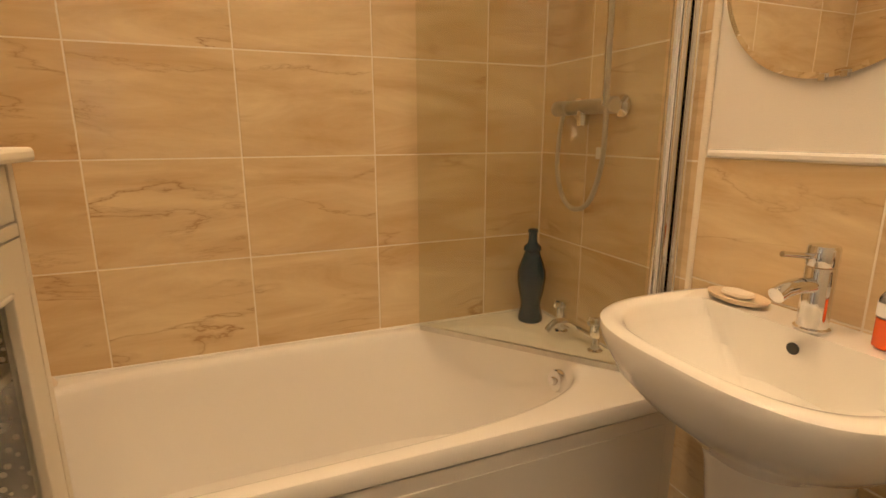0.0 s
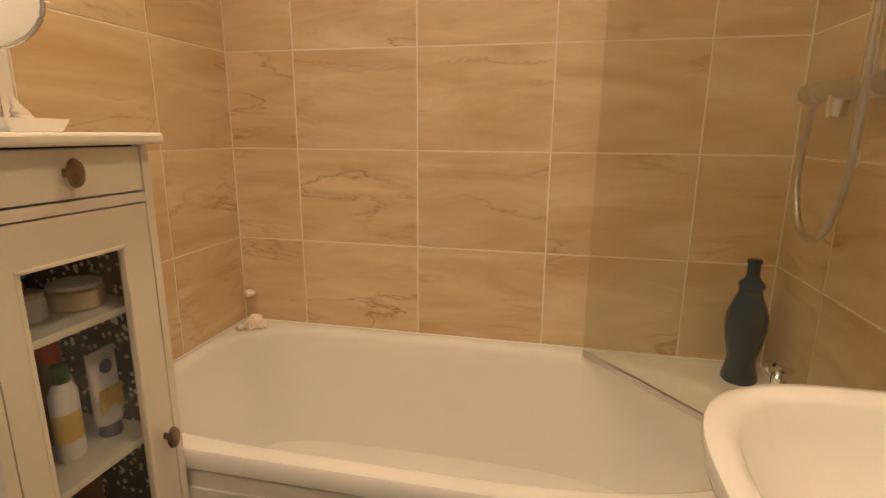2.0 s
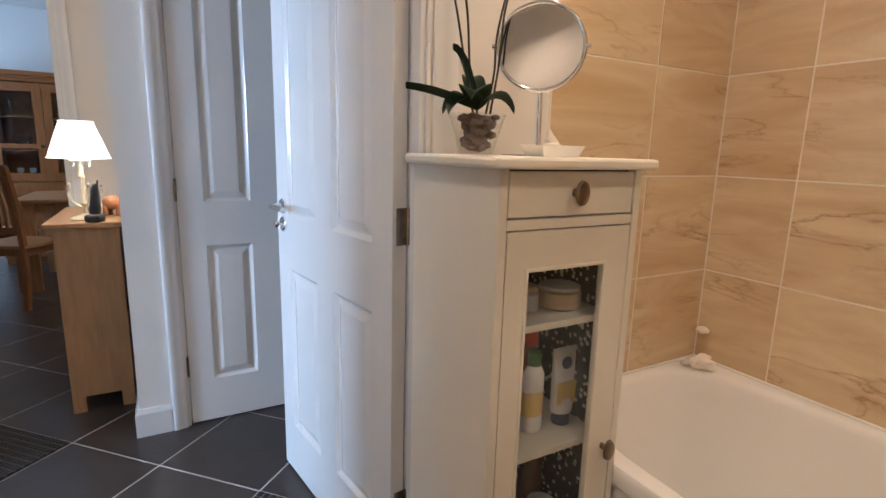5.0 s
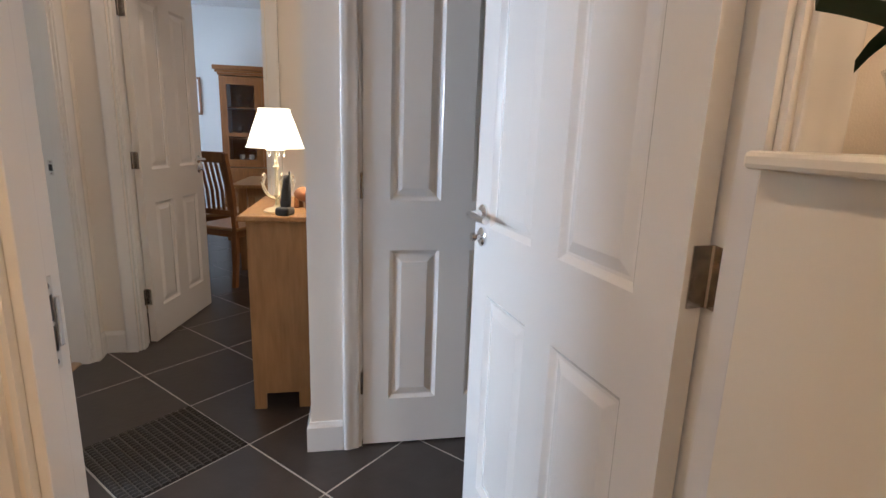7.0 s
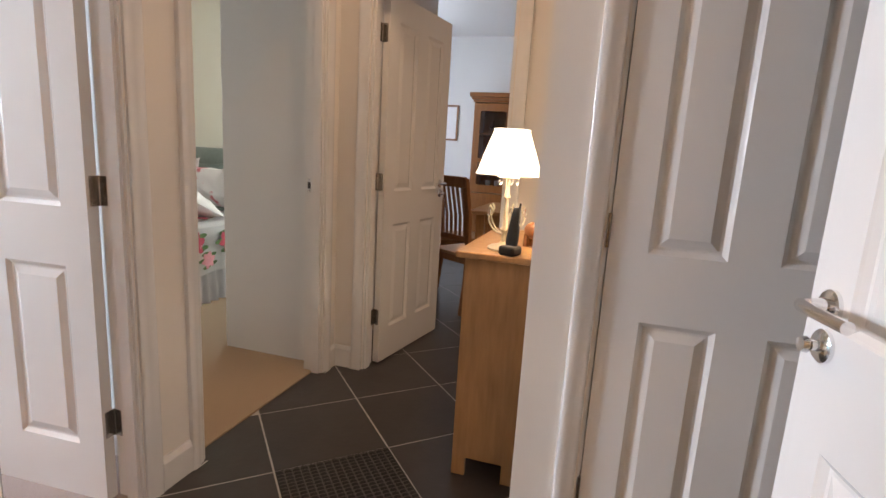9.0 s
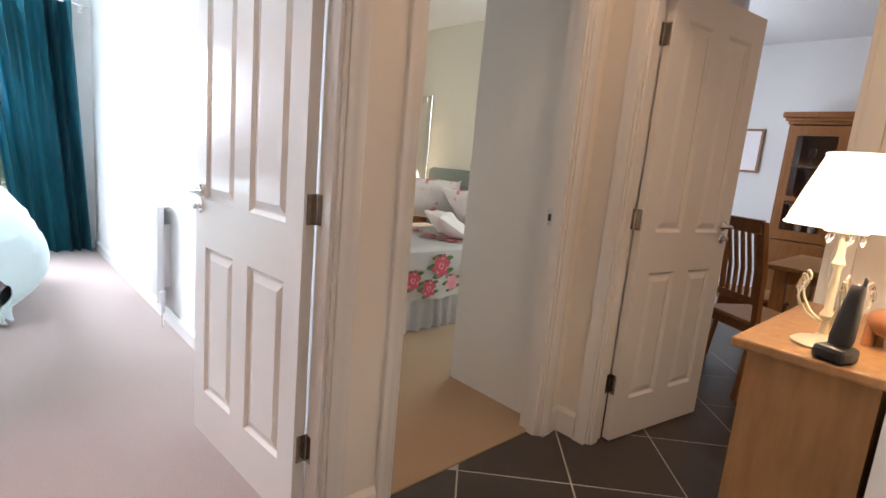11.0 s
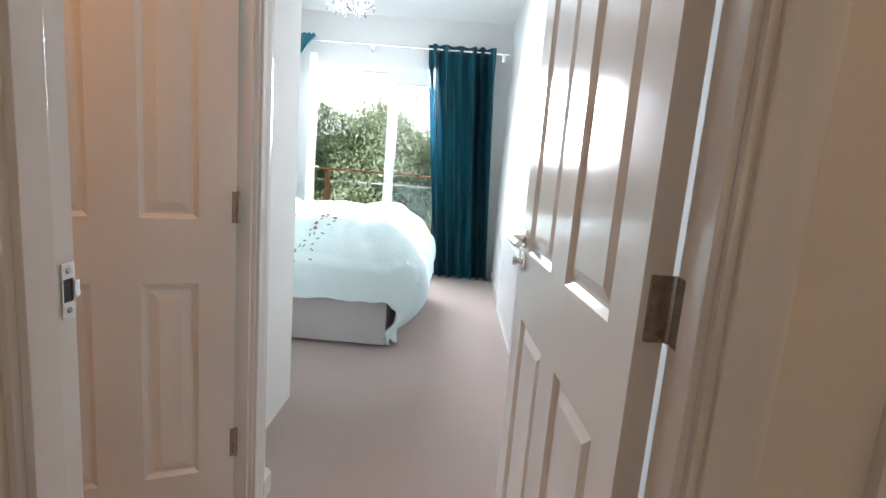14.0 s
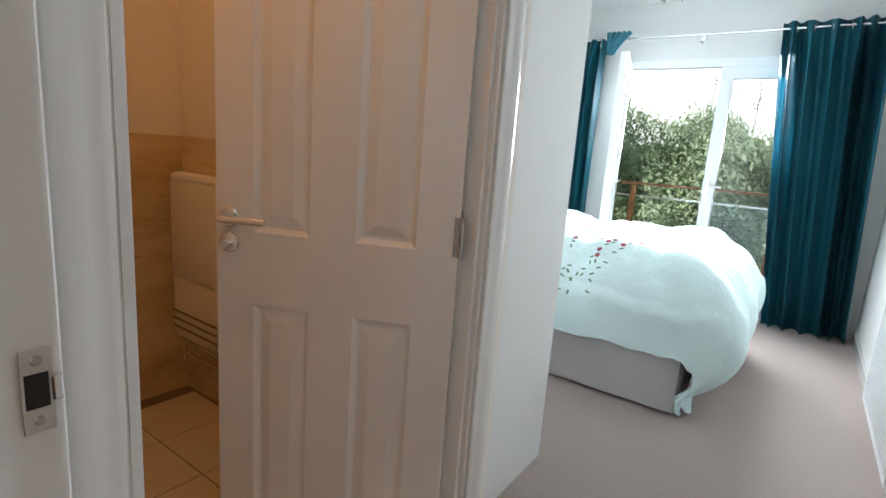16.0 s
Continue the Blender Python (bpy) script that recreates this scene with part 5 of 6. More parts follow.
    for a in range(n):
        for b in range(n):
            box(bm, -h + a * st + 0.002, -h + b * st + 0.002, 0.003, -h + (a + 1) * st - 0.002, -h + (b + 1) * st - 0.002, 0.0070)
    part("mosaic_tiles", bm, M_BLACK, m2, "small glossy black mosaic tiles", kind="stuff")


# ---- hall and dining room ----
def legs(ob, pts, h, s, mat):
    for x, y in pts:
        part("leg", bx(x - s, y - s, 0, x + s, y + s, h, bevel=0.003), mat, ob)


def oak_cabinet():
    ob = thing("oak_cabinet", "small honey-oak cabinet with a low arched plinth, against the hall wall", "cabinet", (-2.50, -0.075, 0))
    x0, x1, y0, y1 = -0.31, 0.32, -0.125, 0.115
    part("top", bx(x0 - 0.02, y0 - 0.03, 0.845, x1 + 0.03, y1 + 0.02, 0.868, bevel=0.005), M_OAK, ob, "oak top with rounded edge")
    bm = bmesh.new()
    box(bm, x1 - 0.02, y0, 0.075, x1, y1, 0.845)
    box(bm, x1 - 0.02, y0, 0.0, x1, y0 + 0.05, 0.075)
    box(bm, x1 - 0.02, y1 - 0.05, 0.0, x1, y1, 0.075)
    part("side_panel", bm, M_OAK, ob, "plain oak end panel with arched foot")
    bm = bmesh.new()
    box(bm, x0, y0, 0.075, x0 + 0.02, y1, 0.845)
    box(bm, x0, y0, 0.0, x0 + 0.02, y0 + 0.05, 0.075)
    box(bm, x0, y1 - 0.05, 0.0, x0 + 0.02, y1, 0.075)
    part("side_panel", bm, M_OAK, ob, "plain oak end panel with arched foot")
    part("back_panel", bx(x0 + 0.02, y1 - 0.012, 0.075, x1 - 0.02, y1 - 0.002, 0.845), M_OAK, ob)
    part("bottom", bx(x0 + 0.02, y0 + 0.02, 0.08, x1 - 0.02, y1 - 0.012, 0.10), M_OAK, ob)
    for a, b in ((x0 + 0.022, -0.001), (0.001, x1 - 0.022)):
        d = part("door", bx(a, y0 + 0.001, 0.09, b, y0 + 0.019, 0.84, bevel=0.002), M_OAK, ob)
        part("panel", bx(a + 0.05, y0 - 0.003, 0.16, b - 0.05, y0 + 0.001, 0.77, bevel=0.0015), M_OAK, d)
    part("cable_box", bx(x1 - 0.035, y1 + 0.001, 0.455, x1 - 0.008, y1 + 0.020, 0.515, bevel=0.004), M_BLACK, ob, "small black plastic box on the cabinet's back edge")


oak_cabinet()


def table_lamp(name, label, place, s=1.0):
    ob = thing(name, label, "lamp", place)
    part("base", lathe([(0.060 * s, 0), (0.062 * s, 0.006 * s), (0.050 * s, 0.014 * s), (0.020 * s, 0.022 * s), (0.012 * s, 0.030 * s)], 28), M_IVORY, ob, "ivory round base", True)
    part("stem", lathe([(0.010 * s, 0.028 * s), (0.008 * s, 0.06 * s), (0.016 * s, 0.075 * s), (0.009 * s, 0.09 * s), (0.008 * s, 0.19 * s), (0.014 * s, 0.20 * s), (0.008 * s, 0.22 * s), (0.008 * s, 0.29 * s)], 20), M_IVORY, ob, "ivory turned stem", True)
    for k in range(5):
        a = 2 * math.pi * k / 5 + 0.4
        c, n = math.cos(a), math.sin(a)
        pts = arc([(0.01 * c * s, 0.01 * n * s, 0.06 * s), (0.045 * c * s, 0.045 * n * s, 0.075 * s), (0.072 * c * s, 0.072 * n * s, 0.115 * s), (0.060 * c * s, 0.060 * n * s, 0.155 * s), (0.070 * c * s, 0.070 * n * s, 0.170 * s)], 5)
        arm = part("arm", tube(pts, 0.0032 * s, 8), M_IVORY, ob, "curled ivory arm", True)
        part("crystal_drop", lathe([(0.001, -0.045 * s), (0.008 * s, -0.03 * s), (0.005 * s, -0.012 * s), (0.001, 0)], 8, at=(0.072 * c * s, 0.072 * n * s, 0.165 * s)), M_CRYSTAL, arm, "clear crystal drop")
        part("crystal_bead", lathe([(0.001, -0.030 * s), (0.007 * s, -0.018 * s), (0.004 * s, -0.008 * s), (0.001, 0)], 8, at=(0.035 * c * s, 0.035 * n * s, 0.275 * s)), M_CRYSTAL, ob, "clear crystal drop")
    part("top_plate", lathe([(0.040 * s, 0.272 * s), (0.042 * s, 0.276 * s), (0.01 * s, 0.282 * s)], 24), M_IVORY, ob, "", True)
    n = 120
    rings = []
    for z, r in ((0.285, 0.120), (0.287, 0.1205), (0.355, 0.098), (0.448, 0.064), (0.450, 0.0635)):
        rings.append([Vector(((r + (0.0016 if k % 2 else -0.0016)) * s * math.cos(2 * math.pi * k / n), (r + (0.0016 if k % 2 else -0.0016)) * s * math.sin(2 * math.pi * k / n), z * s)) for k in range(n)])
    sh2 = part("shade", loft(rings), M_SHADE, ob, "lit pleated cream shade")
    for z, r in ((0.286, 0.1225), (0.449, 0.0660)):
        part("shade_band", tube([(r * s * math.cos(2 * math.pi * k / 40), r * s * math.sin(2 * math.pi * k / 40), z * s) for k in range(40)], 0.003 * s, 6, closed=True), M_SHADE, sh2, "", True)
    return ob


table_lamp("table_lamp", "lit lamp with pleated shade and crystal drops on oak cabinet", (-2.285, -0.088, 0.868), 0.945)
st1 = thing("telephone", "black cordless telephone standing in its base on the oak cabinet", "telephone", (-2.185, -0.045, 0.868), -20)
part("base", bx(-0.034, -0.030, 0, 0.034, 0.030, 0.034, bevel=0.010), M_BLACK, st1)
hs = loft([superellipse(0, 0, a, b, 3, z, 24) for a, b, z in ((0.012, 0.019, 0.026), (0.014, 0.022, 0.05), (0.013, 0.019, 0.10), (0.012, 0.015, 0.14), (0.010, 0.013, 0.160), (0.006, 0.008, 0.165))], cap_first=True, cap_last=True)
tube([(0, 0.009, 0.155), (0, 0.009, 0.180)], 0.004, 8, hs)
hs.transform(Matrix.Rotation(radians(-10), 4, "Y"))
part("handset", hs, M_BLACK, st1, "black curved handset with a stub aerial", True)
el = thing("carved_elephant", "small carved brown wooden elephant on the oak cabinet", "figurine", (-2.40, 0.012, 0.868), 60)
bm = bmesh.new()
for c, r, sc in (((0, 0, 0.062), 0.038, (1.35, 0.85, 0.9)), ((0.055, 0, 0.080), 0.024, (1, 0.9, 1))):
    q = bmesh.ops.create_icosphere(bm, subdivisions=3, radius=r)
    for v in q["verts"]:
        v.co = Vector((v.co.x * sc[0] + c[0], v.co.y * sc[1] + c[1], v.co.z * sc[2] + c[2]))
for x, y in ((0.03, 0.016), (0.03, -0.016), (-0.03, 0.016), (-0.03, -0.016)):
    lathe([(0.012, 0), (0.010, 0.05)], 12, bm, (x, y, 0))
tube([(0.072, 0, 0.075), (0.088, 0, 0.05), (0.092, 0, 0.02)], 0.007, 10, bm)
part("body", bm, M_BROWN, el, "", True)


def display_cabinet():
    ob = thing("display_cabinet", "tall dark-oak glazed display cabinet in the dining room", "cabinet", (-6.07, -0.73, 0))
    w, d = 0.42, 0.20
    part("cornice", box(box(bx(-d - 0.02, -w - 0.05, 1.80, d + 0.05, w + 0.05, 1.845, bevel=0.008), -d, -w - 0.03, 1.775, d + 0.03, w + 0.03, 1.80, 0.004), -d, -w - 0.01, 1.75, d + 0.01, w + 0.01, 1.775, 0.003), M_DARKOAK, ob)
    part("lower_body", bx(-d, -w, 0.06, d + 0.03, w, 0.80, bevel=0.004), M_DARKOAK, ob)
    part("plinth", bx(-d, -w, 0.0, d, w, 0.06), M_DARKOAK, ob)
    part("back_panel", bx(-d, -w, 0.80, -d + 0.015, w, 1.75), M_DARKOAK, ob)
    for y in (-w, w - 0.025):
        part("side_panel", bx(-d + 0.015, y, 0.80, d - 0.02, y + 0.025, 1.75), M_DARKOAK, ob)
    for z in (1.10, 1.42):
        part("shelf", bx(-d + 0.015, -w + 0.025, z, d - 0.03, w - 0.025, z + 0.015), M_DARKOAK, ob)
    for y0, y1 in ((-w, -0.002), (0.002, w)):
        bm = bmesh.new()
        x0, x1 = d - 0.02, d
        for a in ((y0, 0.81, y0 + 0.07, 1.74), (y1 - 0.07, 0.81, y1, 1.74), (y0 + 0.07, 0.81, y1 - 0.07, 0.89), (y0 + 0.07, 1.66, y1 - 0.07, 1.74), (y0 + 0.07, 1.13, y1 - 0.07, 1.17)):
            box(bm, x0, a[0], a[1], x1, a[2], a[3])
        dd = part("glazed_door", bm, M_DARKOAK, ob, "oak-framed glazed door")
        part("pane", bx(x0 + 0.008, y0 + 0.07, 0.89, x0 + 0.011, y1 - 0.07, 1.66), M_PANE, dd, "clear glass pane")
        part("knob", lathe([(0.010, 0), (0.014, 0.012), (0.008, 0.018)], 12, m=Matrix.Translation((d, (y1 if y0 < -0.1 else y0) + (-0.03 if y0 < -0.1 else 0.03), 1.15)) @ Matrix.Rotation(radians(90), 4, "Y")), M_BLACK, dd, "", True)
    return ob


display_cabinet()
k = 0
for y in (-0.26, -0.16, 0.14, 0.25):
    for z in (0.80, 1.115, 1.435):
        g = thing("wine_glass" if k % 2 else "glass_vase", "clear glass standing inside the display cabinet", "glassware", (-6.05, -0.73 + y, z), group="glassware in the display cabinet")
        part("bowl", lathe([(0.026, 0), (0.005, 0.006), (0.004, 0.055), (0.022, 0.075), (0.030, 0.105), (0.027, 0.135), (0.025, 0.134)], 16), M_CRYSTAL if z > 0.9 else M_CERAMIC, g, "", True)
        k += 1


def dining_table():
    ob = thing("dining_table", "honey-oak dining table in the dining room", "table", (-5.0, 0.05, 0))
    part("tabletop", bx(-0.45, -0.85, 0.72, 0.45, 0.85, 0.75, bevel=0.006), M_OAK, ob)
    part("apron", bx(-0.38, -0.76, 0.64, 0.38, 0.76, 0.72), M_OAK, ob)
    legs(ob, ((-0.38, -0.76), (0.38, -0.76), (-0.38, 0.76), (0.38, 0.76)), 0.72, 0.035, M_OAK)


dining_table()


def dining_chair():
    ob = thing("dining_chair", "slat-backed honey-oak dining chair on the slate floor", "chair", (-4.35, -0.73, 0), 150, group="dining chairs")
    part("seat", bx(-0.21, -0.21, 0.44, 0.21, 0.21, 0.465, bevel=0.006), M_OAK, ob, "honey-oak seat")
    for y in (-0.185, 0.185):
        part("front_leg", bx(0.165, y - 0.018, 0, 0.20, y + 0.018, 0.44, bevel=0.003), M_REDOAK, ob)
        part("back_post", loft([[Vector((x + dx, y + dy, z)) for dx, dy in ((-0.016, -0.018), (0.016, -0.018), (0.016, 0.018), (-0.016, 0.018))] for x, z in ((-0.23, 0), (-0.20, 0.25), (-0.195, 0.46), (-0.215, 0.75), (-0.27, 1.03))], cap_first=True, cap_last=True), M_REDOAK, ob)
    part("top_rail", bx(-0.285, -0.185, 0.96, -0.255, 0.185, 1.04, bevel=0.006), M_REDOAK, ob)
    part("lower_rail", bx(-0.215, -0.167, 0.56, -0.195, 0.167, 0.60, bevel=0.003), M_REDOAK, ob)
    part("seat_rail", bx(-0.19, -0.185, 0.385, 0.185, 0.185, 0.44, bevel=0.003), M_REDOAK, ob)
    for q in range(7):
        y = -0.144 + q * 0.048
        part("slat", loft([[Vector((x + dx, y + dy, z)) for dx, dy in ((-0.005, -0.011), (0.005, -0.011), (0.005, 0.011), (-0.005, 0.011))] for x, z in ((-0.205, 0.59), (-0.215, 0.75), (-0.268, 0.975))], cap_first=True, cap_last=True), M_REDOAK, ob)
    return ob


ch = dining_chair()
copy_thing(ch, pose(-4.45, 0.35, 0, 0, 0, 180))
copy_thing(ch, pose(-5.02, -0.98, 0, 0, 0, 115))
copy_thing(ch, pose(-5.60, -0.30, 0, 0, 0, 10))
pic = thing("framed_picture", "small dark-framed picture on the dining room wall", "picture", (-6.292, -1.57, 1.55))
part("frame", box(box(box(bx(0, -0.13, -0.20, 0.02, -0.11, 0.20), 0, 0.11, -0.20, 0.02, 0.13, 0.20), 0, -0.11, 0.18, 0.02, 0.11, 0.20), 0, -0.11, -0.20, 0.02, 0.11, -0.18), M_DARKOAK, pic)
part("print", bx(0.002, -0.11, -0.18, 0.008, 0.11, 0.18), M_VALANCE, pic, "pale grey print")
sen = thing("wall_sensor", "small white alarm sensor high on the dining room wall", "sensor", (-6.29, -0.52, 2.16))
part("body", bx(0, -0.05, -0.04, 0.035, 0.05, 0.04, bevel=0.01), M_UPVC, sen)
fr = thing("fridge", "tall pale blue-white fridge in the dining room", "fridge", (-6.0, -0.12, 0))
part("body", bx(-0.25, -0.26, 0.02, 0.25, 0.26, 1.98, bevel=0.01), M_UPVC, fr)
part("door_handle", bx(0.25, -0.22, 1.0, 0.28, -0.20, 1.4, bevel=0.004), M_STEEL, fr)


# ---- master bedroom ----
def cloth_drape(x0, x1, y0, y1, top, puff, fall, seed, overs, corner=0.62):
    """A cover over a mattress: rounded shoulders, hanging sides, folds. overs: overhang past x0, x1, y0, y1."""
    bm = bmesh.new()
    nx, ny = 96, 84
    ax0, ax1, ay0, ay1 = x0 - overs[0], x1 + overs[1], y0 - overs[2], y1 + overs[3]
    R = 0.16
    grid = []

    def bend(d):
        if d <= 0:
            return 0.0, 0.0
        if d < R * math.pi / 2:
            return R * math.sin(d / R), R * (1 - math.cos(d / R))
        return R + 0.02 * math.sin(d * 9), R + (d - R * math.pi / 2)
    for i in range(nx + 1):
        row = []
        for j in range(ny + 1):
            sx, sy = ax0 + (ax1 - ax0) * i / nx, ay0 + (ay1 - ay0) * j / ny
            ix0, ix1, iy0, iy1 = x0 + R * 0.7, x1 - R * 0.7, y0 + R * 0.7, y1 - R * 0.7
            dx = ix0 - sx if sx < ix0 else max(0, sx - ix1)
            dy = iy0 - sy if sy < iy0 else max(0, sy - iy1)
            d = math.hypot(dx, dy) if dx > 0 and dy > 0 else max(dx, dy)
            if d > 0.5:
                d = 0.5 + (d - 0.5) * corner
            h, fallz = bend(d)
            ux, uy = (dx / d, dy / d) if d > 1e-6 else (0, 0)
            bx_ = min(max(sx, ix0), ix1) + (-h * ux if sx < ix0 else h * ux)
            by_ = min(max(sy, iy0), iy1) + (-h * uy if sy < iy0 else h * uy)
            edge = min(1, min(sx - ax0, ax1 - sx, sy - ay0, ay1 - sy) / 0.5)
            z = top - fallz + puff * max(0, min(1, (0.45 - d) / 0.45)) * (0.6 + 0.4 * noise.noise(Vector((sx * 2.1, sy * 2.1, seed))))
            nse = noise.noise(Vector((sx * 3.2, sy * 3.2, seed + 5))) * 0.024 - 0.022 * max(0, 1 - 5 * abs(noise.noise(Vector((sx * 2.3 + sy * 1.4, sy * 1.2 - sx * 0.7, seed + 20))))) + noise.noise(Vector((sx * 8.5, sy * 8.5, seed + 9))) * 0.008 - 0.014 * max(0, 1 - 6 * abs(noise.noise(Vector((sx * 5.1 - sy * 2.0, sy * 3.0 + sx * 1.5, seed + 31)))))
            z += nse
            if d > 0.12:
                wv = 0.018 * min(1, (d - 0.12) * 4) * math.sin((sx if dy > dx else sy) * 10 + 2 * noise.noise(Vector((sx * 2, sy * 2, seed))))
                bx_ += (-1 if sx < ix0 else 1) * ux * wv
                by_ += (-1 if sy < iy0 else 1) * uy * wv
            row.append(bm.verts.new((bx_, by_, max(0.02, z))))
        grid.append(row)
    for i in range(nx):
        for j in range(ny):
            bm.faces.new((grid[i][j], grid[i + 1][j], grid[i + 1][j + 1], grid[i][j + 1]))
    return bm


def master_bed():
    bed = thing("double_bed", "divan double bed with a white valance in the master bedroom", "bed", (0, 0, 0))
    part("mattress", bx(-0.96, -5.02, 0.34, 1.0, -3.64, 0.60, bevel=0.05), M_VALANCE, bed, "white mattress")
    part("divan_base", bx(-0.95, -5.01, 0.05, 0.99, -3.65, 0.34, bevel=0.02), M_VALANCE, bed, "white divan base")
    for x in (-0.85, 0.9):
        for y in (-4.9, -3.75):
            part("castor", lathe([(0.02, 0.008), (0.022, 0.05)], 12, at=(x, y, 0)), M_BLACK, bed)
    # valance: a gently waved skirt
    pts = []
    per = [(-0.97, -5.03), (-0.97, -3.63), (1.0, -3.63)]
    for (xa, ya), (xb, yb) in zip(per, per[1:]):
        n = 60
        for q in range(n):
            t = q / n
            nx_, ny_ = (-1, 0) if xa == xb else (0, 1)
            a = 0.004 * math.sin(q * 0.7) + 0.003 * math.sin(q * 0.23)
            pts.append((xa + (xb - xa) * t + nx_ * a, ya + (yb - ya) * t + ny_ * a, nx_, ny_))
    bm = bmesh.new()
    rows = [[bm.verts.new((x + nx_ * o_, y + ny_ * o_, z)) for x, y, nx_, ny_ in pts] for o_, z in ((0, 0.36), (0.004, 0.20), (0.010, 0.032), (0.006, 0.030))]
    for a, b in zip(rows, rows[1:]):
        for q in range(len(pts) - 1):
            bm.faces.new((a[q], a[q + 1], b[q + 1], b[q]))
    bmesh.ops.solidify(bm, geom=bm.faces[:], thickness=0.003)
    part("valance", bm, M_VALANCE, bed, "plain white valance", True)
    du = thing("duvet", "puffy pale aqua duvet hanging over the bed's corner", "duvet", (0, 0, 0))
    bm = cloth_drape(-0.99, 1.0, -5.05, -3.61, 0.70, 0.105, 0, 3.0, (0.46, 0.0, 0.40, 0.36))
    def ease(q):
        q = max(0, min(1, q))
        return q * q * (3 - 2 * q)
    for v in bm.verts:      # the foot side's corner hangs lower than the rest
        k = ease((-0.93 - v.co.x) / 0.13) * ease((v.co.y + 4.5) / 0.6) * ease((0.6 - v.co.z) / 0.3)
        v.co.z = max(0.045, v.co.z - 0.24 * k)
    for v in bm.verts:      # the foot end billows out
        if v.co.x < -0.85:
            t = max(0, min(1, (v.co.z - 0.12) / 0.66))
            v.co.x -= 0.17 * math.sin(math.pi * t ** 0.8) * min(1, (-0.85 - v.co.x) / 0.15)
        v.co.z += 0.05 * max(0, min(1, (v.co.z - 0.6) / 0.15))
    bm.normal_update()
    skin = [(v.co.copy(), v.normal.copy()) for v in bm.verts if -0.75 < v.co.x < 0.1 and v.co.y > -4.2]
    bmesh.ops.solidify(bm, geom=bm.faces[:], thickness=0.012)
    cover = part("cover", bm, M_AQUA, du, "", True)

    def stitched(x, y, z, r, sx, a):
        """A small flat motif that lies on the cover next to the place."""
        p, n = min(skin, key=lambda s: (s[0] - Vector((x, y, z))).length)
        n = n if n.y + n.z > 0 else -n
        m = Matrix.Translation(p + n * 0.004) @ n.to_track_quat("Z", "Y").to_matrix().to_4x4() @ Matrix.Rotation(a, 4, "Z") @ Matrix.Diagonal((sx, 1, 1, 1))
        f = bmesh.new()
        lathe([(r, 0), (r * 0.8, 0.0015)], 9, f, m=m)
        return f
    rnd = random.Random(4)
    for x0_, z0_, n in ((-0.30, 0.46, 17), (-0.40, 0.56, 14), (-0.24, 0.60, 11), (-0.50, 0.60, 9)):
        for q in range(n):
            t = q / n
            x, z = x0_ - 0.16 * t + 0.03 * math.sin(5 * t), z0_ + 0.40 * t
            y = -3.45 - max(0, z - 0.72) * 1.2
            part("embroidered_leaf", stitched(x + rnd.uniform(-0.013, 0.013), y, z, 0.0052, 2.6, rnd.uniform(0, 3)), M_STITCH, cover, "small green stitched leaf")
            if q in (n - 1, n - 3):
                part("embroidered_flower", stitched(x, y, z + 0.02, 0.013, 1.1, 0), M_PINK, cover, "small red stitched flower")


master_bed()


def curtain(name, x0, x1, y, top, bottom, folds, amp, label, gather=None):
    ob = thing(name, label, "curtain", ((x0 + x1) / 2, y, 0))
    cx = (x0 + x1) / 2
    nx, nz = folds * 16, 24
    rnd = random.Random(int(x0 * 100) + 7)
    wob = [rnd.uniform(-0.5, 0.5) for _ in range(folds + 2)]
    bm = bmesh.new()
    rows = []
    for j in range(nz + 1):
        t = j / nz
        z = top + (bottom - top) * t
        row = []
        for i in range(nx + 1):
            u = i / nx
            f = u * folds
            k = int(f)
            q = f - k
            q = q * q * (3 - 2 * q)
            w = wob[k] * (1 - q) + wob[k + 1] * q
            ph = 2 * math.pi * f + 1.5 * w + 0.5 * math.sin(1.3 * f + 2.0) * t
            deep = 1 + 0.55 * w + 0.12 * math.sin(2.1 * f) * t
            if gather:
                sx = gather(u, t)
            else:
                sx = x0 + (x1 - x0) * u
            yy = amp * (0.55 + 0.45 * min(1, t * 6)) * deep * (math.sin(ph) + 0.24 * math.sin(2 * ph + 1.1) + 0.05 * math.sin(3 * ph + 4 * w)) * (1 - 0.10 * t) + 0.008 * math.sin(5 * t + 9 * u)
            xx = sx + 0.018 * min(1, 0.2 + t * 6) * math.sin(ph + 1.2) + 0.005 * math.sin(2.2 * t + 7 * u)
            zz = z
            row.append(bm.verts.new((xx - cx, yy, zz)))
        rows.append(row)
    for a, b in zip(rows, rows[1:]):
        for i in range(nx):
            bm.faces.new((a[i], a[i + 1], b[i + 1], b[i]))
    bmesh.ops.solidify(bm, geom=bm.faces[:], thickness=0.004)
    part("fabric", bm, M_TEAL, ob, "", True)
    for q in range(folds):
        x = x0 + (x1 - x0) * (q + 0.5) / folds
        pts = [(x - cx + 0.004 * math.sin(2 * math.pi * s / 24), 0.028 * math.cos(2 * math.pi * s / 24), top - 0.055 + 0.028 * math.sin(2 * math.pi * s / 24)) for s in range(24)]
        part("eyelet", tube(pts, 0.004, 6, closed=True), M_CHROME, ob, "chrome eyelet ring", True)
    return ob


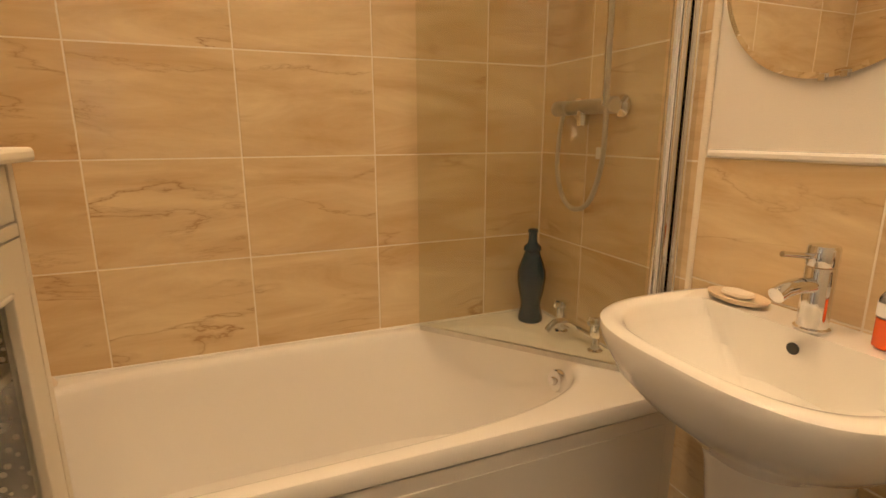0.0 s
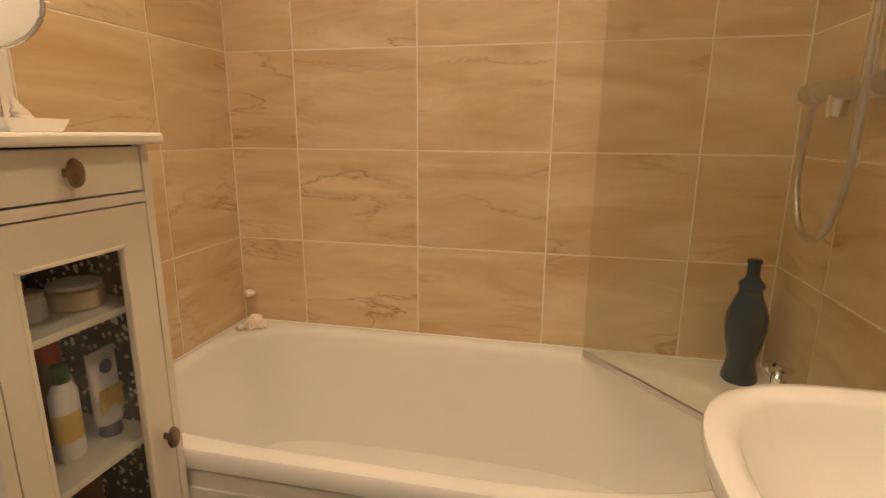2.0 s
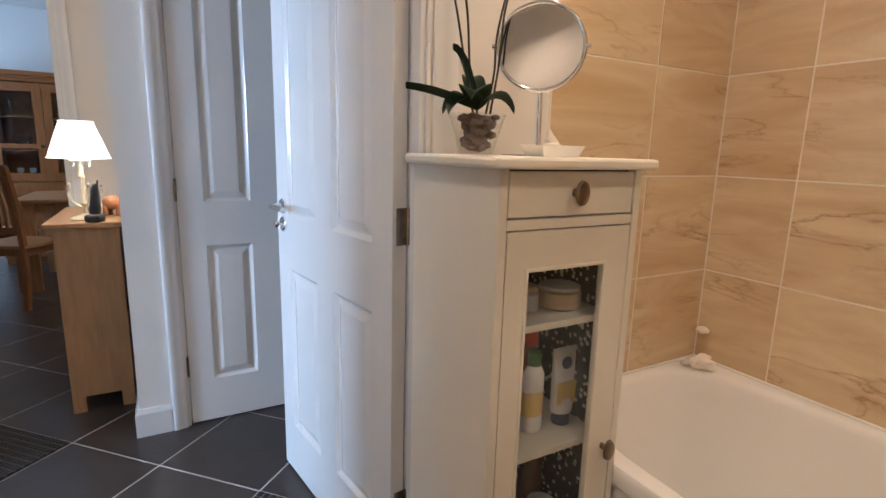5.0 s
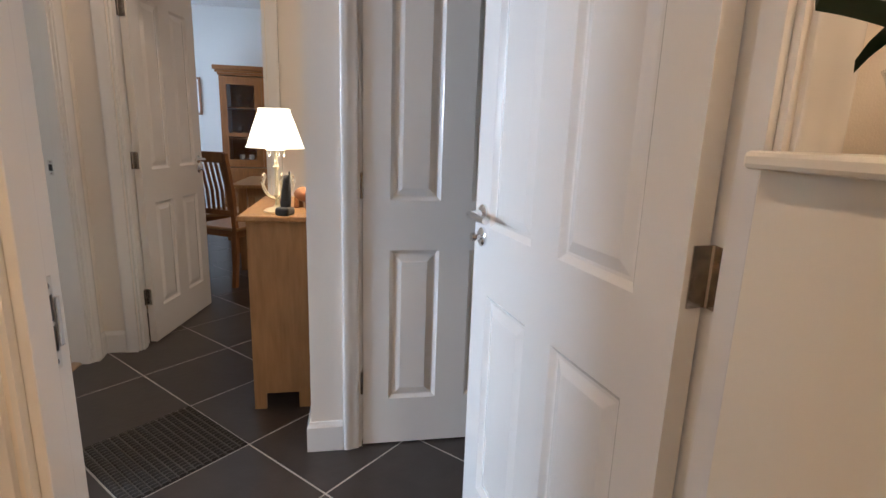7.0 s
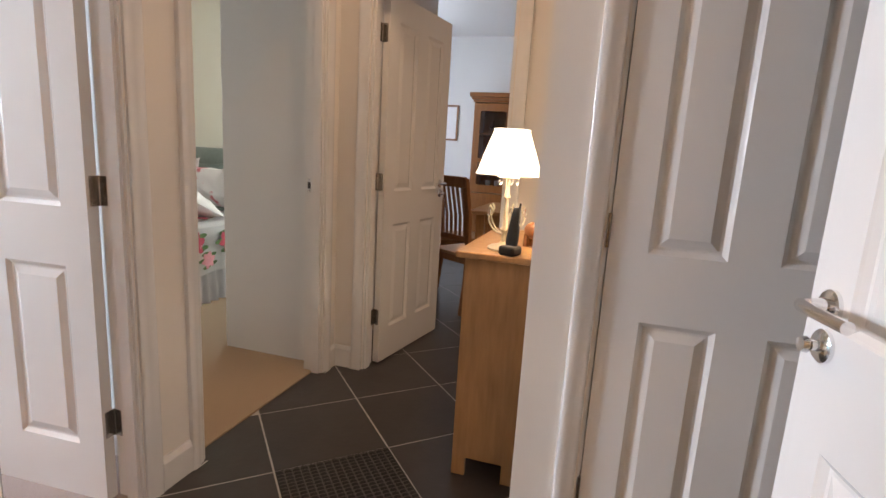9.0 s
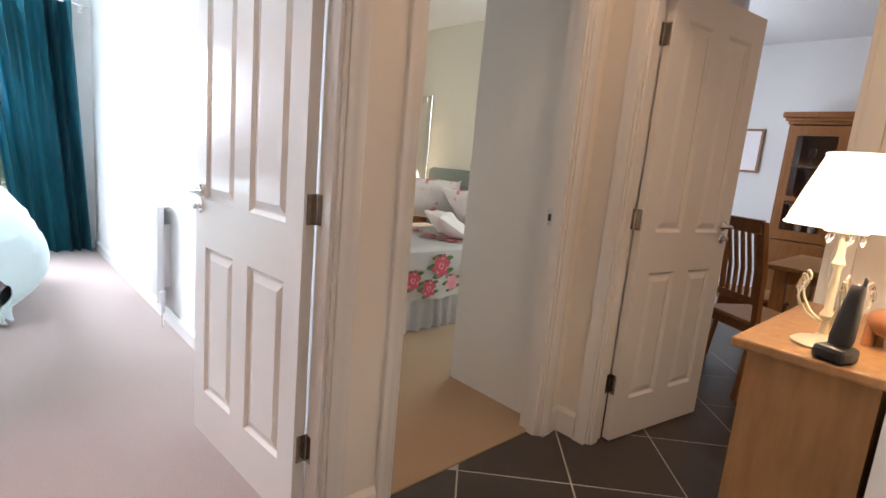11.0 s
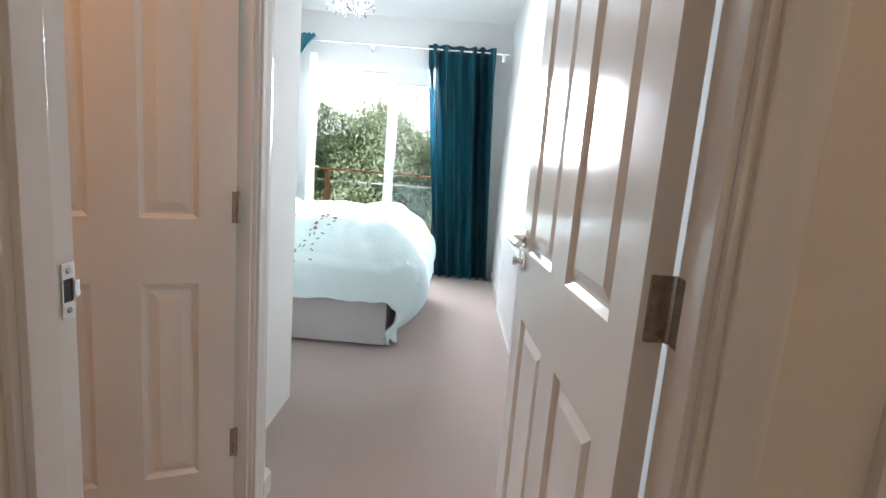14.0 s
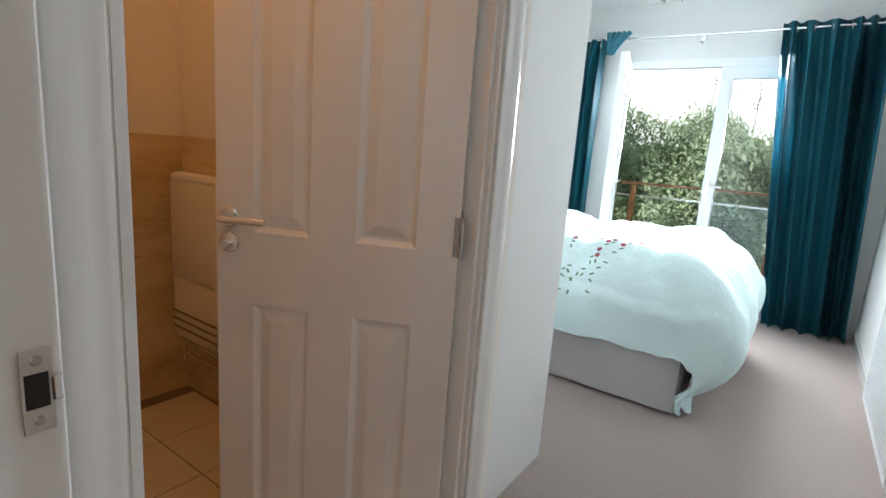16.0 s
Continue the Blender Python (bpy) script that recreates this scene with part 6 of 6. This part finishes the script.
curtain("curtain", -1.655, -1.005, -5.80, 2.33, 0.015, 6, 0.080, "teal eyelet curtain drawn to the side of the patio door",
        gather=lambda u, t: (-1.655 - 0.115 * t) + (0.70 - 0.12 * t) * (u + 0.045 * math.sin(2 * math.pi * u * 1.5 + 0.6)))
curtain("curtain", 0.36, 1.0, -5.80, 2.29, 0.015, 7, 0.072, "teal eyelet curtain with its top edge bunched by the open door")
bun = thing("curtain_fold", "teal curtain edge bunched up over the open door", "curtain", (0.22, -5.72, 2.12))
bm = bmesh.new()
for q in range(5):
    a = arc([(0.10 - q * 0.045, 0.0, 0.20), (0.085 - q * 0.028, 0.035, 0.12), (0.09 - q * 0.012, 0.01, 0.02)], 5)
    tube(a, lambda t: 0.022 - 0.008 * t, 8, bm)
part("fabric", bm, M_TEAL, bun, "", True)
rod = thing("curtain_rod", "thin chrome curtain rod above the patio door", "curtain rod", (-0.4, -5.80, 2.285))
part("rod", tube([(-1.36, 0, 0), (1.5, 0, 0)], 0.009, 12), M_CHROME, rod, "", True)
for x in (-1.32, 0.0, 1.45):
    part("bracket", box(bx(x - 0.010, -0.14, -0.012, x + 0.010, 0.0, 0.0, bevel=0.002), x - 0.018, -0.148, -0.045, x + 0.018, -0.14, 0.03), M_CHROME, rod)


def patio_door():
    X0, X1, TOP = -1.40, 0.24, 2.12
    ob = tagged(thing("window_patio", "white plastic patio door with one leaf open", "patio door", (0, -6.0, 0)), kind="structure")
    f = 0.065
    bm = bmesh.new()
    for a in ((X0, 0.0, X0 + f, TOP), (X1 - f, 0.0, X1, TOP), (X0 + f, TOP - f, X1 - f, TOP), (X0 + f, 0.0, X1 - f, 0.05)):
        box(bm, a[0], -0.035, a[1], a[2], 0.045, a[3])
    part("frame", bm, M_UPVC, ob, "white plastic outer frame")

    def leaf(w, h, m):
        s = 0.095
        bm = bmesh.new()
        for a in ((0, 0, s, h), (w - s, 0, w, h), (s, 0, w - s, 0.13), (s, h - s, w - s, h)):
            box(bm, a[0], -0.03, a[1], a[2], 0.03, a[3])
        bm.transform(m)
        lf = part("leaf", bm, M_UPVC, ob, "white plastic glazed leaf")
        g = bx(s, -0.004, 0.13, w - s, 0.004, h - s)
        g.transform(m)
        pn = part("pane", g, M_PANE, lf, "clear glass pane")
        pn.visible_shadow = False
        hb = bmesh.new()
        box(hb, w - 0.055, 0.03, 0.86, w - 0.025, 0.042, 1.08, 0.004)
        tube([(w - 0.04, 0.04, 1.02), (w - 0.04, 0.075, 1.02), (w - 0.15, 0.085, 1.02)], 0.009, 10, hb)
        hb.transform(m)
        part("handle", hb, M_CHROME, lf, "chrome lever handle")
    w = (X1 - X0 - 2 * f) / 2
    leaf(w, TOP - f - 0.055, Matrix.Translation((X0 + f + 0.002, 0.012, 0.053)))
    leaf(w, TOP - f - 0.055, Matrix.Translation((X1 - f - 0.006, 0.10, 0.053)) @ Matrix.Rotation(radians(104), 4, "Z"))


patio_door()
rad = thing("radiator", "white panel radiator with a thermostatic valve on the bedroom wall", "radiator", (-1.735, -3.75, 0))
bm = bx(-0.020, -0.45, 0.16, 0.022, 0.45, 0.76, bevel=0.006)
part("panel", bm, M_UPVC, rad)
for q in range(22):
    y = -0.42 + q * 0.04
    part("convector_rib", bx(0.022, y - 0.011, 0.20, 0.025, y + 0.011, 0.72, bevel=0.0012), M_UPVC, rad)
part("top_grille", bx(-0.045, -0.45, 0.762, 0.024, 0.45, 0.772), M_UPVC, rad)
for y in (-0.40, 0.40):
    part("wall_bracket", bx(-0.064, y - 0.02, 0.25, -0.02, y + 0.02, 0.65), M_UPVC, rad)
part("valve", lathe([(0.010, 0.10), (0.012, 0.16), (0.018, 0.17), (0.020, 0.24), (0.012, 0.25)], 16, at=(0.0, 0.485, 0.0)), M_UPVC, rad, "", True)
part("pipe", tube([(0.0, 0.485, 0.008), (0.0, 0.485, 0.12)], 0.008, 10), M_CHROME, rad, "", True)
part("valve_tail", tube([(0.0, 0.445, 0.19), (0.0, 0.49, 0.19)], 0.009, 10), M_CHROME, rad, "", True)


def chandelier(place):
    ob = thing("chandelier", "small chrome chandelier with clear crystal drops", "chandelier", place)
    L = MASTER_H - place[2]
    part("ceiling_rose", lathe([(0.055, L - 0.025), (0.055, L - 0.002)], 24), M_CHROME, ob, "", True)
    part("stem", lathe([(0.006, 0.10), (0.010, 0.14), (0.006, L - 0.03)], 14), M_CHROME, ob, "", True)
    part("centre", lathe([(0.004, -0.05), (0.022, -0.03), (0.030, 0.0), (0.012, 0.04), (0.018, 0.08), (0.006, 0.11)], 20), M_CRYSTAL, ob, "clear crystal centre", True)
    for k in range(6):
        a = 2 * math.pi * k / 6
        c, s = math.cos(a), math.sin(a)
        arm = part("arm", tube(arc([(0.01 * c, 0.01 * s, 0.02), (0.08 * c, 0.08 * s, -0.03), (0.15 * c, 0.15 * s, 0.0), (0.17 * c, 0.17 * s, 0.05)], 6), 0.004, 8), M_CHROME, ob, "", True)
        part("candle_cup", lathe([(0.010, 0.045), (0.024, 0.055), (0.012, 0.06), (0.011, 0.10)], 14, at=(0.17 * c, 0.17 * s, 0)), M_CRYSTAL, arm, "clear crystal cup", True)
        for r, z in ((0.16, -0.005), (0.10, -0.03), (0.05, -0.02)):
            part("crystal_drop", lathe([(0.001, -0.045), (0.009, -0.028), (0.005, -0.01), (0.001, 0)], 8, at=(r * c, r * s, z)), M_CRYSTAL, arm, "clear crystal drop")


chandelier((-0.53, -4.2, 2.20))
sk = thing("wall_socket", "white double socket low on the bedroom wall", "socket", (-1.797, -2.7, 0.30))
part("plate", bx(0, -0.073, -0.043, 0.010, 0.073, 0.043, bevel=0.003), M_UPVC, sk)

# ---- second bedroom ----
B2X0, B2X1, B2Y0, B2Y1 = -4.36, -2.45, -3.85, -2.47


def second_bed():
    bed = thing("guest_bed", "double bed with a grey upholstered headboard and a frilled valance", "bed", (0, 0, 0))
    part("mattress", bx(B2X0 + 0.02, B2Y0 + 0.02, 0.30, B2X1 - 0.02, B2Y1 - 0.02, 0.56, bevel=0.05), M_VALANCE, bed)
    part("base", bx(B2X0 + 0.03, B2Y0 + 0.03, 0.02, B2X1 - 0.03, B2Y1 - 0.03, 0.30), M_VALANCE, bed)
    hb = bx(B2X0 - 0.075, B2Y0 - 0.02, 0.25, B2X0 - 0.005, B2Y1 + 0.03, 1.115, bevel=0.03)
    box(hb, B2X0 - 0.085, B2Y0 - 0.03, 0.95, B2X0 + 0.015, B2Y1 + 0.035, 1.125, 0.045)
    part("headboard", hb, M_GREY, bed, "grey-green velvet headboard with rounded top", True)
    bm = bmesh.new()
    n = 420
    rows = []
    for z, a in ((0.30, 0.003), (0.22, 0.008), (0.12, 0.015), (0.012, 0.020)):
        row = []
        for q in range(n + 1):
            s = q / n * (B2X1 - B2X0 + 1.0)
            dd = a * math.sin(s * 62 + 2 * math.sin(s * 7)) + a * 0.5
            if s < B2X1 - B2X0:
                row.append(bm.verts.new((B2X0 + s, B2Y1 + 0.004 + dd, z)))
            else:
                row.append(bm.verts.new((B2X1 + 0.004 + dd, B2Y1 - (s - (B2X1 - B2X0)), z)))
        rows.append(row)
    for a, b in zip(rows, rows[1:]):
        for q in range(n):
            bm.faces.new((a[q], a[q + 1], b[q + 1], b[q]))
    bmesh.ops.solidify(bm, geom=bm.faces[:], thickness=0.003)
    part("frilled_valance", bm, M_VALANCE, bed, "white gathered valance", True)
    cov = thing("bedspread", "white bedspread printed with large pink roses and a scalloped hem", "bedspread", (0, 0, 0))
    bm = bmesh.new()
    nx = 160
    rows = []
    prof = [(-0.9, 0.600), (-0.4, 0.604), (-0.06, 0.600), (-0.025, 0.592), (0.006, 0.570), (0.016, 0.53), (0.022, 0.42), (0.030, 0.32), (0.034, 0.0)]
    for o_, z in prof:
        row = []
        for q in range(nx + 1):
            x = B2X0 + 0.30 + (B2X1 + 0.03 - B2X0 - 0.30) * q / nx
            zz = z + (0.008 * noise.noise(Vector((x * 4, o_ * 4, 1))) if z > 0.5 else 0)
            if z == 0.0:
                zz = 0.225 + 0.020 * abs(math.sin(x * 9.5))
            row.append(bm.verts.new((x, B2Y1 + o_ + 0.006 * math.sin(x * 11) * (z < 0.5), zz)))
        rows.append(row)
    for a, b in zip(rows, rows[1:]):
        for q in range(nx):
            bm.faces.new((a[q], a[q + 1], b[q + 1], b[q]))
    bmesh.ops.solidify(bm, geom=bm.faces[:], thickness=0.006)
    part("cloth", bm, M_PILLOW, cov, "", True)
    rnd = random.Random(11)

    def blot(bm, m, r, lobes):
        c = [bm.verts.new(m @ Vector((r * (1 + 0.22 * math.sin(lobes * a) + 0.08 * math.sin(11 * a)) * math.cos(a), r * (1 + 0.22 * math.sin(lobes * a)) * math.sin(a), 0))) for a in [2 * math.pi * q / 26 for q in range(26)]]
        bm.faces.new(c)

    def rose(x, z, r, top=False, pale=False):
        r *= 1.25
        base = Matrix.Translation((x, z if top else B2Y1 + 0.0385, 0.612 if top else z)) @ (Matrix() if top else Matrix.Rotation(radians(-90), 4, "X"))
        bm = bmesh.new()
        for q in range(5):
            a = q * 1.3
            blot(bm, base @ Matrix.Translation((r * 1.05 * math.cos(a), r * 0.95 * math.sin(a), 0.0002 * q)) @ Matrix.Diagonal((1.5, 0.6, 1, 1)), r * 0.42, 2)
        part("leaf_print", bm, M_LEAFP, cov, "green printed leaves", kind="stuff")
        bm = bmesh.new()
        blot(bm, base @ Matrix.Translation((0, 0, 0.0015)), r, 6)
        part("rose_print", bm, M_PALEPINK if pale else M_PINK, cov, "printed pink rose")
        bm = bmesh.new()
        for q in range(7):
            a, d = q * 0.9, r * (0.25 + 0.45 * (q % 2))
            blot(bm, base @ Matrix.Translation((d * math.cos(a), d * math.sin(a), 0.0022 + 0.0002 * q)) @ Matrix.Rotation(a, 4, "Z") @ Matrix.Diagonal((0.5, 1.3, 1, 1)), r * 0.15, 3)
        part("petal_print", bm, M_PALEPINK, cov, "pale petal edges", kind="stuff")
    for x, z, r, pale in ((-3.30, 0.47, 0.062, 0), (-3.05, 0.385, 0.052, 0), (-3.20, 0.315, 0.048, 0), (-3.42, 0.34, 0.045, 1), (-2.75, 0.44, 0.060, 0), (-2.62, 0.33, 0.05, 0), (-3.62, 0.46, 0.06, 0)):
        rose(x, z, r, False, pale)
    for q in range(11):
        rose(rnd.uniform(-3.6, -2.6), rnd.uniform(B2Y0 + 0.2, B2Y1 - 0.14), rnd.uniform(0.045, 0.06), True, q % 3 == 0)


second_bed()


def pillow(name, label, place, rot, size=(0.34, 0.25, 0.10), mat=None, cat="pillow"):
    ob = thing(name, label, cat, (0, 0, 0))
    ob.matrix_world = pose(*place, *rot)
    bm = bmesh.new()
    n = 22
    g = {}
    for s in (1, -1):
        for i in range(n + 1):
            for j in range(n + 1):
                u, v = 2 * i / n - 1, 2 * j / n - 1
                e = (max(0, 1 - u * u) * max(0, 1 - v * v)) ** 0.5
                pull = 0.76 + 0.12 * u ** 4 + 0.03 * noise.noise(Vector((u * 2, 3, place[1] * 5)))
                pull2 = 0.75 + 0.12 * v ** 4 + 0.03 * noise.noise(Vector((v * 2, 7, place[0] * 5)))
                z = s * size[2] * 1.05 * e * (1 + 0.3 * noise.noise(Vector((u * 2, v * 2, place[0] * 3 + s))))
                if i in (0, n) or j in (0, n):
                    if s == -1:
                        g[s, i, j] = g[1, i, j]
                        continue
                    z = 0
                g[s, i, j] = bm.verts.new((u * size[0] * pull2, v * size[1] * pull, z))
    for s in (1, -1):
        for i in range(n):
            for j in range(n):
                bm.faces.new((g[s, i, j], g[s, i + 1, j], g[s, i + 1, j + 1], g[s, i, j + 1]))
    part("cushion", bm, mat or M_PILLOW, ob, "", True)
    return ob


pillow("pillow", "plump white rose-printed pillow leaning on the headboard", (-4.02, -3.36, 0.84), (0, -52, 22), (0.30, 0.36, 0.10), M_SHAM)
pillow("pillow", "white linen pillow in front of the others", (-3.72, -3.66, 0.74), (0, -40, 30), (0.19, 0.24, 0.08))
pillow("pillow", "white linen pillow with a faded rose print", (-4.00, -2.86, 0.80), (0, -50, -10), (0.28, 0.33, 0.09), M_SHAM)
pillow("scatter_cushion", "dark grey cushion behind the white pillows", (-4.20, -3.12, 0.84), (0, -66, 5), (0.22, 0.30, 0.07), M_GREY, "cushion")
pillow("pillow", "white pillow lying near the bed's middle", (-3.66, -2.78, 0.70), (0, -30, -25), (0.20, 0.26, 0.08))
bmir = thing("bevelled_mirror", "tall wall mirror with a silvered glass frame", "mirror", (-4.447, -4.30, 1.36))
part("glass", bx(0.002, -0.24, -0.42, 0.010, 0.24, 0.42), M_MIRROR, bmir, "mirror glass")
bm = bmesh.new()
for a in ((-0.31, -0.49, -0.24, 0.49), (0.24, -0.49, 0.31, 0.49), (-0.24, 0.42, 0.24, 0.49), (-0.24, -0.49, 0.24, -0.42)):
    box(bm, 0.002, a[0], a[1], 0.018, a[2], a[3], 0.006)
part("frame", bm, M_CHROME, bmir, "bevelled silver frame")
bt2 = thing("bedside_table", "small dark bedside table beside the guest bed", "table", (-4.20, -4.08, 0))
part("top", bx(-0.21, -0.20, 0.62, 0.21, 0.20, 0.65, bevel=0.004), M_DARKOAK, bt2)
part("body", bx(-0.20, -0.19, 0.10, 0.20, 0.19, 0.62, bevel=0.003), M_DARKOAK, bt2)
legs(bt2, ((-0.18, -0.17), (0.18, -0.17), (-0.18, 0.17), (0.18, 0.17)), 0.10, 0.018, M_DARKOAK)
table_lamp("bedside_lamp", "lit bedside lamp with a small cream shade", (-4.22, -4.02, 0.65), 1.05)

# ---- ensuite ----
pane_tile = part("wall_tiling_ensuite", bx(-0.60, -2.248, 0.012, 0.948, -2.240, 1.19), M_TILE, kind="structure")
part("wall_tiling_ensuite", bx(0.940, -2.24, 0.012, 0.948, -1.22, 1.19), M_TILE, kind="structure")
tr = thing("towel_rail", "chrome ladder towel rail with white towels in the ensuite", "towel rail", (0.62, -2.18, 0.0))
for x in (-0.22, 0.22):
    part("upright", tube([(x, 0, 0.20), (x, 0, 1.06)], 0.012, 14), M_CHROME, tr, "", True)
    part("wall_mount", tube([(x, -0.058, 0.30), (x, 0, 0.30)], 0.010, 10), M_CHROME, tr, "", True)
for k in range(15):
    z = 0.24 + k * 0.055
    part("rung", tube([(-0.22, 0.008, z), (0.22, 0.008, z)], 0.008, 12), M_CHROME, tr, "", True)
tw = thing("towel", "white towel folded over the chrome ladder rail", "towel", (0.64, -2.18, 0.0))
part("cloth", box(bx(-0.15, 0.018, 0.60, 0.20, 0.050, 1.02, bevel=0.014), -0.145, -0.02, 1.0, 0.195, 0.05, 1.045, 0.018), M_TOWEL, tw, "", True)
tw = thing("towel", "white towel with grey stripes low on the ladder rail", "towel", (0.64, -2.18, 0.0))
part("cloth", bx(-0.14, 0.018, 0.33, 0.20, 0.044, 0.62, bevel=0.012), M_TOWEL, tw, "", True)
for z in (0.37, 0.405, 0.44):
    part("stripe", bx(-0.138, 0.044, z, 0.198, 0.0465, z + 0.010), M_HINGE, tw, "grey woven stripe")


# ---- outside ----
bal = tagged(part("balcony_floor", bx(-3.0, -7.4, -0.25, 2.5, -6.20, -0.06), M_FGROUT), kind="structure")
rl = thing("balcony_rail", "dark metal balcony rail with glass infill", "railing", (0, -7.1, 0))
part("handrail", bx(-2.6, -0.020, 0.995, 2.2, 0.020, 1.02, bevel=0.005), M_DARKOAK, rl)
part("lower_rail", bx(-2.6, -0.012, 0.86, 2.2, 0.012, 0.875), M_STEEL, rl)
for x in (-2.5, -1.1, 0.30, 1.7):
    part("post", bx(x - 0.03, -0.022, -0.06, x + 0.03, 0.022, 0.985, bevel=0.003), M_DARKOAK, rl)


def hedge():
    rnd = np.random.RandomState(5)
    n = 130000
    x = rnd.uniform(-4.0, 5.0, n)
    y = -11.0 + rnd.uniform(-0.9, 0.9, n)
    topz = 2.00 + 0.16 * np.sin(x * 1.7) + 0.18 * np.sin(x * 4.1 + 1) + rnd.uniform(-0.15, 0.15, n)
    z = -3.0 + (topz + 3.0) * rnd.uniform(0, 1, n) ** 0.36
    lump = 0.45 * np.sin(x * 2.3 + z * 1.9) + 0.35 * np.sin(x * 5.1 - z * 3.3)
    y = y + lump
    V_, F_ = [], []
    for k in range(n):
        s = rnd.uniform(0.028, 0.056)
        d = rnd.normal(size=3)
        d /= np.linalg.norm(d)
        e = np.cross(d, (0.3, 0.2, 1.0))
        e /= np.linalg.norm(e) + 1e-9
        c = np.array((x[k], y[k], z[k]))
        i = len(V_)
        V_ += [tuple(c - d * s), tuple(c - e * s * 0.45), tuple(c + d * s), tuple(c + e * s * 0.45)]
        F_.append((i, i + 1, i + 2, i + 3))
    me = bpy.data.meshes.new("hedge_leaves")
    me.from_pydata(V_, [], F_)
    me.materials.append(M_FOLIAGE)
    ob = new("hedge", me)
    tagged(ob, "tall sunlit green hedge of small leaves beyond the balcony", "hedge", kind="stuff")
    bm = bmesh.new()
    for k in range(24):
        xx = -7.8 + k * 0.75
        tube([(xx, -11.3, -3.02), (xx + 0.1, -11.25, -0.5), (xx + 0.3 * math.sin(k), -11.2, 1.1)], lambda t: 0.05 - 0.04 * t, 6, bm)
    tagged(part("hedge_stems", bm, M_BARK, None, "brown woody hedge stems", kind="stuff"))


def young_tree(x, y, h, seed):
    ob = thing("young_tree", "slender young tree with sparse leaves behind the hedge", "tree", (x, y, -3.0), group="young trees behind the hedge")
    rnd = np.random.RandomState(seed)
    bm = tube([(0, 0, 0), (0.05, 0.02, h * 0.5), (0.0, 0.05, h)], lambda t: 0.030 - 0.024 * t, 8)
    tips = []
    for k in range(34):
        z = h * rnd.uniform(0.55, 0.98)
        a, r = rnd.uniform(0, 6.283), rnd.uniform(0.15, 0.55) * (1.25 - 0.8 * (z / h - 0.55) / 0.45)
        tip = (r * math.cos(a), r * math.sin(a), z + r * 0.6)
        tube([(0.02, 0.03, z), tip], lambda t: 0.006 - 0.004 * t, 5, bm)
        tips.append(tip)
    part("trunk", bm, M_BARK, ob, "thin brown trunk and twigs")
    V_, F_ = [], []
    for tx, ty, tz in tips:
        for q in range(46):
            c = np.array((tx, ty, tz)) + rnd.normal(size=3) * 0.11
            d = rnd.normal(size=3)
            d /= np.linalg.norm(d)
            e = np.cross(d, (0.3, 0.2, 1.0))
            e /= np.linalg.norm(e) + 1e-9
            w = rnd.uniform(0.02, 0.04)
            i = len(V_)
            V_ += [tuple(c - d * w), tuple(c - e * w * 0.45), tuple(c + d * w), tuple(c + e * w * 0.45)]
            F_.append((i, i + 1, i + 2, i + 3))
    me = bpy.data.meshes.new("crown")
    me.from_pydata(V_, [], F_)
    me.materials.append(M_FOLIAGE)
    crown = new("crown", me)
    crown.parent = ob
    tagged(crown, label="sparse light green leaves")


hedge()
young_tree(0.55, -12.9, 6.4, 3)
young_tree(-0.25, -13.1, 6.2, 8)
young_tree(-2.2, -13.0, 5.9, 5)
slab("backdrop_sky", -40, -45.1, 40, -45.0, -3.02, 40, M_SKYB)
slab("backdrop", -14, -12.1, 14, -12.0, -3.02, 1.62, M_FOLIAGE)
tile_walls()
hall_floor()
